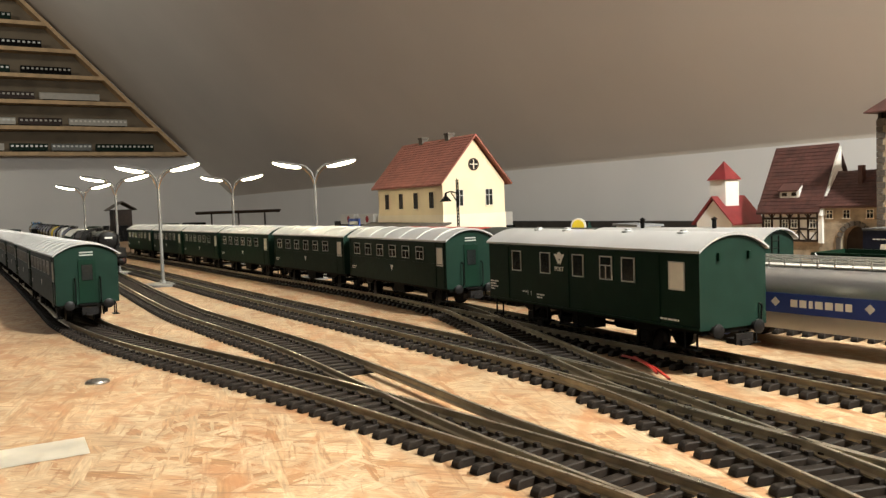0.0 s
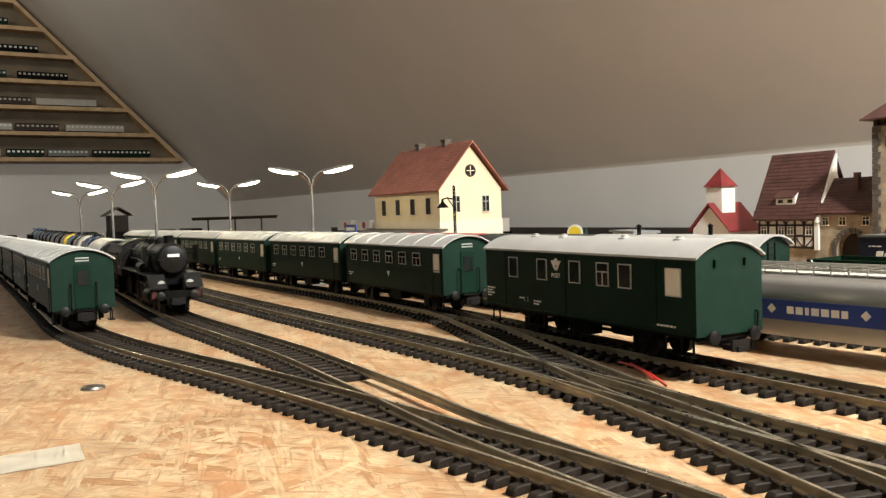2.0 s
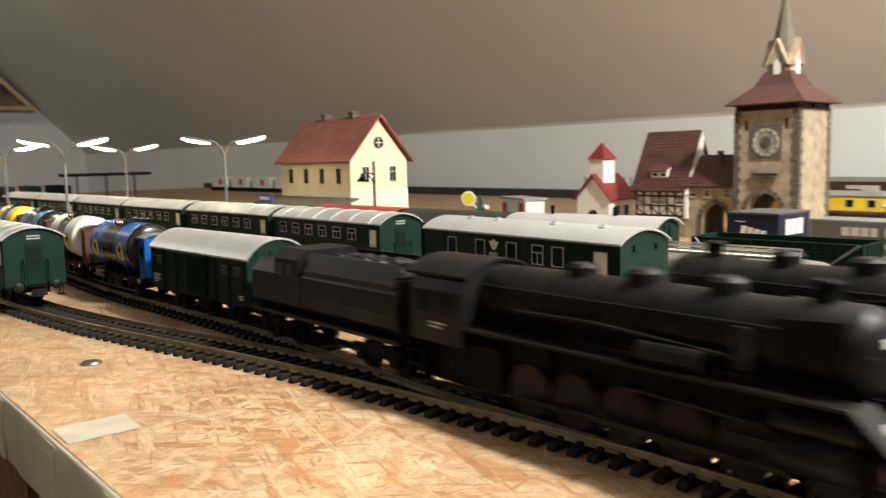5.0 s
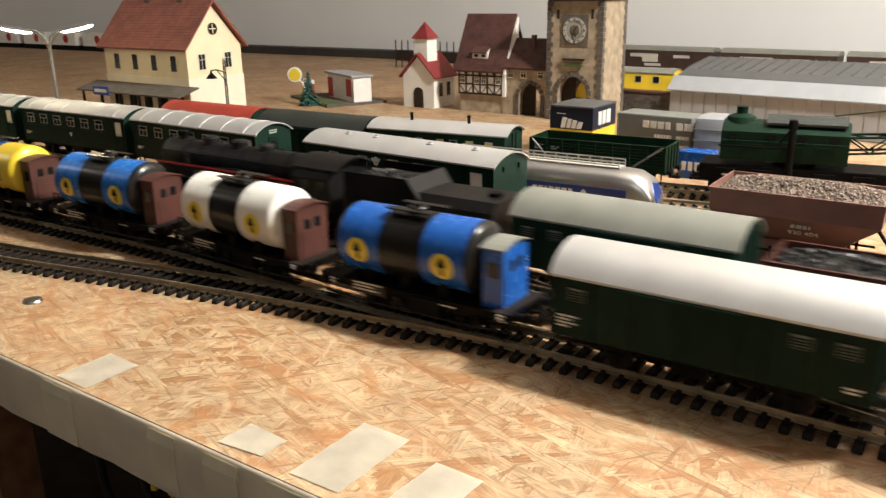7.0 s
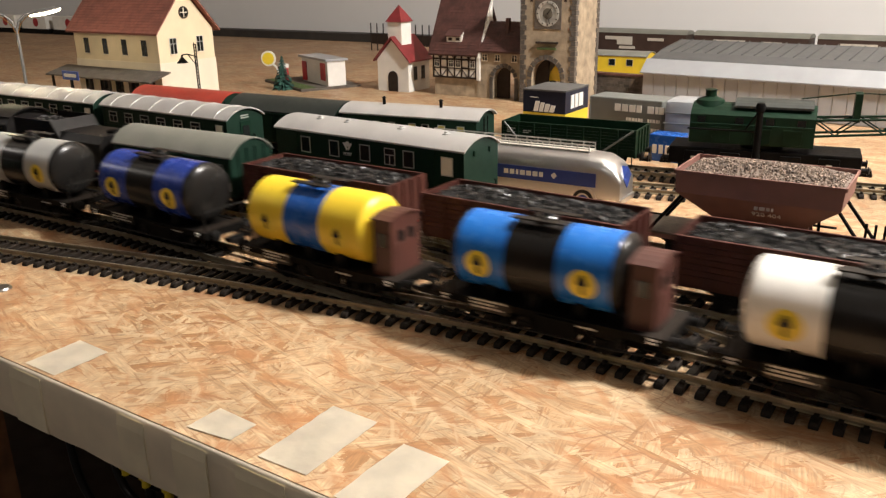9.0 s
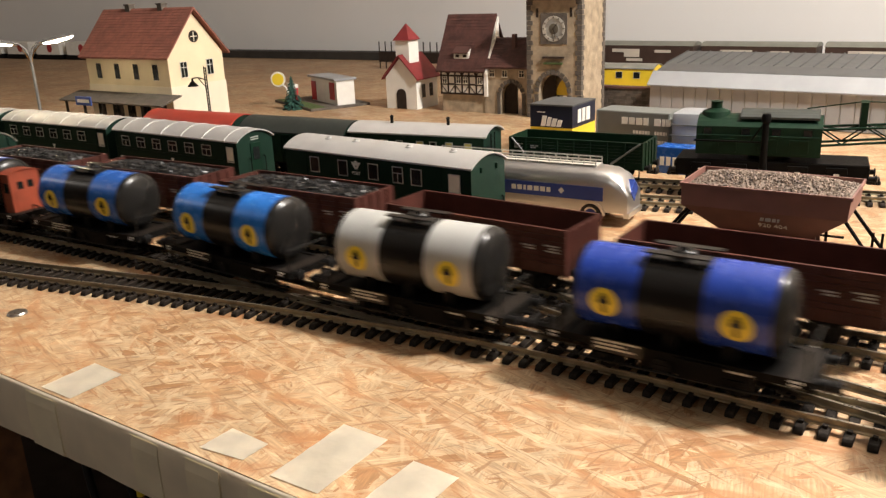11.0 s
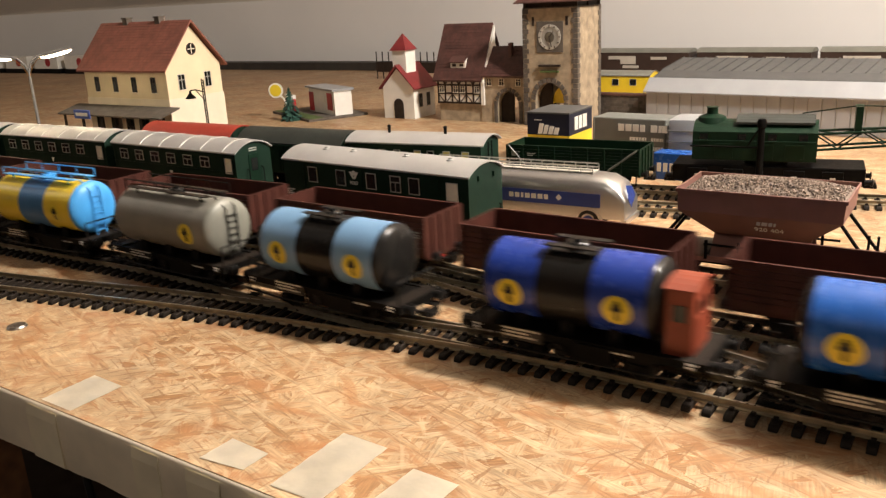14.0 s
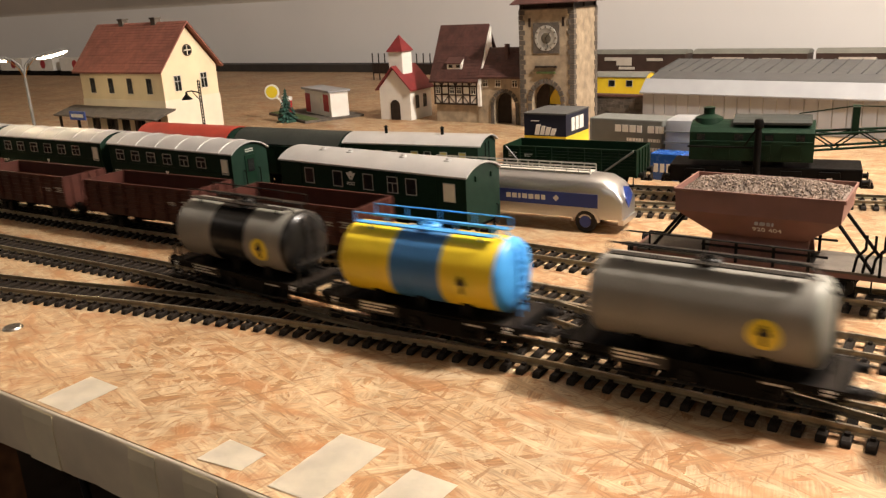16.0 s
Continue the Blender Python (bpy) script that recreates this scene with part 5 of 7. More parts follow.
def station():
    w = thing("station_building", "cream plastered station with red tiled gable roof", "building", m=pose(-0.517, 0.134, 0, 0, 0, U))
    L, D = 0.066, 0.0345
    ze, zr = 0.085, 0.1275
    bm = B()
    prism(bm, [(-D, 0), (D, 0), (D, ze), (0, zr - 0.002), (-D, ze)], -L, L)
    part("wall", bm, "cream", w)
    bm = B()
    box(bm, -L - 0.0006, L + 0.0006, -D - 0.0006, D + 0.0006, 0.0, 0.0555)
    part("ground_storey_band", bm, "creamlight", w)
    bm = B()
    gable_roof(bm, -L - 0.006, L + 0.006, -D - 0.005, D + 0.005, ze - 0.003, zr)
    r = part("roof", bm, "tile", w)
    bm = B()
    tile_rows(bm, -L - 0.006, L + 0.006, -D - 0.005, ze - 0.003 + 0.0016, 0, zr + 0.002, 18, 46)
    tile_rows(bm, -L - 0.006, L + 0.006, D + 0.005, ze - 0.003 + 0.0016, 0, zr + 0.002, 18, 46)
    tagged(part("roof_tiles", bm, "tile", r), kind="stuff")
    for x in (-0.028, 0.024):
        bm = B()
        box(bm, x - 0.0035, x + 0.0035, -0.003, 0.004, zr - 0.006, zr + 0.006)
        box(bm, x - 0.0042, x + 0.0042, -0.0037, 0.0047, zr + 0.005, zr + 0.0066)
        part("chimney", bm, "quoin", r)
    for i in range(4):
        house_window(w, -0.046 + i * 0.0305, 0.069, 0.0062, 0.0145, -D, frame="timber")
    for y in (-0.0165, 0.0165):
        house_window(w, y, 0.0705, 0.0075, 0.0145, L, axis="x", sgn=1)
    bm = B()
    lathe(bm, [(0.0058, L + 0.0001), (0.0058, L + 0.0008), (0.0044, L + 0.0008), (0.0044, L + 0.0001)], (0, 0, 0.1015), "x", 24)
    ring = part("round_window", bm, "timber", w)
    bm = B()
    lathe(bm, [(0.0043, L + 0.0002), (0.0043, L + 0.0004)], (0, 0, 0.1015), "x", 20)
    part("pane", bm, "glass", ring)
    bm = B()
    box(bm, L + 0.0003, L + 0.0009, -0.0004, 0.0004, 0.097, 0.106)
    box(bm, L + 0.0003, L + 0.0009, -0.0043, 0.0043, 0.1011, 0.1019)
    part("glazing_bar", bm, "creamlight", ring)
    # lean-to at the back and platform canopy in front
    bm = B()
    prism(bm, [(D, 0), (D + 0.015, 0), (D + 0.015, 0.048), (D, 0.066)], -L * 0.6, L * 0.4)
    part("lean_to", bm, "plaster", w)
    bm = B()
    prism(bm, [(-D - 0.026, 0.040), (-D, 0.047), (-D, 0.0485), (-D - 0.026, 0.0415)], -L - 0.02, L + 0.014)
    can = part("platform_canopy", bm, "quoin", w)
    for i in range(6):
        x = -L - 0.014 + i * 0.0315
        bm = B()
        box(bm, x - 0.001, x + 0.001, -D - 0.023, -D - 0.021, 0.0, 0.0408)
        part("canopy_post", bm, "timber", can)
    for i in range(5):
        x = -0.05 + i * 0.025
        house_window(w, x, 0.022, 0.011, 0.030, -D - 0.0006, frame="timber")
    return w


def chapel():
    w = thing("chapel", "small white chapel with red roofs and square tower", "building", m=pose(-0.404, 0.386, 0, 0, 0, U))
    bm = B()
    W, L = 0.0225, 0.044
    prism(bm, [(-W, 0), (W, 0), (W, 0.037), (0, 0.060), (-W, 0.037)], 0, L, axis="y")
    part("wall", bm, "plaster", w)
    bm = B()
    t = 0.0016
    prism(bm, [(-W - 0.004, 0.0345), (0, 0.0615), (W + 0.004, 0.0345), (W + 0.004, 0.0345 + t), (0, 0.0615 + t * 1.4), (-W - 0.004, 0.0345 + t)], -0.0035, L + 0.002, axis="y")
    part("roof", bm, "tilered", w)
    T = 0.0098
    bm = B()
    box(bm, -T, T, 0.006, 0.006 + 2 * T, 0.045, 0.080)
    part("tower", bm, "plaster", w)
    bm = B()
    cyl(bm, (0, 0.006 + T, 0.0797), (0, 0.006 + T, 0.0985), (T + 0.0022) * 1.414, 0.0004, seg=4)
    bmesh.ops.rotate(bm, cent=(0, 0.006 + T, 0), matrix=Matrix.Rotation(radians(45), 3, "Z"), verts=bm.verts[:])
    part("tower_roof", bm, "tilered", w)
    bm = B()
    prism(bm, [(-0.007, 0)] + [(0.007 * math.cos(math.pi - a * math.pi / 8), 0.017 + 0.007 * math.sin(a * math.pi / 8)) for a in range(9)] + [(0.007, 0)], -0.0006, 0.0, axis="y")
    part("door", bm, "timber", w)
    for y in (0.014, 0.030):
        house_window(w, y, 0.0205, 0.0055, 0.015, W, axis="x", sgn=1, frame="quoin")
    return w


def half_timbered():
    w = thing("half_timbered_house", "half-timbered house with steep brown tiled roof and dormer", "building", m=pose(-0.3185, 0.3975, 0, 0, 0, U))
    L, D = 0.0295, 0.0255
    z0, ze, zr = 0.020, 0.052, 0.1055
    bm = B()
    box(bm, -L + 0.001, L - 0.001, 0.002, 2 * D, 0, z0)
    part("stone_base", bm, "sandstone", w)
    bm = B()
    prism(bm, [(0, z0), (2 * D, z0), (2 * D, ze), (D, zr - 0.003), (0, ze)], -L, L)
    part("wall", bm, "plaster", w)
    bm = B()
    gable_roof(bm, -L - 0.003, L + 0.003, -0.005, 2 * D + 0.005, ze - 0.007, zr)
    r = part("roof", bm, "tilebrown", w)
    bm = B()
    tile_rows(bm, -L - 0.003, L + 0.003, -0.005, ze - 0.0054, D, zr + 0.002, 18, 22)
    tagged(part("roof_tiles", bm, "tilebrown", r), kind="stuff")
    # timbers on the front, a post each, three rails, braces
    for i in range(7):
        x = -L + 0.0012 + i * (2 * L - 0.0024) / 6
        bm = B()
        box(bm, x - 0.0010, x + 0.0010, -0.0006, 0.0, z0, ze)
        part("timber_post", bm, "timber", w)
    for z in (z0 + 0.001, z0 + 0.0115, z0 + 0.021, ze - 0.001):
        bm = B()
        box(bm, -L, L, -0.0008, 0.0, z - 0.001, z + 0.001)
        part("timber_rail", bm, "timber", w)
    for i in range(6):
        x = -L + 0.0012 + i * (2 * L - 0.0024) / 6
        e = x + (2 * L - 0.0024) / 6
        for za, zb in ((z0, z0 + 0.0105), (z0 + 0.0215, ze)):
            bm = B()
            a, b = (x, e) if (i % 2) else (e, x)
            prism(bm, [(a - 0.0007, za), (a + 0.0007, za), (b + 0.0007, zb), (b - 0.0007, zb)], -0.0005, 0.0, axis="y")
            part("timber_brace", bm, "timber", w)
    for i in (0, 2, 3, 5):
        x = -L + 0.0012 + (i + 0.5) * (2 * L - 0.0024) / 6
        house_window(w, x, z0 + 0.0162, 0.0055, 0.0068, 0.0, frame="plaster")
    # white barge board along the gable and the white corner below it
    bm = B()
    prism(bm, [(-0.0048, ze - 0.0085), (D, zr - 0.0008), (D, zr - 0.022), (0.0062, ze - 0.0085)], L + 0.0031, L + 0.0052)
    part("barge_board", bm, "plaster", w)
    bm = B()
    box(bm, L, L + 0.0040, -0.0014, 0.006, z0 - 0.001, ze - 0.003)
    part("corner_board", bm, "plaster", w)
    # dormer
    bm = B()
    prism(bm, [(0.001, 0.060), (0.021, 0.060), (0.021, 0.081), (0.001, 0.0665)], -0.011, 0.009)
    d = part("dormer", bm, "plaster", w)
    bm = B()
    prism(bm, [(-0.001, 0.0655), (0.024, 0.0833), (0.024, 0.0846), (-0.001, 0.0668)], -0.012, 0.0085)
    part("dormer_roof", bm, "tilebrown", d)
    for x in (-0.006, 0.004):
        boxpart("window", (x - 0.0025, x + 0.0025, 0.0006, 0.001, 0.0615, 0.0645), "timber", d)
    return w


def arch_points(x, hw, spring, n=14):
    return [(x - hw, 0)] + [(x + hw * math.cos(math.pi - a * math.pi / n), spring + 1.15 * hw * math.sin(a * math.pi / n)) for a in range(n + 1)] + [(x + hw, 0)]


def arch_wall(bm, x0, x1, y0, y1, z1, x, hw, spring):
    """A wall with an arched passage cut through it."""
    a = arch_points(x, hw, spring)
    out = [(x0, 0)] + a + [(x1, 0), (x1, z1), (x0, z1)]
    prism(bm, out, y0, y1, axis="y")


def stones_around(parent, x, hw, spring, y, size=0.0042, depth=0.0012):
    """The dressed stones of an arch, each a block of its own."""
    pts = []
    z = size / 2
    while z < spring:
        pts += [(x - hw - size / 2, z, 0), (x + hw + size / 2, z, 0)]
        z += size
    n = max(7, int(math.pi * hw * 1.07 / size))
    for i in range(n):
        a = math.pi * (i + 0.5) / n
        pts.append((x + (hw + size / 2) * math.cos(a), spring + 1.13 * (hw + size / 2) * math.sin(a), math.degrees(a) - 90))
    for px, pz, r in pts:
        bm = B()
        v = box(bm, px - size * 0.46, px + size * 0.46, y - depth, y + 0.0002, pz - size * 0.5, pz + size * 0.5)
        bmesh.ops.rotate(bm, cent=(px, y, pz), matrix=Matrix.Rotation(radians(-r), 3, "Y"), verts=v)
        part("arch_stone", bm, "quoin", parent)


def gatehouse():
    w = thing("gatehouse", "sandstone gatehouse with arched passage and brown tiled roof", "building", m=pose(-0.262, 0.4055, 0, 0, 0, U))
    L, D = 0.0285, 0.040
    bm = B()
    arch_wall(bm, -L, L, 0.0, D, 0.052, 0.006, 0.0135, 0.019)
    part("wall", bm, "sandstone", w)
    stones_around(w, 0.006, 0.0135, 0.019, 0.0)
    # Dark panel standing in for the shade in the arch's left part.
    boxpart("passage_shade", (-0.0080, 0.0085, 0.008, 0.010, 0, 0.0335), "timber", w)
    bm = B()
    gable_roof(bm, -L, L, -0.004, D + 0.004, 0.050, 0.080)
    r = part("roof", bm, "tilebrown", w)
    bm = B()
    tile_rows(bm, -L, L, -0.004, 0.0516, D / 2, 0.082, 12, 22)
    tagged(part("roof_tiles", bm, "tilebrown", r), kind="stuff")
    bm = B()
    box(bm, 0.002, 0.006, 0.010, 0.015, 0.066, 0.086)
    part("chimney", bm, "tilebrown", r)
    for x in (-0.018, -0.002, 0.019):
        house_window(w, x, 0.0445, 0.0055, 0.0065, 0.0, frame="creamlight")
    return w


def clock_tower():
    w = thing("clock_tower", "square sandstone gate tower with clock, brown roof and slate spire", "building", m=pose(-0.2035, 0.4345, 0, 0, 0, U + 1))
    S = 0.0305
    H = 0.121
    bm = B()
    arch_wall(bm, -S, S, -S, S, H, -0.001, 0.0165, 0.027)
    part("wall", bm, "sandstone", w)
    stones_around(w, -0.001, 0.0165, 0.027, -S, 0.005)
    # No door here: a dark sheet put in for the passage's shade.
    boxpart("passage_shade", (-0.0178, -0.0025, -S + 0.010, -S + 0.012, 0, 0.0460), "timber", w)
    # corner stones, alternating long and short
    n = 24
    for sx in (-1, 1):
        for sy in (-1, 1):
            for i in range(n):
                k = 0.0062 if i % 2 else 0.0042
                q = 0.0042 if i % 2 else 0.0062
                z = i * H / n
                bm = B()
                x0, x1 = sorted((sx * (S + 0.0008), sx * (S - k)))
                y0, y1 = sorted((sy * (S + 0.0008), sy * (S - q)))
                box(bm, x0, x1, y0, y1, z + 0.0002, z + H / n - 0.0002)
                part("corner_stone", bm, "quoin", w)
    # clock
    bm = B()
    box(bm, -0.015, 0.015, -S - 0.0008, -S, 0.077, 0.108)
    panel = part("clock_panel", bm, "quoin", w, "weathered painted clock panel")
    bm = B()
    lathe(bm, [(0.0128, -S - 0.0009), (0.0128, -S - 0.0013), (0.0100, -S - 0.0013), (0.0100, -S - 0.0009)], (0, 0, 0.0925), "y", 32)
    part("clock_ring", bm, "lightgrey", panel)
    for i in range(12):
        a = 2 * math.pi * i / 12
        bm = B()
        v = box(bm, -0.0005, 0.0005, -S - 0.0017, -S - 0.0012, 0.0105, 0.0122)
        bmesh.ops.rotate(bm, cent=(0, 0, 0), matrix=Matrix.Rotation(a, 3, "Y"), verts=v)
        bmesh.ops.translate(bm, vec=(0, 0, 0.0925), verts=v)
        part("hour_mark", bm, "timber", panel)
    bm = B()
    lathe(bm, [(0.0055, -S - 0.0009), (0.0050, -S - 0.0012), (0.0, -S - 0.0013)], (0, 0, 0.0925), "y", 20)
    part("clock_centre", bm, "spire", panel)
    for l, a in ((0.0075, 40), (0.0105, 165)):
        bm = B()
        v = box(bm, -0.0004, 0.0004, -S - 0.0021, -S - 0.0018, -0.001, l)
        bmesh.ops.rotate(bm, cent=(0, 0, 0), matrix=Matrix.Rotation(radians(a), 3, "Y"), verts=v)
        bmesh.ops.translate(bm, vec=(0, 0, 0.0925), verts=v)
        part("clock_hand", bm, "timber", panel)
    for x in (-0.019, 0.019):
        bm = B()
        box(bm, x - 0.0014, x + 0.0014, -S - 0.0002, -S + 0.0002, 0.104, 0.113)
        part("slit_window", bm, "timber", w)
    bm = B()
    box(bm, -0.012, 0.012, -S - 0.0035, -S, 0.0625, 0.0645)
    bal = part("balcony_ledge", bm, "timber", w)
    bm = B()
    box(bm, -0.0105, 0.0105, -S - 0.0032, -S - 0.0008, 0.0565, 0.0585)
    part("flower_box", bm, "grass", bal)
    # roof: open gallery posts, hipped roof, lantern with gablets, spire
    bm = B()
    box(bm, -S - 0.0005, S + 0.0005, -S - 0.0005, S + 0.0005, H, H + 0.0012)
    part("top_ledge", bm, "quoin", w)
    for sx in (-1, 0, 1):
        for sy in (-1, 0, 1):
            if sx or sy:
                bm = B()
                box(bm, sx * (S - 0.0015) - 0.0014, sx * (S - 0.0015) + 0.0014, sy * (S - 0.0015) - 0.0014, sy * (S - 0.0015) + 0.0014, H, H + 0.0068)
                part("gallery_post", bm, "timber", w)
    bm = B()
    box(bm, -S + 0.002, S - 0.002, -S + 0.002, S - 0.002, H + 0.001, H + 0.0065)
    part("gallery_wall", bm, "timber", w)
    bm = B()
    ring = [(S + 0.0075, H + 0.0058), (S + 0.0075, H + 0.0068), (S * 0.62, H + 0.0235), (0.0125, H + 0.036)]
    verts = [[bm.verts.new((sx * a, sy * a, z)) for sx, sy in ((-1, -1), (1, -1), (1, 1), (-1, 1))] for a, z in ring]
    for a, b in zip(verts, verts[1:]):
        for i in range(4):
            bm.faces.new((a[i], a[(i + 1) % 4], b[(i + 1) % 4], b[i]))
    bm.faces.new(list(reversed(verts[0])))
    bm.faces.new(verts[-1])
    part("roof", bm, "tilebrown", w)
    bm = B()
    box(bm, -0.0105, 0.0105, -0.0105, 0.0105, H + 0.022, H + 0.052)
    lan = part("lantern", bm, "sandstone", w)
    for ax in (0, 90, 180, 270):
        bm = B()
        prism(bm, [(-0.0085, H + 0.043), (0.0085, H + 0.043), (0.0, H + 0.063)], -0.0135, 0.0, axis="y")
        prism(bm, [(-0.0115, H + 0.041), (0.0, H + 0.066), (0.0115, H + 0.041), (0.0095, H + 0.041), (0.0, H + 0.0625), (-0.0095, H + 0.041)], -0.0150, 0.0, axis="y")
        bmesh.ops.rotate(bm, cent=(0, 0, 0), matrix=Matrix.Rotation(radians(ax), 3, "Z"), verts=bm.verts[:])
        part("gablet", bm, "sandstone", lan)
        bm = B()
        prism(bm, [(-0.003, H + 0.031), (0.003, H + 0.031), (0.003, H + 0.043), (0.0, H + 0.047), (-0.003, H + 0.043)], -0.0139, -0.0103, axis="y")
        bmesh.ops.rotate(bm, cent=(0, 0, 0), matrix=Matrix.Rotation(radians(ax), 3, "Z"), verts=bm.verts[:])
        part("sound_opening", bm, "plaster", lan)
    bm = B()
    lathe(bm, [(0.0125, H + 0.050), (0.0085, H + 0.070), (0.0042, H + 0.092), (0.0012, H + 0.112), (0.0, H + 0.113)], (0, 0, 0), "z", 8)
    part("spire", bm, "spire", w)
    return w


def gas_station():
    w = thing("filling_station", "small white filling station kiosk with red doors", "building", m=pose(-0.515, 0.378, 0, 0, 0, U - 25))
    boxpart("base_plate", (-0.085, 0.04, -0.05, 0.03, 0.0, 0.003), "quoin", w)
    boxpart("body", (-0.045, 0.035, -0.012, 0.012, 0.003, 0.033), "white", w)
    boxpart("flat_roof", (-0.050, 0.037, -0.015, 0.015, 0.033, 0.0355), "hall", w)
    boxpart("door", (-0.044, -0.030, -0.0128, -0.0118, 0.004, 0.028), "red", w)
    boxpart("door", (0.014, 0.028, -0.0128, -0.0118, 0.009, 0.030), "red", w)
    boxpart("sign_panel", (-0.008, 0.006, -0.0126, -0.0118, 0.018, 0.026), "plaster", w)
    boxpart("side_panel", (-0.0458, -0.045, -0.011, 0.011, 0.004, 0.033), "red", w)
    boxpart("lawn", (-0.082, 0.037, -0.048, -0.030, 0.003, 0.0036), "grass", w)
    for x in (-0.075, -0.06):
        p = thing("fuel_pump", "red filling station pump with white head", "fuel pump", "pumps", m=pose(-0.515, 0.378, 0.003, 0, 0, U - 25) @ pose(x, -0.03, 0))
        boxpart("body", (-0.004, 0.004, -0.003, 0.003, 0, 0.016), "red", p, bevel=0.0006)
        boxpart("head", (-0.0045, 0.0045, -0.0033, 0.0033, 0.016, 0.021), "white", p)
    s = thing("round_sign", "round yellow and white sign on a curved white mast", "sign", m=pose(-0.572, 0.335, 0, 0, 0, 35))
    bm = B()
    tube(bm, [(0.014, 0, 0.0), (0.013, 0, 0.014), (0.009, 0, 0.024), (0.0, 0, 0.031)], 0.0011)
    part("mast", bm, "white", s)
    bm = B()
    lathe(bm, [(0.0, -0.001), (0.0095, -0.001), (0.0095, 0.001), (0.0, 0.001)], (0, 0, 0.034), "y", 24)
    d = part("disc", bm, "white", s)
    bm = B()
    lathe(bm, [(0.0, -0.0014), (0.0075, -0.0014), (0.0075, 0.0014), (0.0, 0.0014)], (0, 0, 0.034), "y", 24)
    part("disc_face", bm, "badge", d)


def fir(x, y, h, r):
    w = thing("fir_tree", "small dark green model fir tree", "tree", "fir trees", m=pose(x, y, 0))
    bm = B()
    cyl(bm, (0, 0, 0), (0, 0, h * 0.95), 0.0016, 0.0003, seg=8)
    part("trunk", bm, "timber", w)
    bm = B()
    rnd = random.Random(int(1000 * h))
    for t in range(11):
        f = t / 11
        z, rr = h * (0.12 + 0.85 * f), r * (1 - f) + 0.0006
        for k in range(13):
            a = 2 * math.pi * (k + rnd.random()) / 13
            q = rr * rnd.uniform(0.7, 1.1)
            b = Vector((math.cos(a) * q, math.sin(a) * q, z - q * 0.35))
            side = Vector((-math.sin(a), math.cos(a), 0)) * q * 0.22
            top = Vector((0, 0, z + h * 0.07))
            v = [bm.verts.new(p) for p in (top, b - side, b + Vector((0, 0, -0.001)), b + side)]
            bm.faces.new(v)
            for e in (-0.6, 0.6):
                c = b * 0.7 + Vector((0, 0, z * 0.3)) + side * e * 2
                v = [bm.verts.new(p) for p in (c, c + side * 0.7 + Vector((0, 0, 0.0015)), c + b.normalized() * q * 0.35 - Vector((0, 0, 0.002)))]
                bm.faces.new(v)
    part("crown", bm, "fir", w)


def street_lamp(x, y, turn):
    w = thing("street_lamp", "grey two-armed street lamp with lit lamp heads", "street lamp", "lit street lamps", m=pose(x, y, 0, 0, 0, turn))
    bm = B()
    lathe(bm, [(0.0165, 0), (0.0165, 0.0018), (0.0155, 0.0026), (0.003, 0.0030), (0.0022, 0.005)], (0, 0, 0.0001), "z", 24)
    part("foot", bm, "concrete", w, smooth=True)
    bm = B()
    lathe(bm, [(0.0017, 0.002), (0.0014, 0.05), (0.0012, 0.094)], (0, 0, 0), "z", 12)
    part("pole", bm, "concrete", w, smooth=True)
    for s in (-1, 1):
        bm = B()
        tube(bm, [(0, 0, 0.090), (s * 0.0025, 0, 0.099), (s * 0.008, 0, 0.1045), (s * 0.014, 0, 0.1065)], 0.0009, seg=8)
        arm = part("arm", bm, "concrete", w)
        bm = B()
        tube(bm, [(s * 0.0006, -0.0008, 0.088), (s * 0.0036, -0.0008, 0.096), (s * 0.009, -0.0008, 0.1022), (s * 0.0145, 0, 0.1042)], 0.00035, seg=6)
        part("feed_wire", bm, "copper", arm)
        bm = B()
        m = Matrix.Translation((s * 0.0255, 0, 0.1072)) @ Matrix.Rotation(-s * radians(11), 4, "Y") @ Matrix.Diagonal((0.0142, 0.0046, 0.0021, 1))
        bmesh.ops.create_uvsphere(bm, u_segments=20, v_segments=10, radius=1.0, matrix=m)
        head = part("lamp_head", bm, "concrete", arm, smooth=True)
        bm = B()
        m = Matrix.Translation((s * 0.0257, 0, 0.1062)) @ Matrix.Rotation(-s * radians(11), 4, "Y") @ Matrix.Diagonal((0.0138, 0.0044, 0.0022, 1))
        bmesh.ops.create_uvsphere(bm, u_segments=20, v_segments=10, radius=1.0, matrix=m)
        head2 = part("bulb", bm, "bulb", w, "glowing warm white lamp", smooth=True)
    return w


def bracket_lamp():
    w = thing("bracket_lamp", "black station lamp on a latticed post", "lamp", m=pose(-0.316, 0.062, 0, 0, 0, U))
    bm = B()
    for dx in (-0.0012, 0.0012):
        tube(bm, [(dx, 0, 0), (dx, 0, 0.083)], 0.0005)
    for i in range(16):
        z = 0.004 + i * 0.005
        tube(bm, [(-0.0012, 0, z), (0.0012, 0, z + 0.0025), (-0.0012, 0, z + 0.005)], 0.0003, seg=5)
    part("post", bm, "black", w)
    bm = B()
    tube(bm, [(0, 0, 0.073), (-0.010, 0, 0.0745), (-0.017, 0, 0.0735)], 0.0005)
    tube(bm, [(0, 0, 0.066), (-0.010, 0, 0.0745)], 0.0004)
    arm = part("arm", bm, "black", w)
    bm = B()
    lathe(bm, [(0.0008, 0.0735), (0.001, 0.0715), (0.0045, 0.0675), (0.0045, 0.067), (0.0, 0.0675)], (-0.017, 0, 0), "z", 16)
    part("shade", bm, "black", arm, smooth=True)


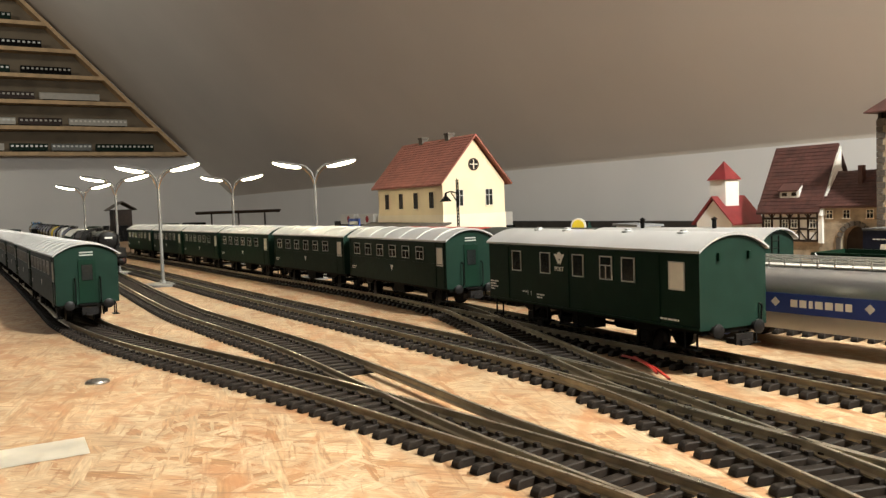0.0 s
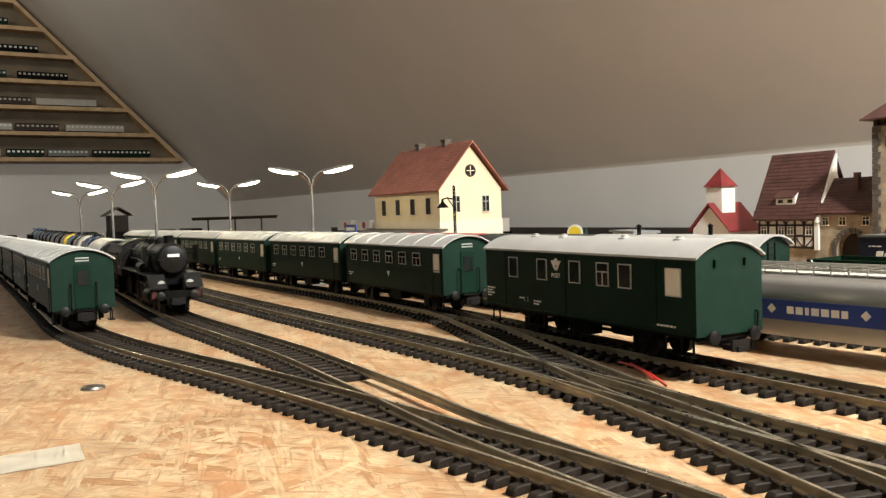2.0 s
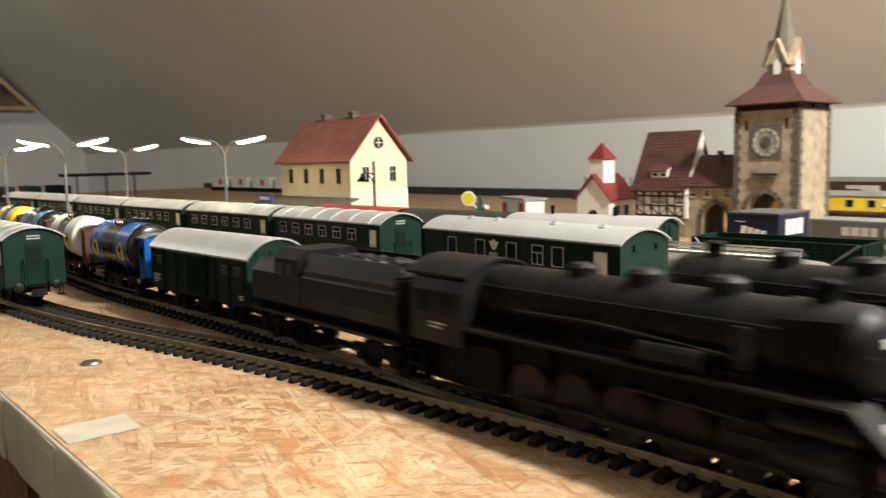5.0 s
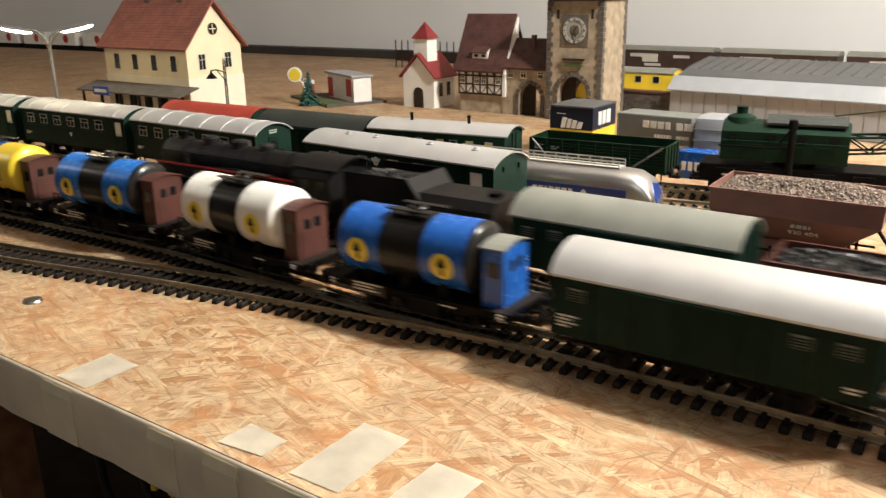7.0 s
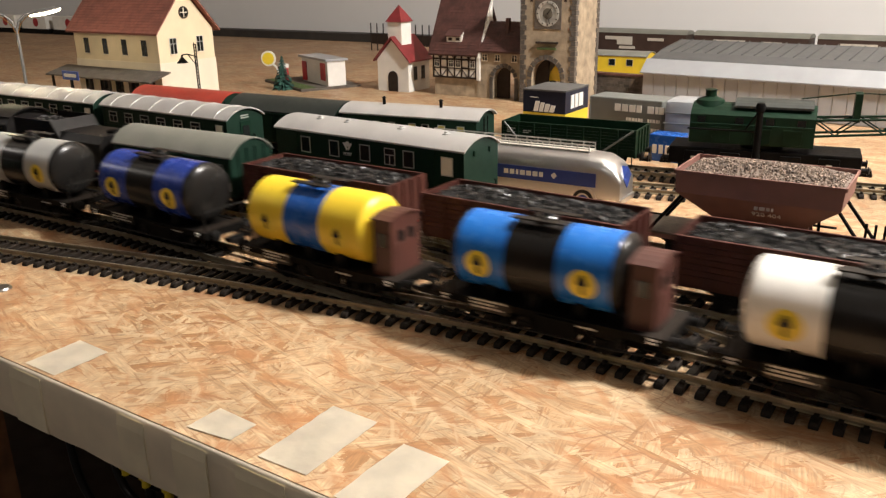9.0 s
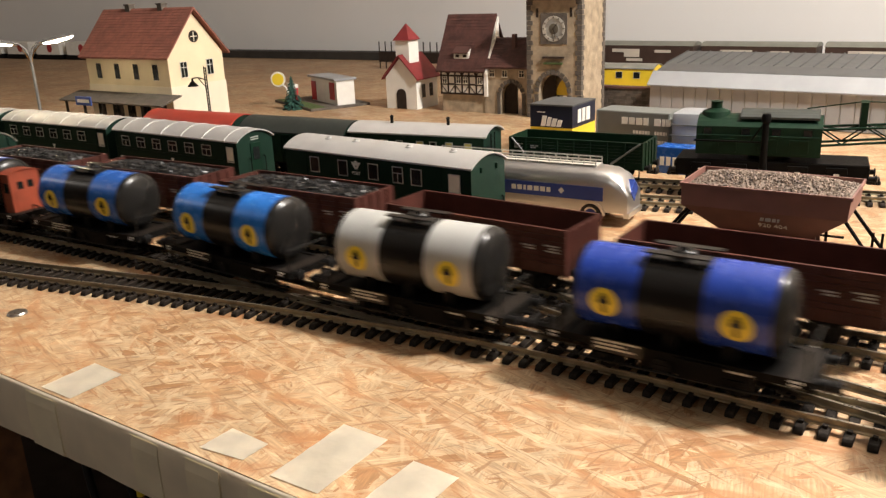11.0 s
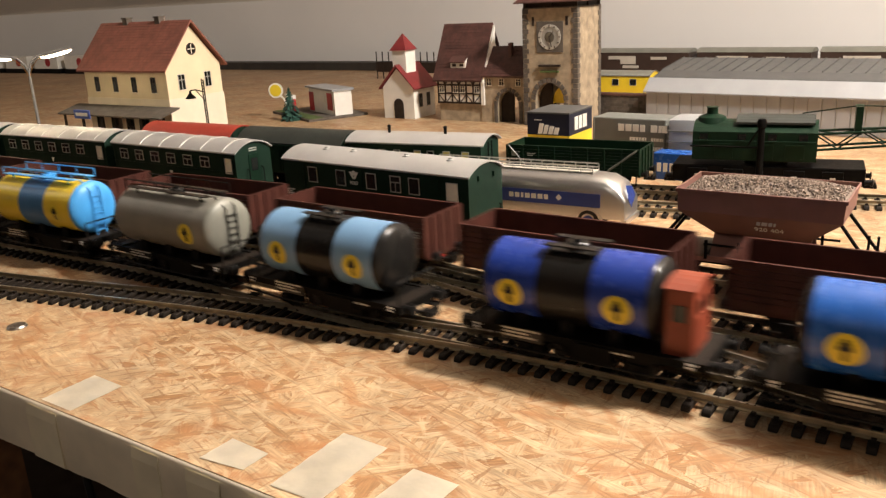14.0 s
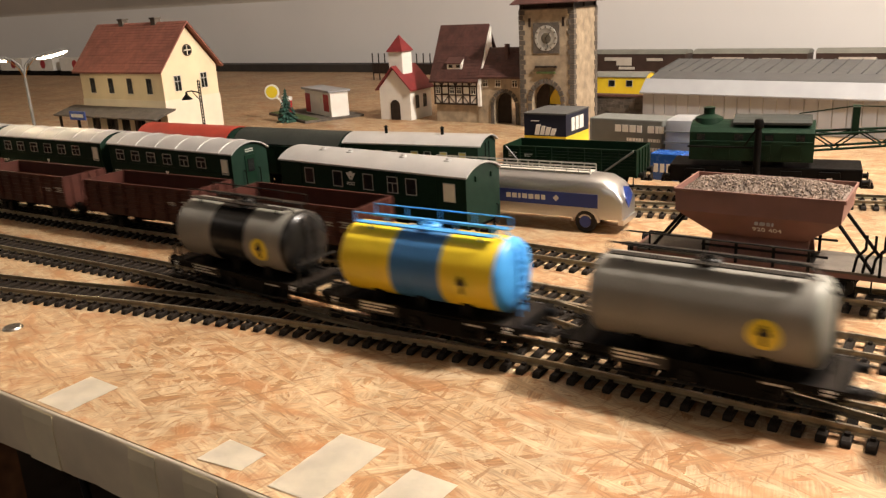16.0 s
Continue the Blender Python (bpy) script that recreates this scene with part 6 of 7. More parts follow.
def hopper():
    w = thing("hopper_wagon", "red-brown hopper wagon heaped with gravel", "railway wagon", m=LINE_P.car(LINE_P.of_x(0.1592), 0.06))
    T, Lt, Lb, Wt, Wb, Zb = 0.0445, 0.0350, 0.0200, 0.0185, 0.0090, 0.0230
    bm = B()
    sec = [(Lt, Wt, T), (Lt * 0.985, Wt + 0.0006, T - 0.0095), (Lb, Wb, Zb)]
    rows = [[bm.verts.new((sx * a, sy * b, z)) for sx, sy in ((-1, -1), (1, -1), (1, 1), (-1, 1))] for a, b, z in sec]
    for a, b in zip(rows, rows[1:]):
        for i in range(4):
            bm.faces.new((a[i], b[i], b[(i + 1) % 4], a[(i + 1) % 4]))
    bm.faces.new(rows[-1])
    part("hopper_body", bm, "hopper", w)
    bm = B()
    for s in (-1, 1):
        box(bm, -Lt - 0.0006, Lt + 0.0006, min(s * Wt, s * (Wt + 0.0008)), max(s * Wt, s * (Wt + 0.0008)), T - 0.001, T + 0.0006)
        box(bm, min(s * Lt, s * (Lt + 0.0008)), max(s * Lt, s * (Lt + 0.0008)), -Wt, Wt, T - 0.001, T + 0.0006)
    part("rim", bm, "hopper", w)
    bm = B()
    heap_sheet(bm, -Lt + 0.001, Lt - 0.001, -Wt + 0.001, Wt - 0.001, T - 0.001, 0.0042, 24, 10)
    lumps(bm, -Lt + 0.002, Lt - 0.002, -Wt + 0.002, Wt - 0.002, T - 0.001, 2600, 0.0010, 0.0045, 3)
    part("gravel_load", bm, "gravel", w, "pale brown gravel load")
    for x, e in ((-0.0315, -0.0475), (0.0315, 0.0475)):
        for s in (-1, 1):
            bm = B()
            cyl(bm, (x, s * 0.011, T - 0.010), (e, s * 0.0125, 0.0135), 0.0008, seg=6)
            part("end_strut", bm, "black", w)
    for x in (0.040, 0.0435, 0.047):
        bm = B()
        tube(bm, [(x, -0.013, 0.013), (x + 0.001, -0.013, 0.020), (x + 0.004, -0.013, 0.024), (x + 0.004, -0.013, 0.030)], 0.0006)
        part("lever", bm, "black", w)
    bm = B()
    tube(bm, [(0.050, -0.014, 0.0125), (0.050, -0.014, 0.024), (0.054, -0.014, 0.024), (0.054, -0.014, 0.0125)], 0.0006)
    tube(bm, [(-0.048, -0.014, 0.0125), (-0.048, -0.014, 0.022), (-0.040, -0.014, 0.022)], 0.0005)
    part("guard_rail", bm, "black", w)
    bm = B()
    y = -0.0140
    v0 = len(bm.verts)
    bars(bm, -0.004, 0.0, 0.008, 1, -0.0002, h=0.0016)
    a = math.atan2(Wt + 0.0006 - Wb, T - 0.0095 - Zb)
    bmesh.ops.rotate(bm, cent=(0, 0, 0), matrix=Matrix.Rotation(-a, 3, "X"), verts=bm.verts[:])
    bmesh.ops.translate(bm, vec=(0.004, -(Wb + (0.0322 - Zb) * math.tan(a)) - 0.0004, 0.0322), verts=bm.verts[:])
    part("small_print", bm, "frame", w)
    z = 0.0279
    writing("number", "920 404", 0.0038, "white", w, pose(0.0045, -(Wb + (z - Zb) * math.tan(a)) - 0.0004, z, 90 + math.degrees(a), 0, 0))
    # chutes, deck and side frames under the funnel
    for q in (-1, 1):
        bm = B()
        prism(bm, [(q * 0.003, 0.0255), (q * 0.0135, 0.0115), (q * 0.0135, 0.0105), (q * 0.002, 0.0235)], -0.021, 0.021)
        part("chute", bm, "hopper", w)
        for x in (-0.0225, -0.008, 0.008, 0.0225):
            boxpart("side_stanchion", (x - 0.0006, x + 0.0006, min(q * 0.0132, q * 0.0144), max(q * 0.0132, q * 0.0144), 0.0115, 0.0205), "black", w)
        bm = B()
        tube(bm, [(-0.0235, q * 0.0138, 0.0185), (0.0300, q * 0.0138, 0.0185)], 0.0006)
        part("operating_shaft", bm, "black", w)
    for x0, x1 in ((-0.054, -0.0235), (0.0235, 0.054)):
        boxpart("end_deck", (x0, x1, -0.0140, 0.0140, 0.0124, 0.0134), "quoin", w)
    running_gear(w, 0.055, 0.070, colour="hopper")


def tank_truck():
    w = thing("tank_truck", "streamlined silver tank truck with navy blue stripe", "truck", m=pose(-0.0085, 0.0845, 0, 0, 0, U + 3))
    H = 0.069
    bm = B()
    n = 12
    prof = []
    W, Z0, Z1 = 0.0142, 0.0085, 0.0335
    for i in range(n + 1):
        a = math.pi * i / n
        prof.append((math.copysign(abs(math.cos(a)) ** 0.7, math.cos(a)) * W, 0.024 + (Z1 - 0.024) * math.sin(a) ** 0.8))
    prof = [(W, Z0)] + prof + [(-W, Z0)]
    secs = [(-H, 1.0, 1.0), (H - 0.024, 1.0, 1.0), (H - 0.012, 0.98, 0.965), (H - 0.005, 0.93, 0.82), (H, 0.86, 0.5)]
    rings = []
    for x, k, q in secs:
        rings.append([bm.verts.new((x, y * k, Z0 + (z - Z0) * q)) for y, z in prof])
    for a, b in zip(rings, rings[1:]):
        for i in range(len(a)):
            bm.faces.new((a[i], a[(i + 1) % len(a)], b[(i + 1) % len(a)], b[i]))
    bm.faces.new(rings[0])
    bm.faces.new(rings[-1])
    bmesh.ops.recalc_face_normals(bm, faces=bm.faces[:])
    part("body", bm, "aluminium", w, smooth=True)
    for s in (-1, 1):
        y = s * W
        bm = B()
        box(bm, -H + 0.004, H - 0.014, min(y, y + s * 0.0003), max(y, y + s * 0.0003), 0.0152, 0.0234)
        st = part("side_stripe", bm, "stripeblue", w)
        # the maker's words drawn as plain bars and a diamond
        bm = B()
        yy = y + s * 0.0003
        for x0, x1 in ((-0.004, -0.0010), (0.0, 0.003), (0.0041, 0.0057), (0.0068, 0.0100), (0.0110, 0.0142), (0.0152, 0.0184), (0.0194, 0.022)):
            box(bm, x0, x1, min(yy, yy + s * 0.0002), max(yy, yy + s * 0.0002), 0.0180, 0.0210)
        for cx in (-0.011, 0.029):
            prism(bm, [(cx - 0.002, 0.0197), (cx, 0.0217), (cx + 0.002, 0.0197), (cx, 0.0177)], min(yy, yy + s * 0.0002), max(yy, yy + s * 0.0002), axis="y")
        part("stripe_lettering", bm, "white", st)
        for x in (-0.036, 0.0475):
            bm = B()
            lathe(bm, [(0.0, s * 0.0100), (0.0062, s * 0.0100), (0.0066, s * 0.011), (0.0066, s * 0.0142), (0.0060, s * 0.0146), (0.0040, s * 0.0140), (0.0, s * 0.0140)], (x, 0, 0.0066), "y", 22)
            wh = part("wheel", bm, "cable", w, smooth=True)
            bm = B()
            lathe(bm, [(0.0, s * 0.0143), (0.0036, s * 0.0143), (0.0034, s * 0.0148), (0.0, s * 0.015)], (x, 0, 0.0066), "y", 18)
            part("hub", bm, "stripeblue", wh, smooth=True)
            bm = B()
            pts = [(x + 0.0086 * math.cos(math.pi * i / 12), 0.0066 + 0.0086 * math.sin(math.pi * i / 12)) for i in range(13)]
            pts2 = [(x + 0.0074 * math.cos(math.pi * i / 12), 0.0066 + 0.0074 * math.sin(math.pi * i / 12)) for i in range(13)]
            prism(bm, pts + list(reversed(pts2)), min(y * 0.9, y + s * 0.0006), max(y * 0.9, y + s * 0.0006), axis="y")
            part("wheel_arch", bm, "aluminium", w)
    bm = B()
    for s in (-1, 1):
        y = s * 0.0052
        for z in (0.0355, 0.0375):
            tube(bm, [(-H + 0.004, y, z), (H - 0.022, y, z)], 0.0004)
        for i in range(16):
            x = -H + 0.004 + i * (2 * H - 0.026) / 15
            tube(bm, [(x, y, 0.033), (x, y, 0.0375)], 0.00035)
    part("roof_railing", bm, "aluminium", w)
    bm = B()
    box(bm, -H + 0.004, H - 0.022, -0.0048, 0.0048, 0.0336, 0.0342)
    part("roof_walkway", bm, "lightgrey", w)
    bm = B()
    box(bm, H - 0.002, H + 0.0012, -0.0125, 0.0125, 0.0055, 0.0085)
    part("bumper", bm, "aluminium", w)
    bm = B()
    prism(bm, [(-0.0065, 0.020), (0.0, 0.0265), (0.0065, 0.020), (0.0, 0.0135)], H - 0.004, H + 0.0004)
    part("end_diamond", bm, "stripeblue", w)


def crane():
    w = thing("crane_wagon", "green railway steam crane with lattice jib and black chimney", "crane", m=LINE_G.car(LINE_G.of_x(0.1), 0.05))
    bm = B()
    box(bm, -0.056, 0.058, -0.0155, 0.0155, 0.0095, 0.0205, bevel=0.0008)
    part("deck", bm, "black", w)
    for x in (-0.045, -0.028, -0.010, 0.010, 0.028, 0.045):
        wheelset(w, x, 0.0052)
    for s in (-1, 1):
        for x in (-0.045, -0.028, -0.010, 0.010, 0.028, 0.045):
            bm = B()
            axle_guard(bm, x, s * 0.0118, 0.005)
            part("axle_guard", bm, "black", w)
    bm = B()
    cyl(bm, (0, 0, 0.0155), (0, 0, 0.0242), 0.013, seg=24)
    part("turntable", bm, "black", w)
    bm = B()
    W = 0.0155
    prism(bm, [(-W, 0.024), (W, 0.024)] + arc(W, 0.042, 0.006, 8), -0.044, 0.030)
    part("house", bm, "green3", w)
    bm = B()
    prism(bm, [(y, z + 0.0014) for y, z in arc(W * 0.8, 0.0465, 0.0035, 8)] + list(reversed(arc(W * 0.8, 0.0465, 0.0035, 8))), -0.018, 0.028)
    part("roof", bm, "blackroof", w)
    for x in (-0.030, -0.006, 0.012):
        boxpart("hatch", (x, x + 0.011, -W - 0.0006, -W, 0.0255, 0.0345), "green3", w, bevel=0.0002)
    bm = B()
    tube(bm, [(-0.043, -W - 0.0012, 0.0365), (0.029, -W - 0.0012, 0.0365)], 0.0004)
    part("hand_rail", bm, "green3", w)
    for x in (-0.040, -0.018, 0.018, 0.040):
        boxpart("deck_box", (x - 0.006, x + 0.006, -0.0172, -0.0156, 0.0115, 0.0185), "black", w, bevel=0.0004)
        boxpart("deck_mark", (x - 0.0016, x + 0.0016, -0.0174, -0.0172, 0.0138, 0.0150), "frame", w)
    bm = B()
    lathe(bm, [(0.0105, 0.044), (0.0085, 0.0495), (0.0035, 0.0515), (0.0035, 0.0555), (0.0042, 0.0558), (0.0, 0.056)], (-0.034, 0, 0), "z", 20)
    part("boiler_top", bm, "green3", w, smooth=True)
    for x in (-0.037, -0.014, 0.004, 0.022):
        window(w, x, 0.0385, 0.005, 0.005, -W, rim=False)
    bm = B()
    bars(bm, 0.012, 0.0315, 0.005, 2, -W)
    part("small_print", bm, "frame", w)
    bm = B()
    lathe(bm, [(0.0026, 0.014), (0.0022, 0.022), (0.0020, 0.046), (0.0028, 0.047), (0.0028, 0.0505), (0.0021, 0.052), (0.0, 0.0515)], (-0.002, -0.024, 0), "z", 18)
    part("chimney", bm, "black", w, smooth=True)
    bm = B()
    tube(bm, [(-0.045, -0.017, 0.033), (-0.004, -0.0235, 0.034)], 0.0006)
    tube(bm, [(-0.01, -0.017, 0.034), (-0.002, -0.024, 0.048)], 0.0006)
    part("stay", bm, "black", w)
    # lattice jib: chords and braces
    bm = B()
    a, b = Vector((0.028, 0, 0.030)), Vector((0.20, 0, 0.046))
    cs = []
    for s in (-1, 1):
        for h in (0.0, 0.010):
            p, q = a + Vector((0, s * 0.007, h)), b + Vector((0, s * 0.004, h * 0.5))
            cyl(bm, p, q, 0.0008, seg=6)
            cs.append((p, q))
    n = 13
    for (p, q), (r, t) in ((cs[0], cs[1]), (cs[2], cs[3]), (cs[1], cs[3])):
        for i in range(n):
            k, l = i / n, (i + 1) / n
            u, v = (p.lerp(q, k), r.lerp(t, l)) if i % 2 else (r.lerp(t, k), p.lerp(q, l))
            cyl(bm, u, v, 0.0005, seg=5)
    part("jib", bm, "green3", w)
    bm = B()
    box(bm, 0.050, 0.054, -0.006, 0.006, 0.040, 0.057)
    tube(bm, [(0.02, 0, 0.052), (0.052, 0, 0.057), (0.2, 0, 0.052)], 0.0004)
    part("jib_mast", bm, "green3", w)
    buffers(w, -0.056)
    buffers(w, 0.058)
    t = thing("match_wagon", "low black flat wagon under the crane jib", "railway wagon", m=LINE_G.car(LINE_G.of_x(0.228), 0.05))
    boxpart("deck", (-0.05, 0.05, -0.015, 0.015, 0.0125, 0.0155), "black", t)
    for q in (-1, 1):
        boxpart("side_board", (-0.05, 0.05, min(q * 0.0143, q * 0.0150), max(q * 0.0143, q * 0.0150), 0.0155, 0.0225), "green3", t)
    boxpart("jib_rest", (-0.044, -0.030, -0.012, 0.012, 0.0155, 0.021), "black", t)
    running_gear(t, 0.049, 0.062)


def yard():
    """Containers, boxes and far vehicles round the gate."""
    c = thing("grey_container", "grey-green removal container with white lettering", "container", m=pose(-0.0155, 0.258, 0, 0, 0, 3))
    boxpart("body", (-0.045, 0.0175, -0.0, 0.028, 0.002, 0.0385), "greypanel", c, bevel=0.001)
    bm = B()
    for x in (-0.044, 0.0165):
        box(bm, x - 0.0005, x + 0.0005, -0.0006, 0.0, 0.003, 0.038)
    part("panel_strip", bm, "greypanel", c)
    bm = B()
    x = -0.022
    for k in (0.0062, 0.0062, 0.0062, 0.005, 0.0, 0.0064, 0.003, 0.005):
        if k:
            box(bm, x, x + k * 0.80, -0.0009, -0.0004, 0.0285, 0.0340)
        x += k if k else 0.004
    bars(bm, -0.012, 0.0240, 0.014, 1, -0.0006, h=0.0026)
    bars(bm, 0.006, 0.0240, 0.010, 1, -0.0006, h=0.0026)
    bars(bm, 0.005, 0.0170, 0.011, 1, -0.0006, h=0.0028)
    part("lettering", bm, "white", c)
    g = thing("grey_van", "light grey round-cornered panel van body", "van", m=pose(0.0215, 0.2500, 0, 0, 0, 10))
    bm = B()
    box(bm, -0.013, 0.013, 0.0, 0.032, 0.008, 0.0415, bevel=0.004)
    part("body", bm, "hall", g, smooth=True)
    bm = B()
    for z in (0.016, 0.024, 0.032):
        box(bm, -0.0134, 0.0134, -0.0005, 0.03, z, z + 0.0007)
    part("body_rib", bm, "greypanel", g)
    bm = B()
    for x in (-0.008, 0.008):
        cyl(bm, (x, 0.001, 0.004), (x, 0.006, 0.004), 0.004, seg=16)
    part("wheel", bm, "cable", g)
    b = thing("blue_box", "bright blue crate with white marks", "crate", m=pose(0.021, 0.226, 0, 0, 0, 5))
    boxpart("body", (-0.012, 0.012, 0, 0.016, 0.0, 0.020), "blue", b, bevel=0.0008)
    bm = B()
    for i in range(4):
        box(bm, -0.009 + i * 0.0048, -0.0058 + i * 0.0048, -0.0004, 0.0, 0.006, 0.0125)
    part("marking", bm, "white", b)
    a = thing("swap_body", "navy and yellow swap body container with white marks", "container", m=pose(-0.0985, 0.247, 0.0055, 0, 0, U))
    boxpart("body", (-0.0195, 0.0195, 0.0, 0.046, 0.002, 0.0165), "badge", a)
    boxpart("upper_body", (-0.0195, 0.0195, 0.0, 0.046, 0.0165, 0.0345), "navy", a)
    boxpart("chassis", (-0.018, 0.018, 0.002, 0.044, -0.0055, 0.002), "black", a)
    boxpart("lid", (-0.0199, 0.0199, -0.0004, 0.0464, 0.0345, 0.0358), "hallroof", a)
    bm = B()
    for i, (x0, x1) in enumerate(((-0.0095, -0.0055), (-0.0045, -0.0010), (0.0, 0.0040), (0.0050, 0.0090))):
        prism(bm, [(x0, 0.0175), (x1, 0.0175), (x1 + 0.0018, 0.0262 - 0.001 * i), (x0 + 0.0018, 0.0262 - 0.001 * i)], -0.0006, 0.0, axis="y")
    bars(bm, -0.013, 0.0295, 0.008, 1, -0.0001)
    for y0, y1 in ((0.010, 0.016), (0.018, 0.024), (0.026, 0.034)):
        box(bm, 0.0195, 0.0201, y0, y1, 0.020, 0.031)
    part("marking", bm, "white", a)
    # stone wall with a small opening
    w = thing("stone_wall", "low dark rubble stone wall with coping", "wall", m=pose(-0.158, 0.478, 0, 0, 0, U - 4))
    boxpart("core", (-0.058, 0.080, 0.0006, 0.008, 0, 0.025), "quoin", w)
    boxpart("coping", (-0.06, 0.082, -0.001, 0.0096, 0.025, 0.0272), "tilebrown", w)
    bm = B()
    rnd = random.Random(4)
    z = 0.0
    while z < 0.0245:
        h = rnd.uniform(0.0026, 0.004)
        x = -0.058
        while x < 0.080:
            l = rnd.uniform(0.004, 0.008)
            box(bm, x + 0.0002, min(x + l, 0.080) - 0.0002, rnd.uniform(-0.0004, 0.0002), 0.001, z + 0.0002, min(z + h, 0.025) - 0.0002)
            x += l
        z += h
    tagged(part("rubble", bm, "quoin", w), kind="stuff")
    boxpart("opening", (-0.03, -0.0225, -0.0008, 0.0, 0.013, 0.019), "timber", w)
    # yellow roof in the gateway and the yellow wagon behind
    y = thing("yellow_awning", "yellow half-round awning seen in the gateway", "awning", m=pose(-0.1965, 0.418, 0, 0, 0, U))
    bm = B()
    prism(bm, [(-0.009 + 0.018 * i / 14, 0.026 + 0.013 * math.sin(math.pi * i / 14)) for i in range(15)] + [(0.009, 0.023), (-0.009, 0.023)], 0, 0.03, axis="y")
    part("hood", bm, "yellow", y, smooth=True)
    bm = B()
    for x in (-0.007, 0.007):
        box(bm, x - 0.0008, x + 0.0008, 0.002, 0.004, 0, 0.026)
    part("post", bm, "timber", y)
    v = thing("yellow_wagon", "yellow track maintenance wagon with grey roof", "railway wagon", m=pose(-0.232, 0.575, RAIL, 0, 0, U))
    body_shell(v, 0.062, 0.0155, 0.0115, 0.031, 0.0045, "yellow", "yellow")
    roof(v, 0.062, 0.0155, 0.031, 0.0045, "greyroof")
    for x in (-0.03, -0.005, 0.02, 0.042):
        window(v, x, 0.024, 0.0075, 0.007, -0.0155)
    running_gear(v, 0.06, 0.075)
    # grey hall with sheet cladding
    h = thing("grey_hall", "long light grey sheet-clad hall with ribbed grey roof", "building", m=pose(0.0, 0.452, 0, 0, 0, U - 6))
    boxpart("wall", (-0.112, 0.62, 0.0, 0.15, 0.0, 0.035), "lightgrey", h)
    for i in range(60):
        x = -0.112 + i * 0.01225
        boxpart("wall_panel", (x + 0.0004, x + 0.0118, -0.0012, -0.0001, 0.001, 0.0345), "hall", h)
    bm = B()
    prism(bm, [(-0.0045, 0.0335), (-0.0045, 0.0350), (0.010, 0.0475), (0.0105, 0.0465)], -0.114, 0.62)
    part("eave_sheet", bm, "hall", h)
    bm = B()
    prism(bm, [(0.010, 0.035), (0.15, 0.035), (0.085, 0.061), (0.030, 0.053), (0.010, 0.0478)], -0.110, 0.62)
    r = part("roof", bm, "hallroof", h)
    bm = B()
    for i in range(60):
        x = -0.110 + i * 0.0122
        prism(bm, [(0.030, 0.0532), (0.085, 0.0612), (0.085, 0.0620), (0.030, 0.0540)], x, x + 0.0008)
    tagged(part("roof_ribs", bm, "hallroof", r), kind="stuff")
    # long grey and brown transporters on the rear track
    for i in range(4):
        t = thing("car_transporter", "long dark brown two-deck car transporter with grey roof", "railway wagon", "rear transporters", m=pose(-0.32 + i * 0.1675, 0.845 + i * 0.012, 0.0, 0, 0, 2))
        boxpart("body", (-0.079, 0.079, -0.016, 0.016, 0.008, 0.041), "carbrown", t)
        bm = B()
        a = arc(0.0166, 0.041, 0.006, 8)
        prism(bm, a, -0.080, 0.080)
        part("roof", bm, "greyroof", t, smooth=True)
        for x0, x1, z0, z1 in ((-0.03, -0.005, 0.024, 0.036), (-0.05, -0.03, 0.031, 0.036), (0.02, 0.045, 0.031, 0.035), (-0.026, 0.0, 0.018, 0.022)):
            boxpart("side_panel", (x0, x1, -0.0172, -0.0158, z0, z1), "lightgrey", t)
        for x in (-0.06, -0.048, 0.048, 0.06):
            bm = B()
            cyl(bm, (x, -0.009, 0.005), (x, 0.009, 0.005), 0.005, seg=14)
            part("wheelset", bm, "black", t)
    # fence behind the chapel
    f = thing("picket_fence", "dark wooden model fence behind the chapel", "fence", m=pose(-0.72, 0.75, 0, 0, 0, 0))
    for i in range(12):
        boxpart("post", (-0.085 + i * 0.0155, -0.0835 + i * 0.0155, 0, 0.0015, 0, 0.048), "timber", f)
    boxpart("rail", (-0.086, 0.088, 0.0004, 0.0014, 0.012, 0.03), "timber", f)
    # far left: signal cabin, platform roof, stored wagons
    s = thing("signal_cabin", "small dark signal cabin with pitched roof", "building", m=pose(-2.0, -0.105, 0, 0, 0, U))
    boxpart("body", (-0.03, 0.03, -0.022, 0.022, 0, 0.08), "timber", s)
    bm = B()
    prism(bm, [(-0.034, 0.078), (0.0, 0.098), (0.034, 0.078), (0.034, 0.080), (0.0, 0.101), (-0.034, 0.080)], -0.04, 0.04)
    part("roof", bm, "quoin", s)
    p = thing("platform_roof", "long low dark platform roof on posts", "canopy", m=pose(-2.0, 0.19, 0, 0, 0, U + 80))
    bm = B()
    prism(bm, [(-0.03, 0.066), (0.0, 0.060), (0.03, 0.066), (0.03, 0.068), (0.0, 0.0625), (-0.03, 0.068)], -0.11, 0.11)
    part("roof", bm, "timber", p)
    for x in (-0.07, 0.0, 0.07):
        boxpart("post", (x - 0.002, x + 0.002, -0.002, 0.002, 0, 0.061), "timber", p)
    rnd = random.Random(8)
    for i in range(9):
        k = thing("stored_wagon", "dark stored wagon far along the board", "railway wagon", "stored wagons", m=pose(-2.05 + 0.015 * (i % 3), -0.42 + i * 0.062, 0, 0, 0, U + rnd.uniform(-4, 4)))
        boxpart("body", (-0.06, 0.06, -0.016, 0.016, 0.010, 0.040), ("carbrown", "green", "black")[i % 3], k, bevel=0.003)
        boxpart("underframe", (-0.055, 0.055, -0.012, 0.012, 0.0, 0.010), "black", k)
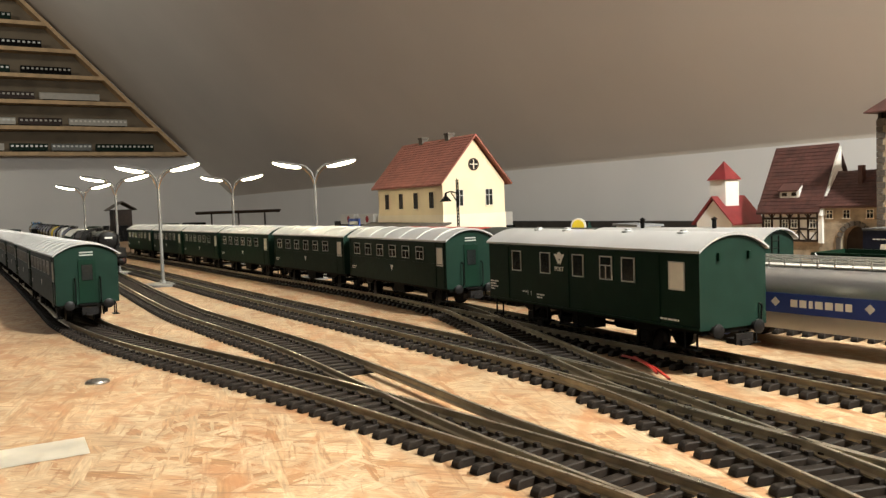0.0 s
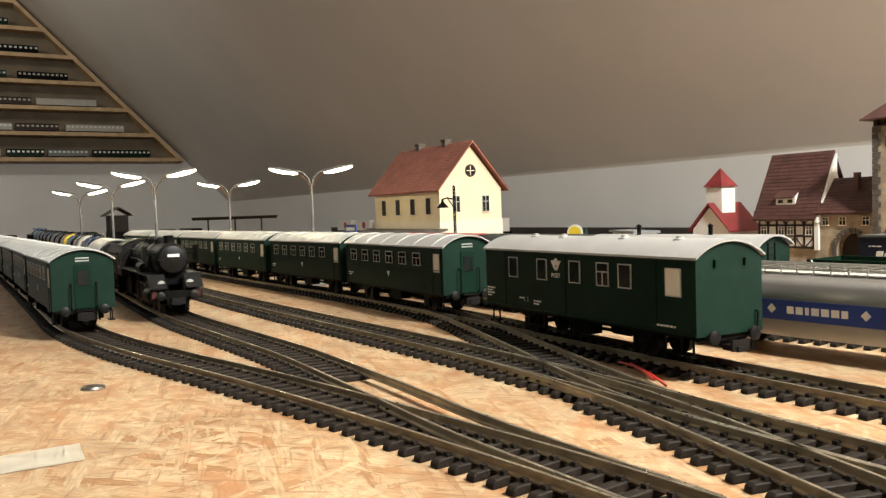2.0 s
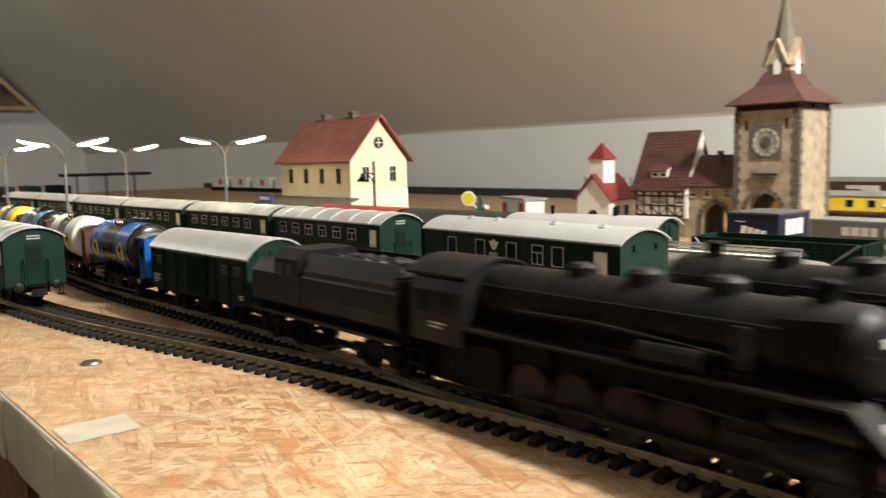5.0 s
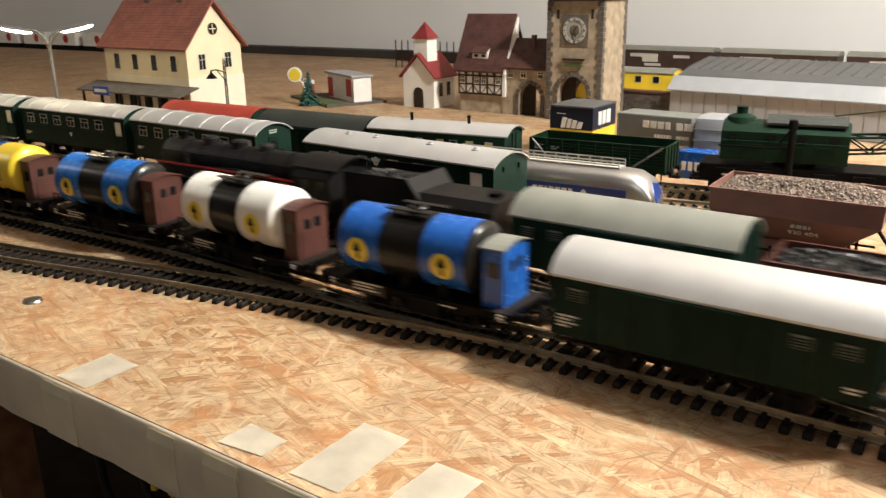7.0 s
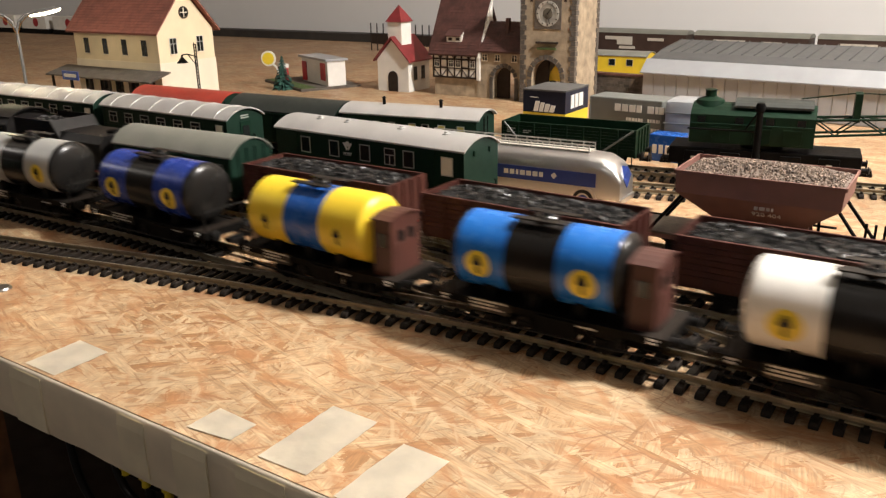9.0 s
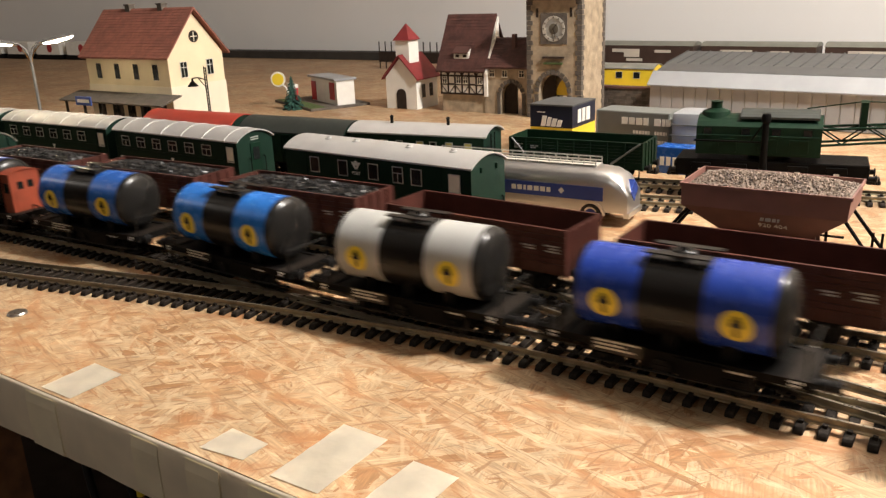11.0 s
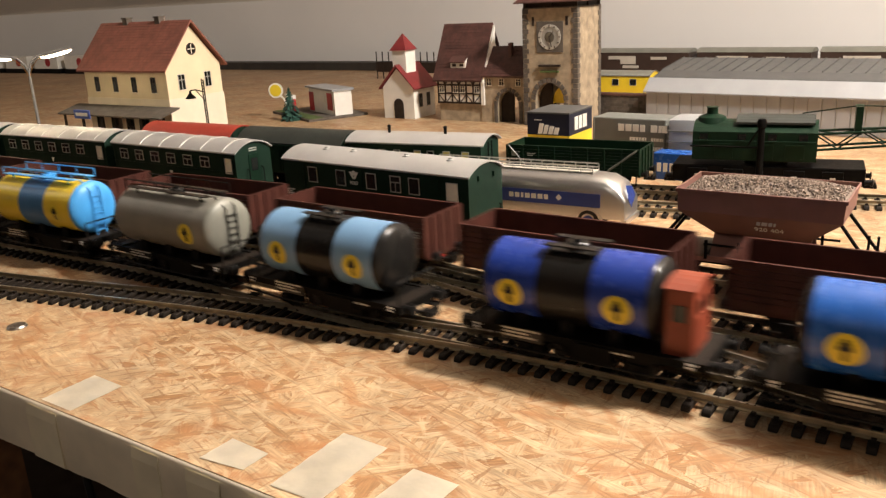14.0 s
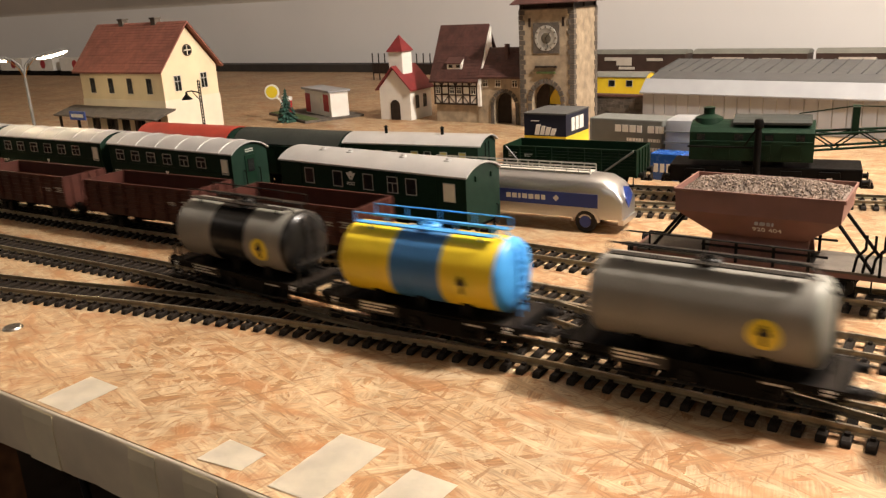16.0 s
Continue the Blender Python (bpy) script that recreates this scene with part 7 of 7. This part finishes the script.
    for i in range(7):
        k = thing("white_container_wagon", "white container with a round red mark on a flat wagon", "railway wagon", "container wagons", m=pose(-2.3 + i * 0.135, 0.60 + i * 0.017, 0, 0, 0, U))
        boxpart("flat_wagon", (-0.06, 0.06, -0.014, 0.014, 0.0, 0.012), "black", k)
        boxpart("container", (-0.052, 0.052, -0.014, 0.014, 0.012, 0.043), "plaster", k)
        bm = B()
        lathe(bm, [(0.0, -0.0146), (0.0105, -0.0146), (0.0105, -0.0139), (0.0, -0.0139)], (0.01, 0, 0.028), "y", 20)
        part("red_mark", bm, "red", k)


def wall_shelf():
    """Model cabinet on the gable wall, its side cut along the roof slope."""
    m = pose(0, 0, 0, 0, 0, U)
    w = thing("wall_cabinet", "wooden wall cabinet with shelves of model trains", "cabinet", m=m)
    X = -4.24
    y0 = -0.55
    def edge(z):
        return 1.09 - (z - 0.15) - 0.03
    zs = [0.375 + 0.1235 * i for i in range(9)]
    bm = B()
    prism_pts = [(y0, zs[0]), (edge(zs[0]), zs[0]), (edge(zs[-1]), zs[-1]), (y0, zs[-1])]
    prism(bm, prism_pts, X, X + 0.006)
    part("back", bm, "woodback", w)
    for z in zs:
        bm = B()
        box(bm, X + 0.006, X + 0.09, y0, edge(z), z - 0.009, z + 0.009)
        part("shelf", bm, "wood", w)
    bm = B()
    prism(bm, [(edge(zs[0]) - 0.02, zs[0] - 0.009), (edge(zs[0]) + 0.004, zs[0] - 0.009), (edge(zs[-1]) + 0.004, zs[-1]), (edge(zs[-1]) - 0.02, zs[-1])], X + 0.006, X + 0.092)
    part("slanted_side", bm, "wood", w)
    rnd = random.Random(2)
    for j, z in enumerate(zs[:-1]):
        y = edge(z + 0.1) - 0.06
        while y > y0 + 0.2:
            l = rnd.uniform(0.16, 0.28)
            t = thing("model_train", rnd.choice(("dark model coach standing in the wall cabinet", "grey model locomotive standing in the wall cabinet")), "model train", "cabinet models", m=m @ pose(X + 0.05, y - l / 2, z + 0.0092, 0, 0, 90))
            c = rnd.choice(("green", "carbrown", "greypanel", "green3", "lightgrey", "black"))
            bm = B()
            prism(bm, [(-0.014, 0.008), (0.014, 0.008)] + arc(0.014, 0.036, 0.006, 6), -l / 2, l / 2)
            part("body", bm, c, t)
            bm = B()
            n = int(l / 0.02)
            for k in range(n):
                box(bm, -l / 2 + 0.006 + k * l / n, -l / 2 + 0.006 + k * l / n + 0.011, -0.0148, -0.014, 0.024, 0.033)
            part("window_row", bm, rnd.choice(("plaster", "lightgrey", "frame")), t)
            boxpart("chassis", (-l / 2 + 0.01, l / 2 - 0.01, -0.010, 0.010, 0, 0.008), "black", t)
            y -= l + rnd.uniform(0.006, 0.05)


def screw(x, y):
    bm = B()
    lathe(bm, [(0.0, 0.0004), (0.0010, 0.0002), (0.0040, 0.0011), (0.0046, 0.0004), (0.0046, 0.0)], (0, 0, 0), "z", 22)
    ob = part("screw", bm, "steel", None, smooth=True)
    ob.matrix_basis = pose(x, y, 0.0001)
    tagged(ob, "shiny countersunk screw in the board", "screw", "board screws")


def tape(x, y, l, wd, turn, seed):
    rnd = random.Random(seed)
    bm = B()
    n = 10
    top = []
    for i in range(n + 1):
        u = -l / 2 + l * i / n
        jig = rnd.uniform(-0.0007, 0.0007)
        top.append((bm.verts.new((u + (rnd.uniform(-0.001, 0.001) if i in (0, n) else 0), -wd / 2 + jig * 0.3, 0.00012)), bm.verts.new((u + (rnd.uniform(-0.0015, 0.0015) if i in (0, n) else 0), wd / 2 + jig * 0.3, 0.00012 + abs(jig) * 0.15))))
    for a, b in zip(top, top[1:]):
        bm.faces.new((a[0], b[0], b[1], a[1]))
    bmesh.ops.solidify(bm, geom=bm.faces[:], thickness=0.0001)
    ob = part("tape_strip", bm, "tape", None)
    ob.matrix_basis = pose(x, y, 0.0002, 0, 0, turn)
    tagged(ob, "pale masking tape stuck over the board edge", "tape", "tape strips")


def cable(pts, name, material, label, r=0.0016):
    cu = bpy.data.curves.new(name, "CURVE")
    cu.dimensions, cu.bevel_depth, cu.bevel_resolution = "3D", r, 2
    sp = cu.splines.new("NURBS")
    sp.points.add(len(pts) - 1)
    for p, q in zip(sp.points, pts):
        p.co = (*q, 1)
    sp.use_endpoint_u, sp.order_u = True, 3
    tmp = bpy.data.objects.new(name, cu)
    scene.collection.objects.link(tmp)
    me = bpy.data.meshes.new_from_object(tmp.evaluated_get(bpy.context.evaluated_depsgraph_get()))
    bpy.data.objects.remove(tmp)
    me.materials.clear()
    me.materials.append(M[material])
    tagged(new(name, me), label, "cable")


def guard_coach():
    w = thing("guard_coach", "green branch line coach with silver roof and yellow lit windows", "railway coach")
    H, W = 0.051, 0.0155
    body_shell(w, H, W, 0.0118, 0.0375, 0.0050, "green3", "greenlit")
    r = roof(w, H, W, 0.0375, 0.0050, "silver", over=0.0025)
    for x in (-0.024, 0.020):
        bm = B()
        lathe(bm, [(0.0011, 0.042), (0.0011, 0.0475), (0.0018, 0.048), (0.0, 0.0492)], (x, -0.003, 0), "z", 12)
        part("stove_pipe", bm, "black", r, smooth=True)
    for s in (-1, 1):
        for x in (-0.036, -0.024, -0.012, 0.004, 0.014, 0.026, 0.040):
            window(w, x, 0.0285, 0.0045, 0.0095, s * W, pane="yellowpane" if x in (0.004, 0.026, 0.040, -0.036) else "glass")
        boxpart("waist_strip", (-H, H, min(s * W, s * (W + 0.0004)), max(s * W, s * (W + 0.0004)), 0.0222, 0.0227), "green3", w)
    bm = B()
    for y in (-0.010, -0.004):
        tube(bm, [(H + 0.0035, y, 0.012), (H + 0.0035, y, 0.040)], 0.0004)
    for k in range(8):
        z = 0.0145 + k * 0.0033
        tube(bm, [(H + 0.0035, -0.010, z), (H + 0.0035, -0.004, z)], 0.0003)
    part("ladder", bm, "black", w)
    running_gear(w, H - 0.001, 0.06)
    return w


# ---- the place ----
station()
chapel()
half_timbered()
gatehouse()
clock_tower()
gas_station()
fir(-0.530, 0.322, 0.043, 0.013)
bracket_lamp()
for x, y in ((-0.54, -0.131), (-0.505, 0.004), (-0.795, -0.023), (-0.739, -0.160), (-1.0, -0.1915)):
    street_lamp(x, y, 62)
sg = thing("station_sign", "small blue station name board with white bar", "sign", m=pose(-0.47, 0.03, 0, 0, 0, U))
boxpart("board", (-0.012, 0.012, -0.0008, 0.0, 0.047, 0.055), "signblue", sg)
boxpart("post", (-0.0006, 0.0006, 0.0, 0.0012, 0, 0.053), "black", sg)
boxpart("name_bar", (-0.009, 0.009, -0.0011, -0.0008, 0.0495, 0.0525), "white", sg)
yard()
crane()
hopper()
tank_truck()
wall_shelf()

pw = post_wagon()
pw.matrix_basis = LINE_P.car(LINE_P.of_x(-0.0608), 0.08)
base = coach("dark green coach with ribbed silver roof and pale end window")
sp = LINE_P.of_x(-0.2530)
for i in range(6):
    m = LINE_P.car(sp - 0.1515 * i, 0.088)
    if i == 0:
        base.matrix_basis = m
    else:
        copy_thing(base, m)
sa = LINE_A.of_x(-0.255) - 0.0705
for i in range(6):
    copy_thing(base, LINE_A.car(sa - 0.1525 * i, 0.088))
redv = box_van("stored box wagon with red arched roof", "green", "redroof", "greenlit", h=0.052)
redv.matrix_basis = LINE_F.car(LINE_F.of_x(-0.318), 0.06)
dkv = box_van("stored box wagon with dark arched roof", "green", "blackroof", "greenlit", h=0.050)
dkv.matrix_basis = LINE_F.car(LINE_F.of_x(-0.206), 0.06)
gd = guard_coach()
gd.matrix_basis = LINE_F.car(LINE_F.of_x(-0.101), 0.06)
gg = open_wagon("empty green open wagon with diagonal braces", "green3", h=0.0490, top=0.0285, slanted=True)
gg.matrix_basis = LINE_G.car(LINE_G.of_x(-0.0205), 0.062)

screw(-0.106, -0.193)
screw(-0.112, -0.037)
screw(-0.42, -0.094)
tape(-0.011, -0.2085, 0.024, 0.019, 97, 1)
tape(0.0765, -0.2005, 0.012, 0.018, 96, 2)
tape(0.107, -0.1865, 0.034, 0.019, 97, 3)
tape(0.139, -0.187, 0.032, 0.017, 95, 4)
cable([(-0.02, -0.209, -0.02), (-0.019, -0.212, -0.05), (0.0, -0.208, -0.072), (0.035, -0.2, -0.088)], "black_cable", "cable", "black cable hanging under the board")
cable([(0.013, -0.196, -0.02), (0.0135, -0.197, -0.06), (0.013, -0.196, -0.14)], "black_cable", "cable", "black cable hanging straight under the board", 0.002)
for cx, cl in ((0.030, 0.006), (0.041, 0.007), (0.053, 0.008), (0.064, 0.016)):
    yc = thing("cable_connector", "small yellow cable connector under the board edge", "connector", "yellow connectors", m=pose(cx, -0.2160 + 0.1157 * cx, -0.0255))
    bm = B()
    lathe(bm, [(0.0, 0.0), (0.0020, -0.0002), (0.0022, -cl * 0.5), (0.0014, -cl * 0.6), (0.0016, -cl), (0.0, -cl)], (0, 0, 0), "z", 10)
    part("sleeve", bm, "badge", yc, smooth=True)
    bm = B()
    cyl(bm, (0, 0, -cl), (0, 0.004, -cl - 0.004), 0.0006, seg=6)
    part("wire_end", bm, "cable", yc)
cable([(0.005, -0.206, -0.02), (0.008, -0.207, -0.046), (0.025, -0.204, -0.056), (0.052, -0.198, -0.05)], "black_cable", "cable", "black cable hanging under the board")
cable([(-0.03, 0.0, 0.002), (-0.01, -0.004, 0.004), (0.004, -0.010, 0.002)], "red_wire", "wirered", "red feed wire lying beside the rails", 0.0005)
cable([(-0.025, 0.002, 0.002), (-0.002, -0.006, 0.003), (0.012, -0.011, 0.0015)], "red_wire", "wirered", "red feed wire lying beside the rails", 0.0005)

for k, (x, wd) in enumerate(((-0.016, 0.020), (0.046, 0.014), (0.075, 0.016), (0.106, 0.020), (-0.09, 0.03))):
    bm = B()
    zl = -0.0245 + 0.002 * (k % 2)
    f0, f1 = ([bm.verts.new((x + q * wd / 2, y, z)) for y, z in ((-0.0040, zl), (-0.0046, zl + 0.0005), (-0.0045, -0.0055), (-0.0038, -0.0016))] for q in (-1, 1))
    for q in range(4):
        bm.faces.new((f0[q], f0[(q + 1) % 4], f1[(q + 1) % 4], f1[q]))
    bm.faces.new(f0)
    bm.faces.new(f1)
    bmesh.ops.recalc_face_normals(bm, faces=bm.faces[:])
    fold = part("tape_fold", bm, "foldtape")
    fold.matrix_basis = pose(0, -0.2175, 0, 0, 0, 6.6)
    tagged(fold, "greyish tape folded down over the board edge", "tape", "tape folds")

# ---- goods train, from the engine back ----
goods = []
van_gap = 0.1165
loco = steam_loco("matt black steam locomotive with tender hauling the goods train")
goods.append((loco, 0.209, 0.15))
gv = box_van("dark green box van with silver arched roof", "green", "silver", "greenlit", h=0.0525, group="vans")
goods.append((gv, 0.0, 0.066))
D = "tankblack"
for gap, args in (
        (0.1165, dict(label="blue and black tank wagon with blue brakeman cabin", colours=("blue", D, "blue"), cabin="blue")),
        (0.2250, dict(label="white and black tank wagon with brown brakeman cabin", colours=("tankwhite", D, "tankwhite"), cabin="cabbrown", end="tankwhite")),
        (0.3340, dict(label="light blue and black tank wagon with brown brakeman cabin", colours=("lightblue", D, "lightblue"), cabin="cabbrown")),
        (0.4430, dict(label="yellow and blue tank wagon with brown brakeman cabin", colours=("yellow", "blue", "yellow"), cabin="cabbrown", end="yellow")),
        (0.5625, dict(label="dark blue and black tank wagon", colours=("darkblue", D, "darkblue"))),
        (0.6720, dict(label="pale grey and black tank wagon", colours=("tankgrey", D, "tankgrey"))),
        (0.7825, dict(label="bright blue and black tank wagon", colours=("lightblue", D, "lightblue"))),
        (0.8990, dict(label="mid blue and black tank wagon", colours=("blue", D, "blue"))),
        (1.0080, dict(label="dark blue and black tank wagon with orange-brown brakeman cabin", colours=("darkblue", D, "darkblue"), cabin="cabred")),
        (1.1310, dict(label="pale blue and black tank wagon", colours=("paleblue", D, "paleblue"))),
        (1.2415, dict(label="plain grey long tank wagon with walkway", colours=("tankdarkgrey",), end="greyroof", length=0.070, solid=True)),
        (1.3530, dict(label="yellow and blue tank wagon with blue railing", colours=("yellow", "midblue", "yellow"), end="skyblue", railing="skyblue", length=0.071, solid=True)),
        (1.4615, dict(label="grey and black tank wagon with yellow badge", colours=("tankdarkgrey", D, "tankdarkgrey"), end="tankblack", length=0.072, solid=True))):
    goods.append((tank_wagon(**args), -gap, 0.045))

# ---- second train, running the other way ----
second = []
loco2 = steam_loco("black steam locomotive with thin red lining and tender", stripe=True, deflect=False)
second.append((loco2, 0.0, 0.15, 180))
bv = box_van("dark green baggage van with dull grey arched roof", "green", "greyroof", "greenlit", h=0.0495, group="vans")
second.append((bv, 0.187, 0.057, 180))
cw = open_wagon("red-brown open wagon loaded with coal", coal=True, group="coal wagons")
ew = open_wagon("empty red-brown open wagon", group="empty open wagons")
for i in range(9):
    o = (cw if i == 0 else copy_thing(cw, pose(0, 0, 0))) if i < 3 else (ew if i == 3 else copy_thing(ew, pose(0, 0, 0)))
    second.append((o, 0.2965 + 0.1225 * i, 0.062, 180))

# ---- tracks last ----
for line, x0, x1, nm, single in ((LINE_A, -1.2, 0.6, "track_front", True), (LINE_B, -1.2, 0.112, "track_goods", True), (LINE_C, -1.2, 0.8, "track_second", True),
                                 (LINE_P, -1.2, 0.6, "track_coaches", True), (LINE_D, -0.38, 0.12, "track_link", True), (LINE_E, -0.1, 0.38, "track_branch", True),
                                 (LINE_F, -0.7, 0.1, "track_siding", True), (LINE_G, -0.2, 0.45, "track_yard", True)):
    tr = rails(line, x0, x1, nm, "black-sleepered model railway track with brownish rails")
    if nm == "track_goods":
        sleepers(line, tr, x0, -0.05)
    elif nm == "track_branch":
        sleepers(line, tr, 0.02, 0.22)
    elif nm == "track_link":
        sleepers(line, tr, -0.22, 0.0)
    else:
        sleepers(line, tr, x0, x1)


# ---- what moves ----
GOODS_AT = [(0.0, -1.03), (1.5, -0.728), (3.2, -0.4525), (5.5, -0.0745), (6.5, 0.0965), (8.0, 0.319), (9.0, 0.463), (11.5, 0.803), (12.5, 0.943), (13.5, 1.081), (14.5, 1.216), (16.0, 1.424)]
SECOND_AT = [(0.0, 0.83), (5.5, 0.131), (6.5, -0.0095), (8.0, -0.208), (9.0, -0.341), (11.5, -0.6835), (13.5, -0.983), (14.5, -1.1295), (16.0, -1.345)]


def along(table, t):
    """Smooth place along a line at t."""
    n = len(table)
    d = []
    for i in range(n):
        a, b = table[max(0, i - 1)], table[min(n - 1, i + 1)]
        d.append((b[1] - a[1]) / (b[0] - a[0]))
    for i in range(n - 1):
        (t0, s0), (t1, s1) = table[i], table[i + 1]
        if t <= t1 or i == n - 2:
            h = t1 - t0
            u = (t - t0) / h
            return (2 * u ** 3 - 3 * u * u + 1) * s0 + (u ** 3 - 2 * u * u + u) * h * d[i] + (3 * u * u - 2 * u ** 3) * s1 + (u ** 3 - u * u) * h * d[i + 1]


def motions():
    times = [0.5 * i for i in range(33)]
    for ob, off, wheelbase in goods:
        walk(ob, [(t, LINE_B.car(along(GOODS_AT, t) + off, wheelbase)) for t in times])
    for ob, off, wheelbase, turn in second:
        walk(ob, [(t, LINE_C.car(along(SECOND_AT, t) + off, wheelbase, turn)) for t in times])


motions()
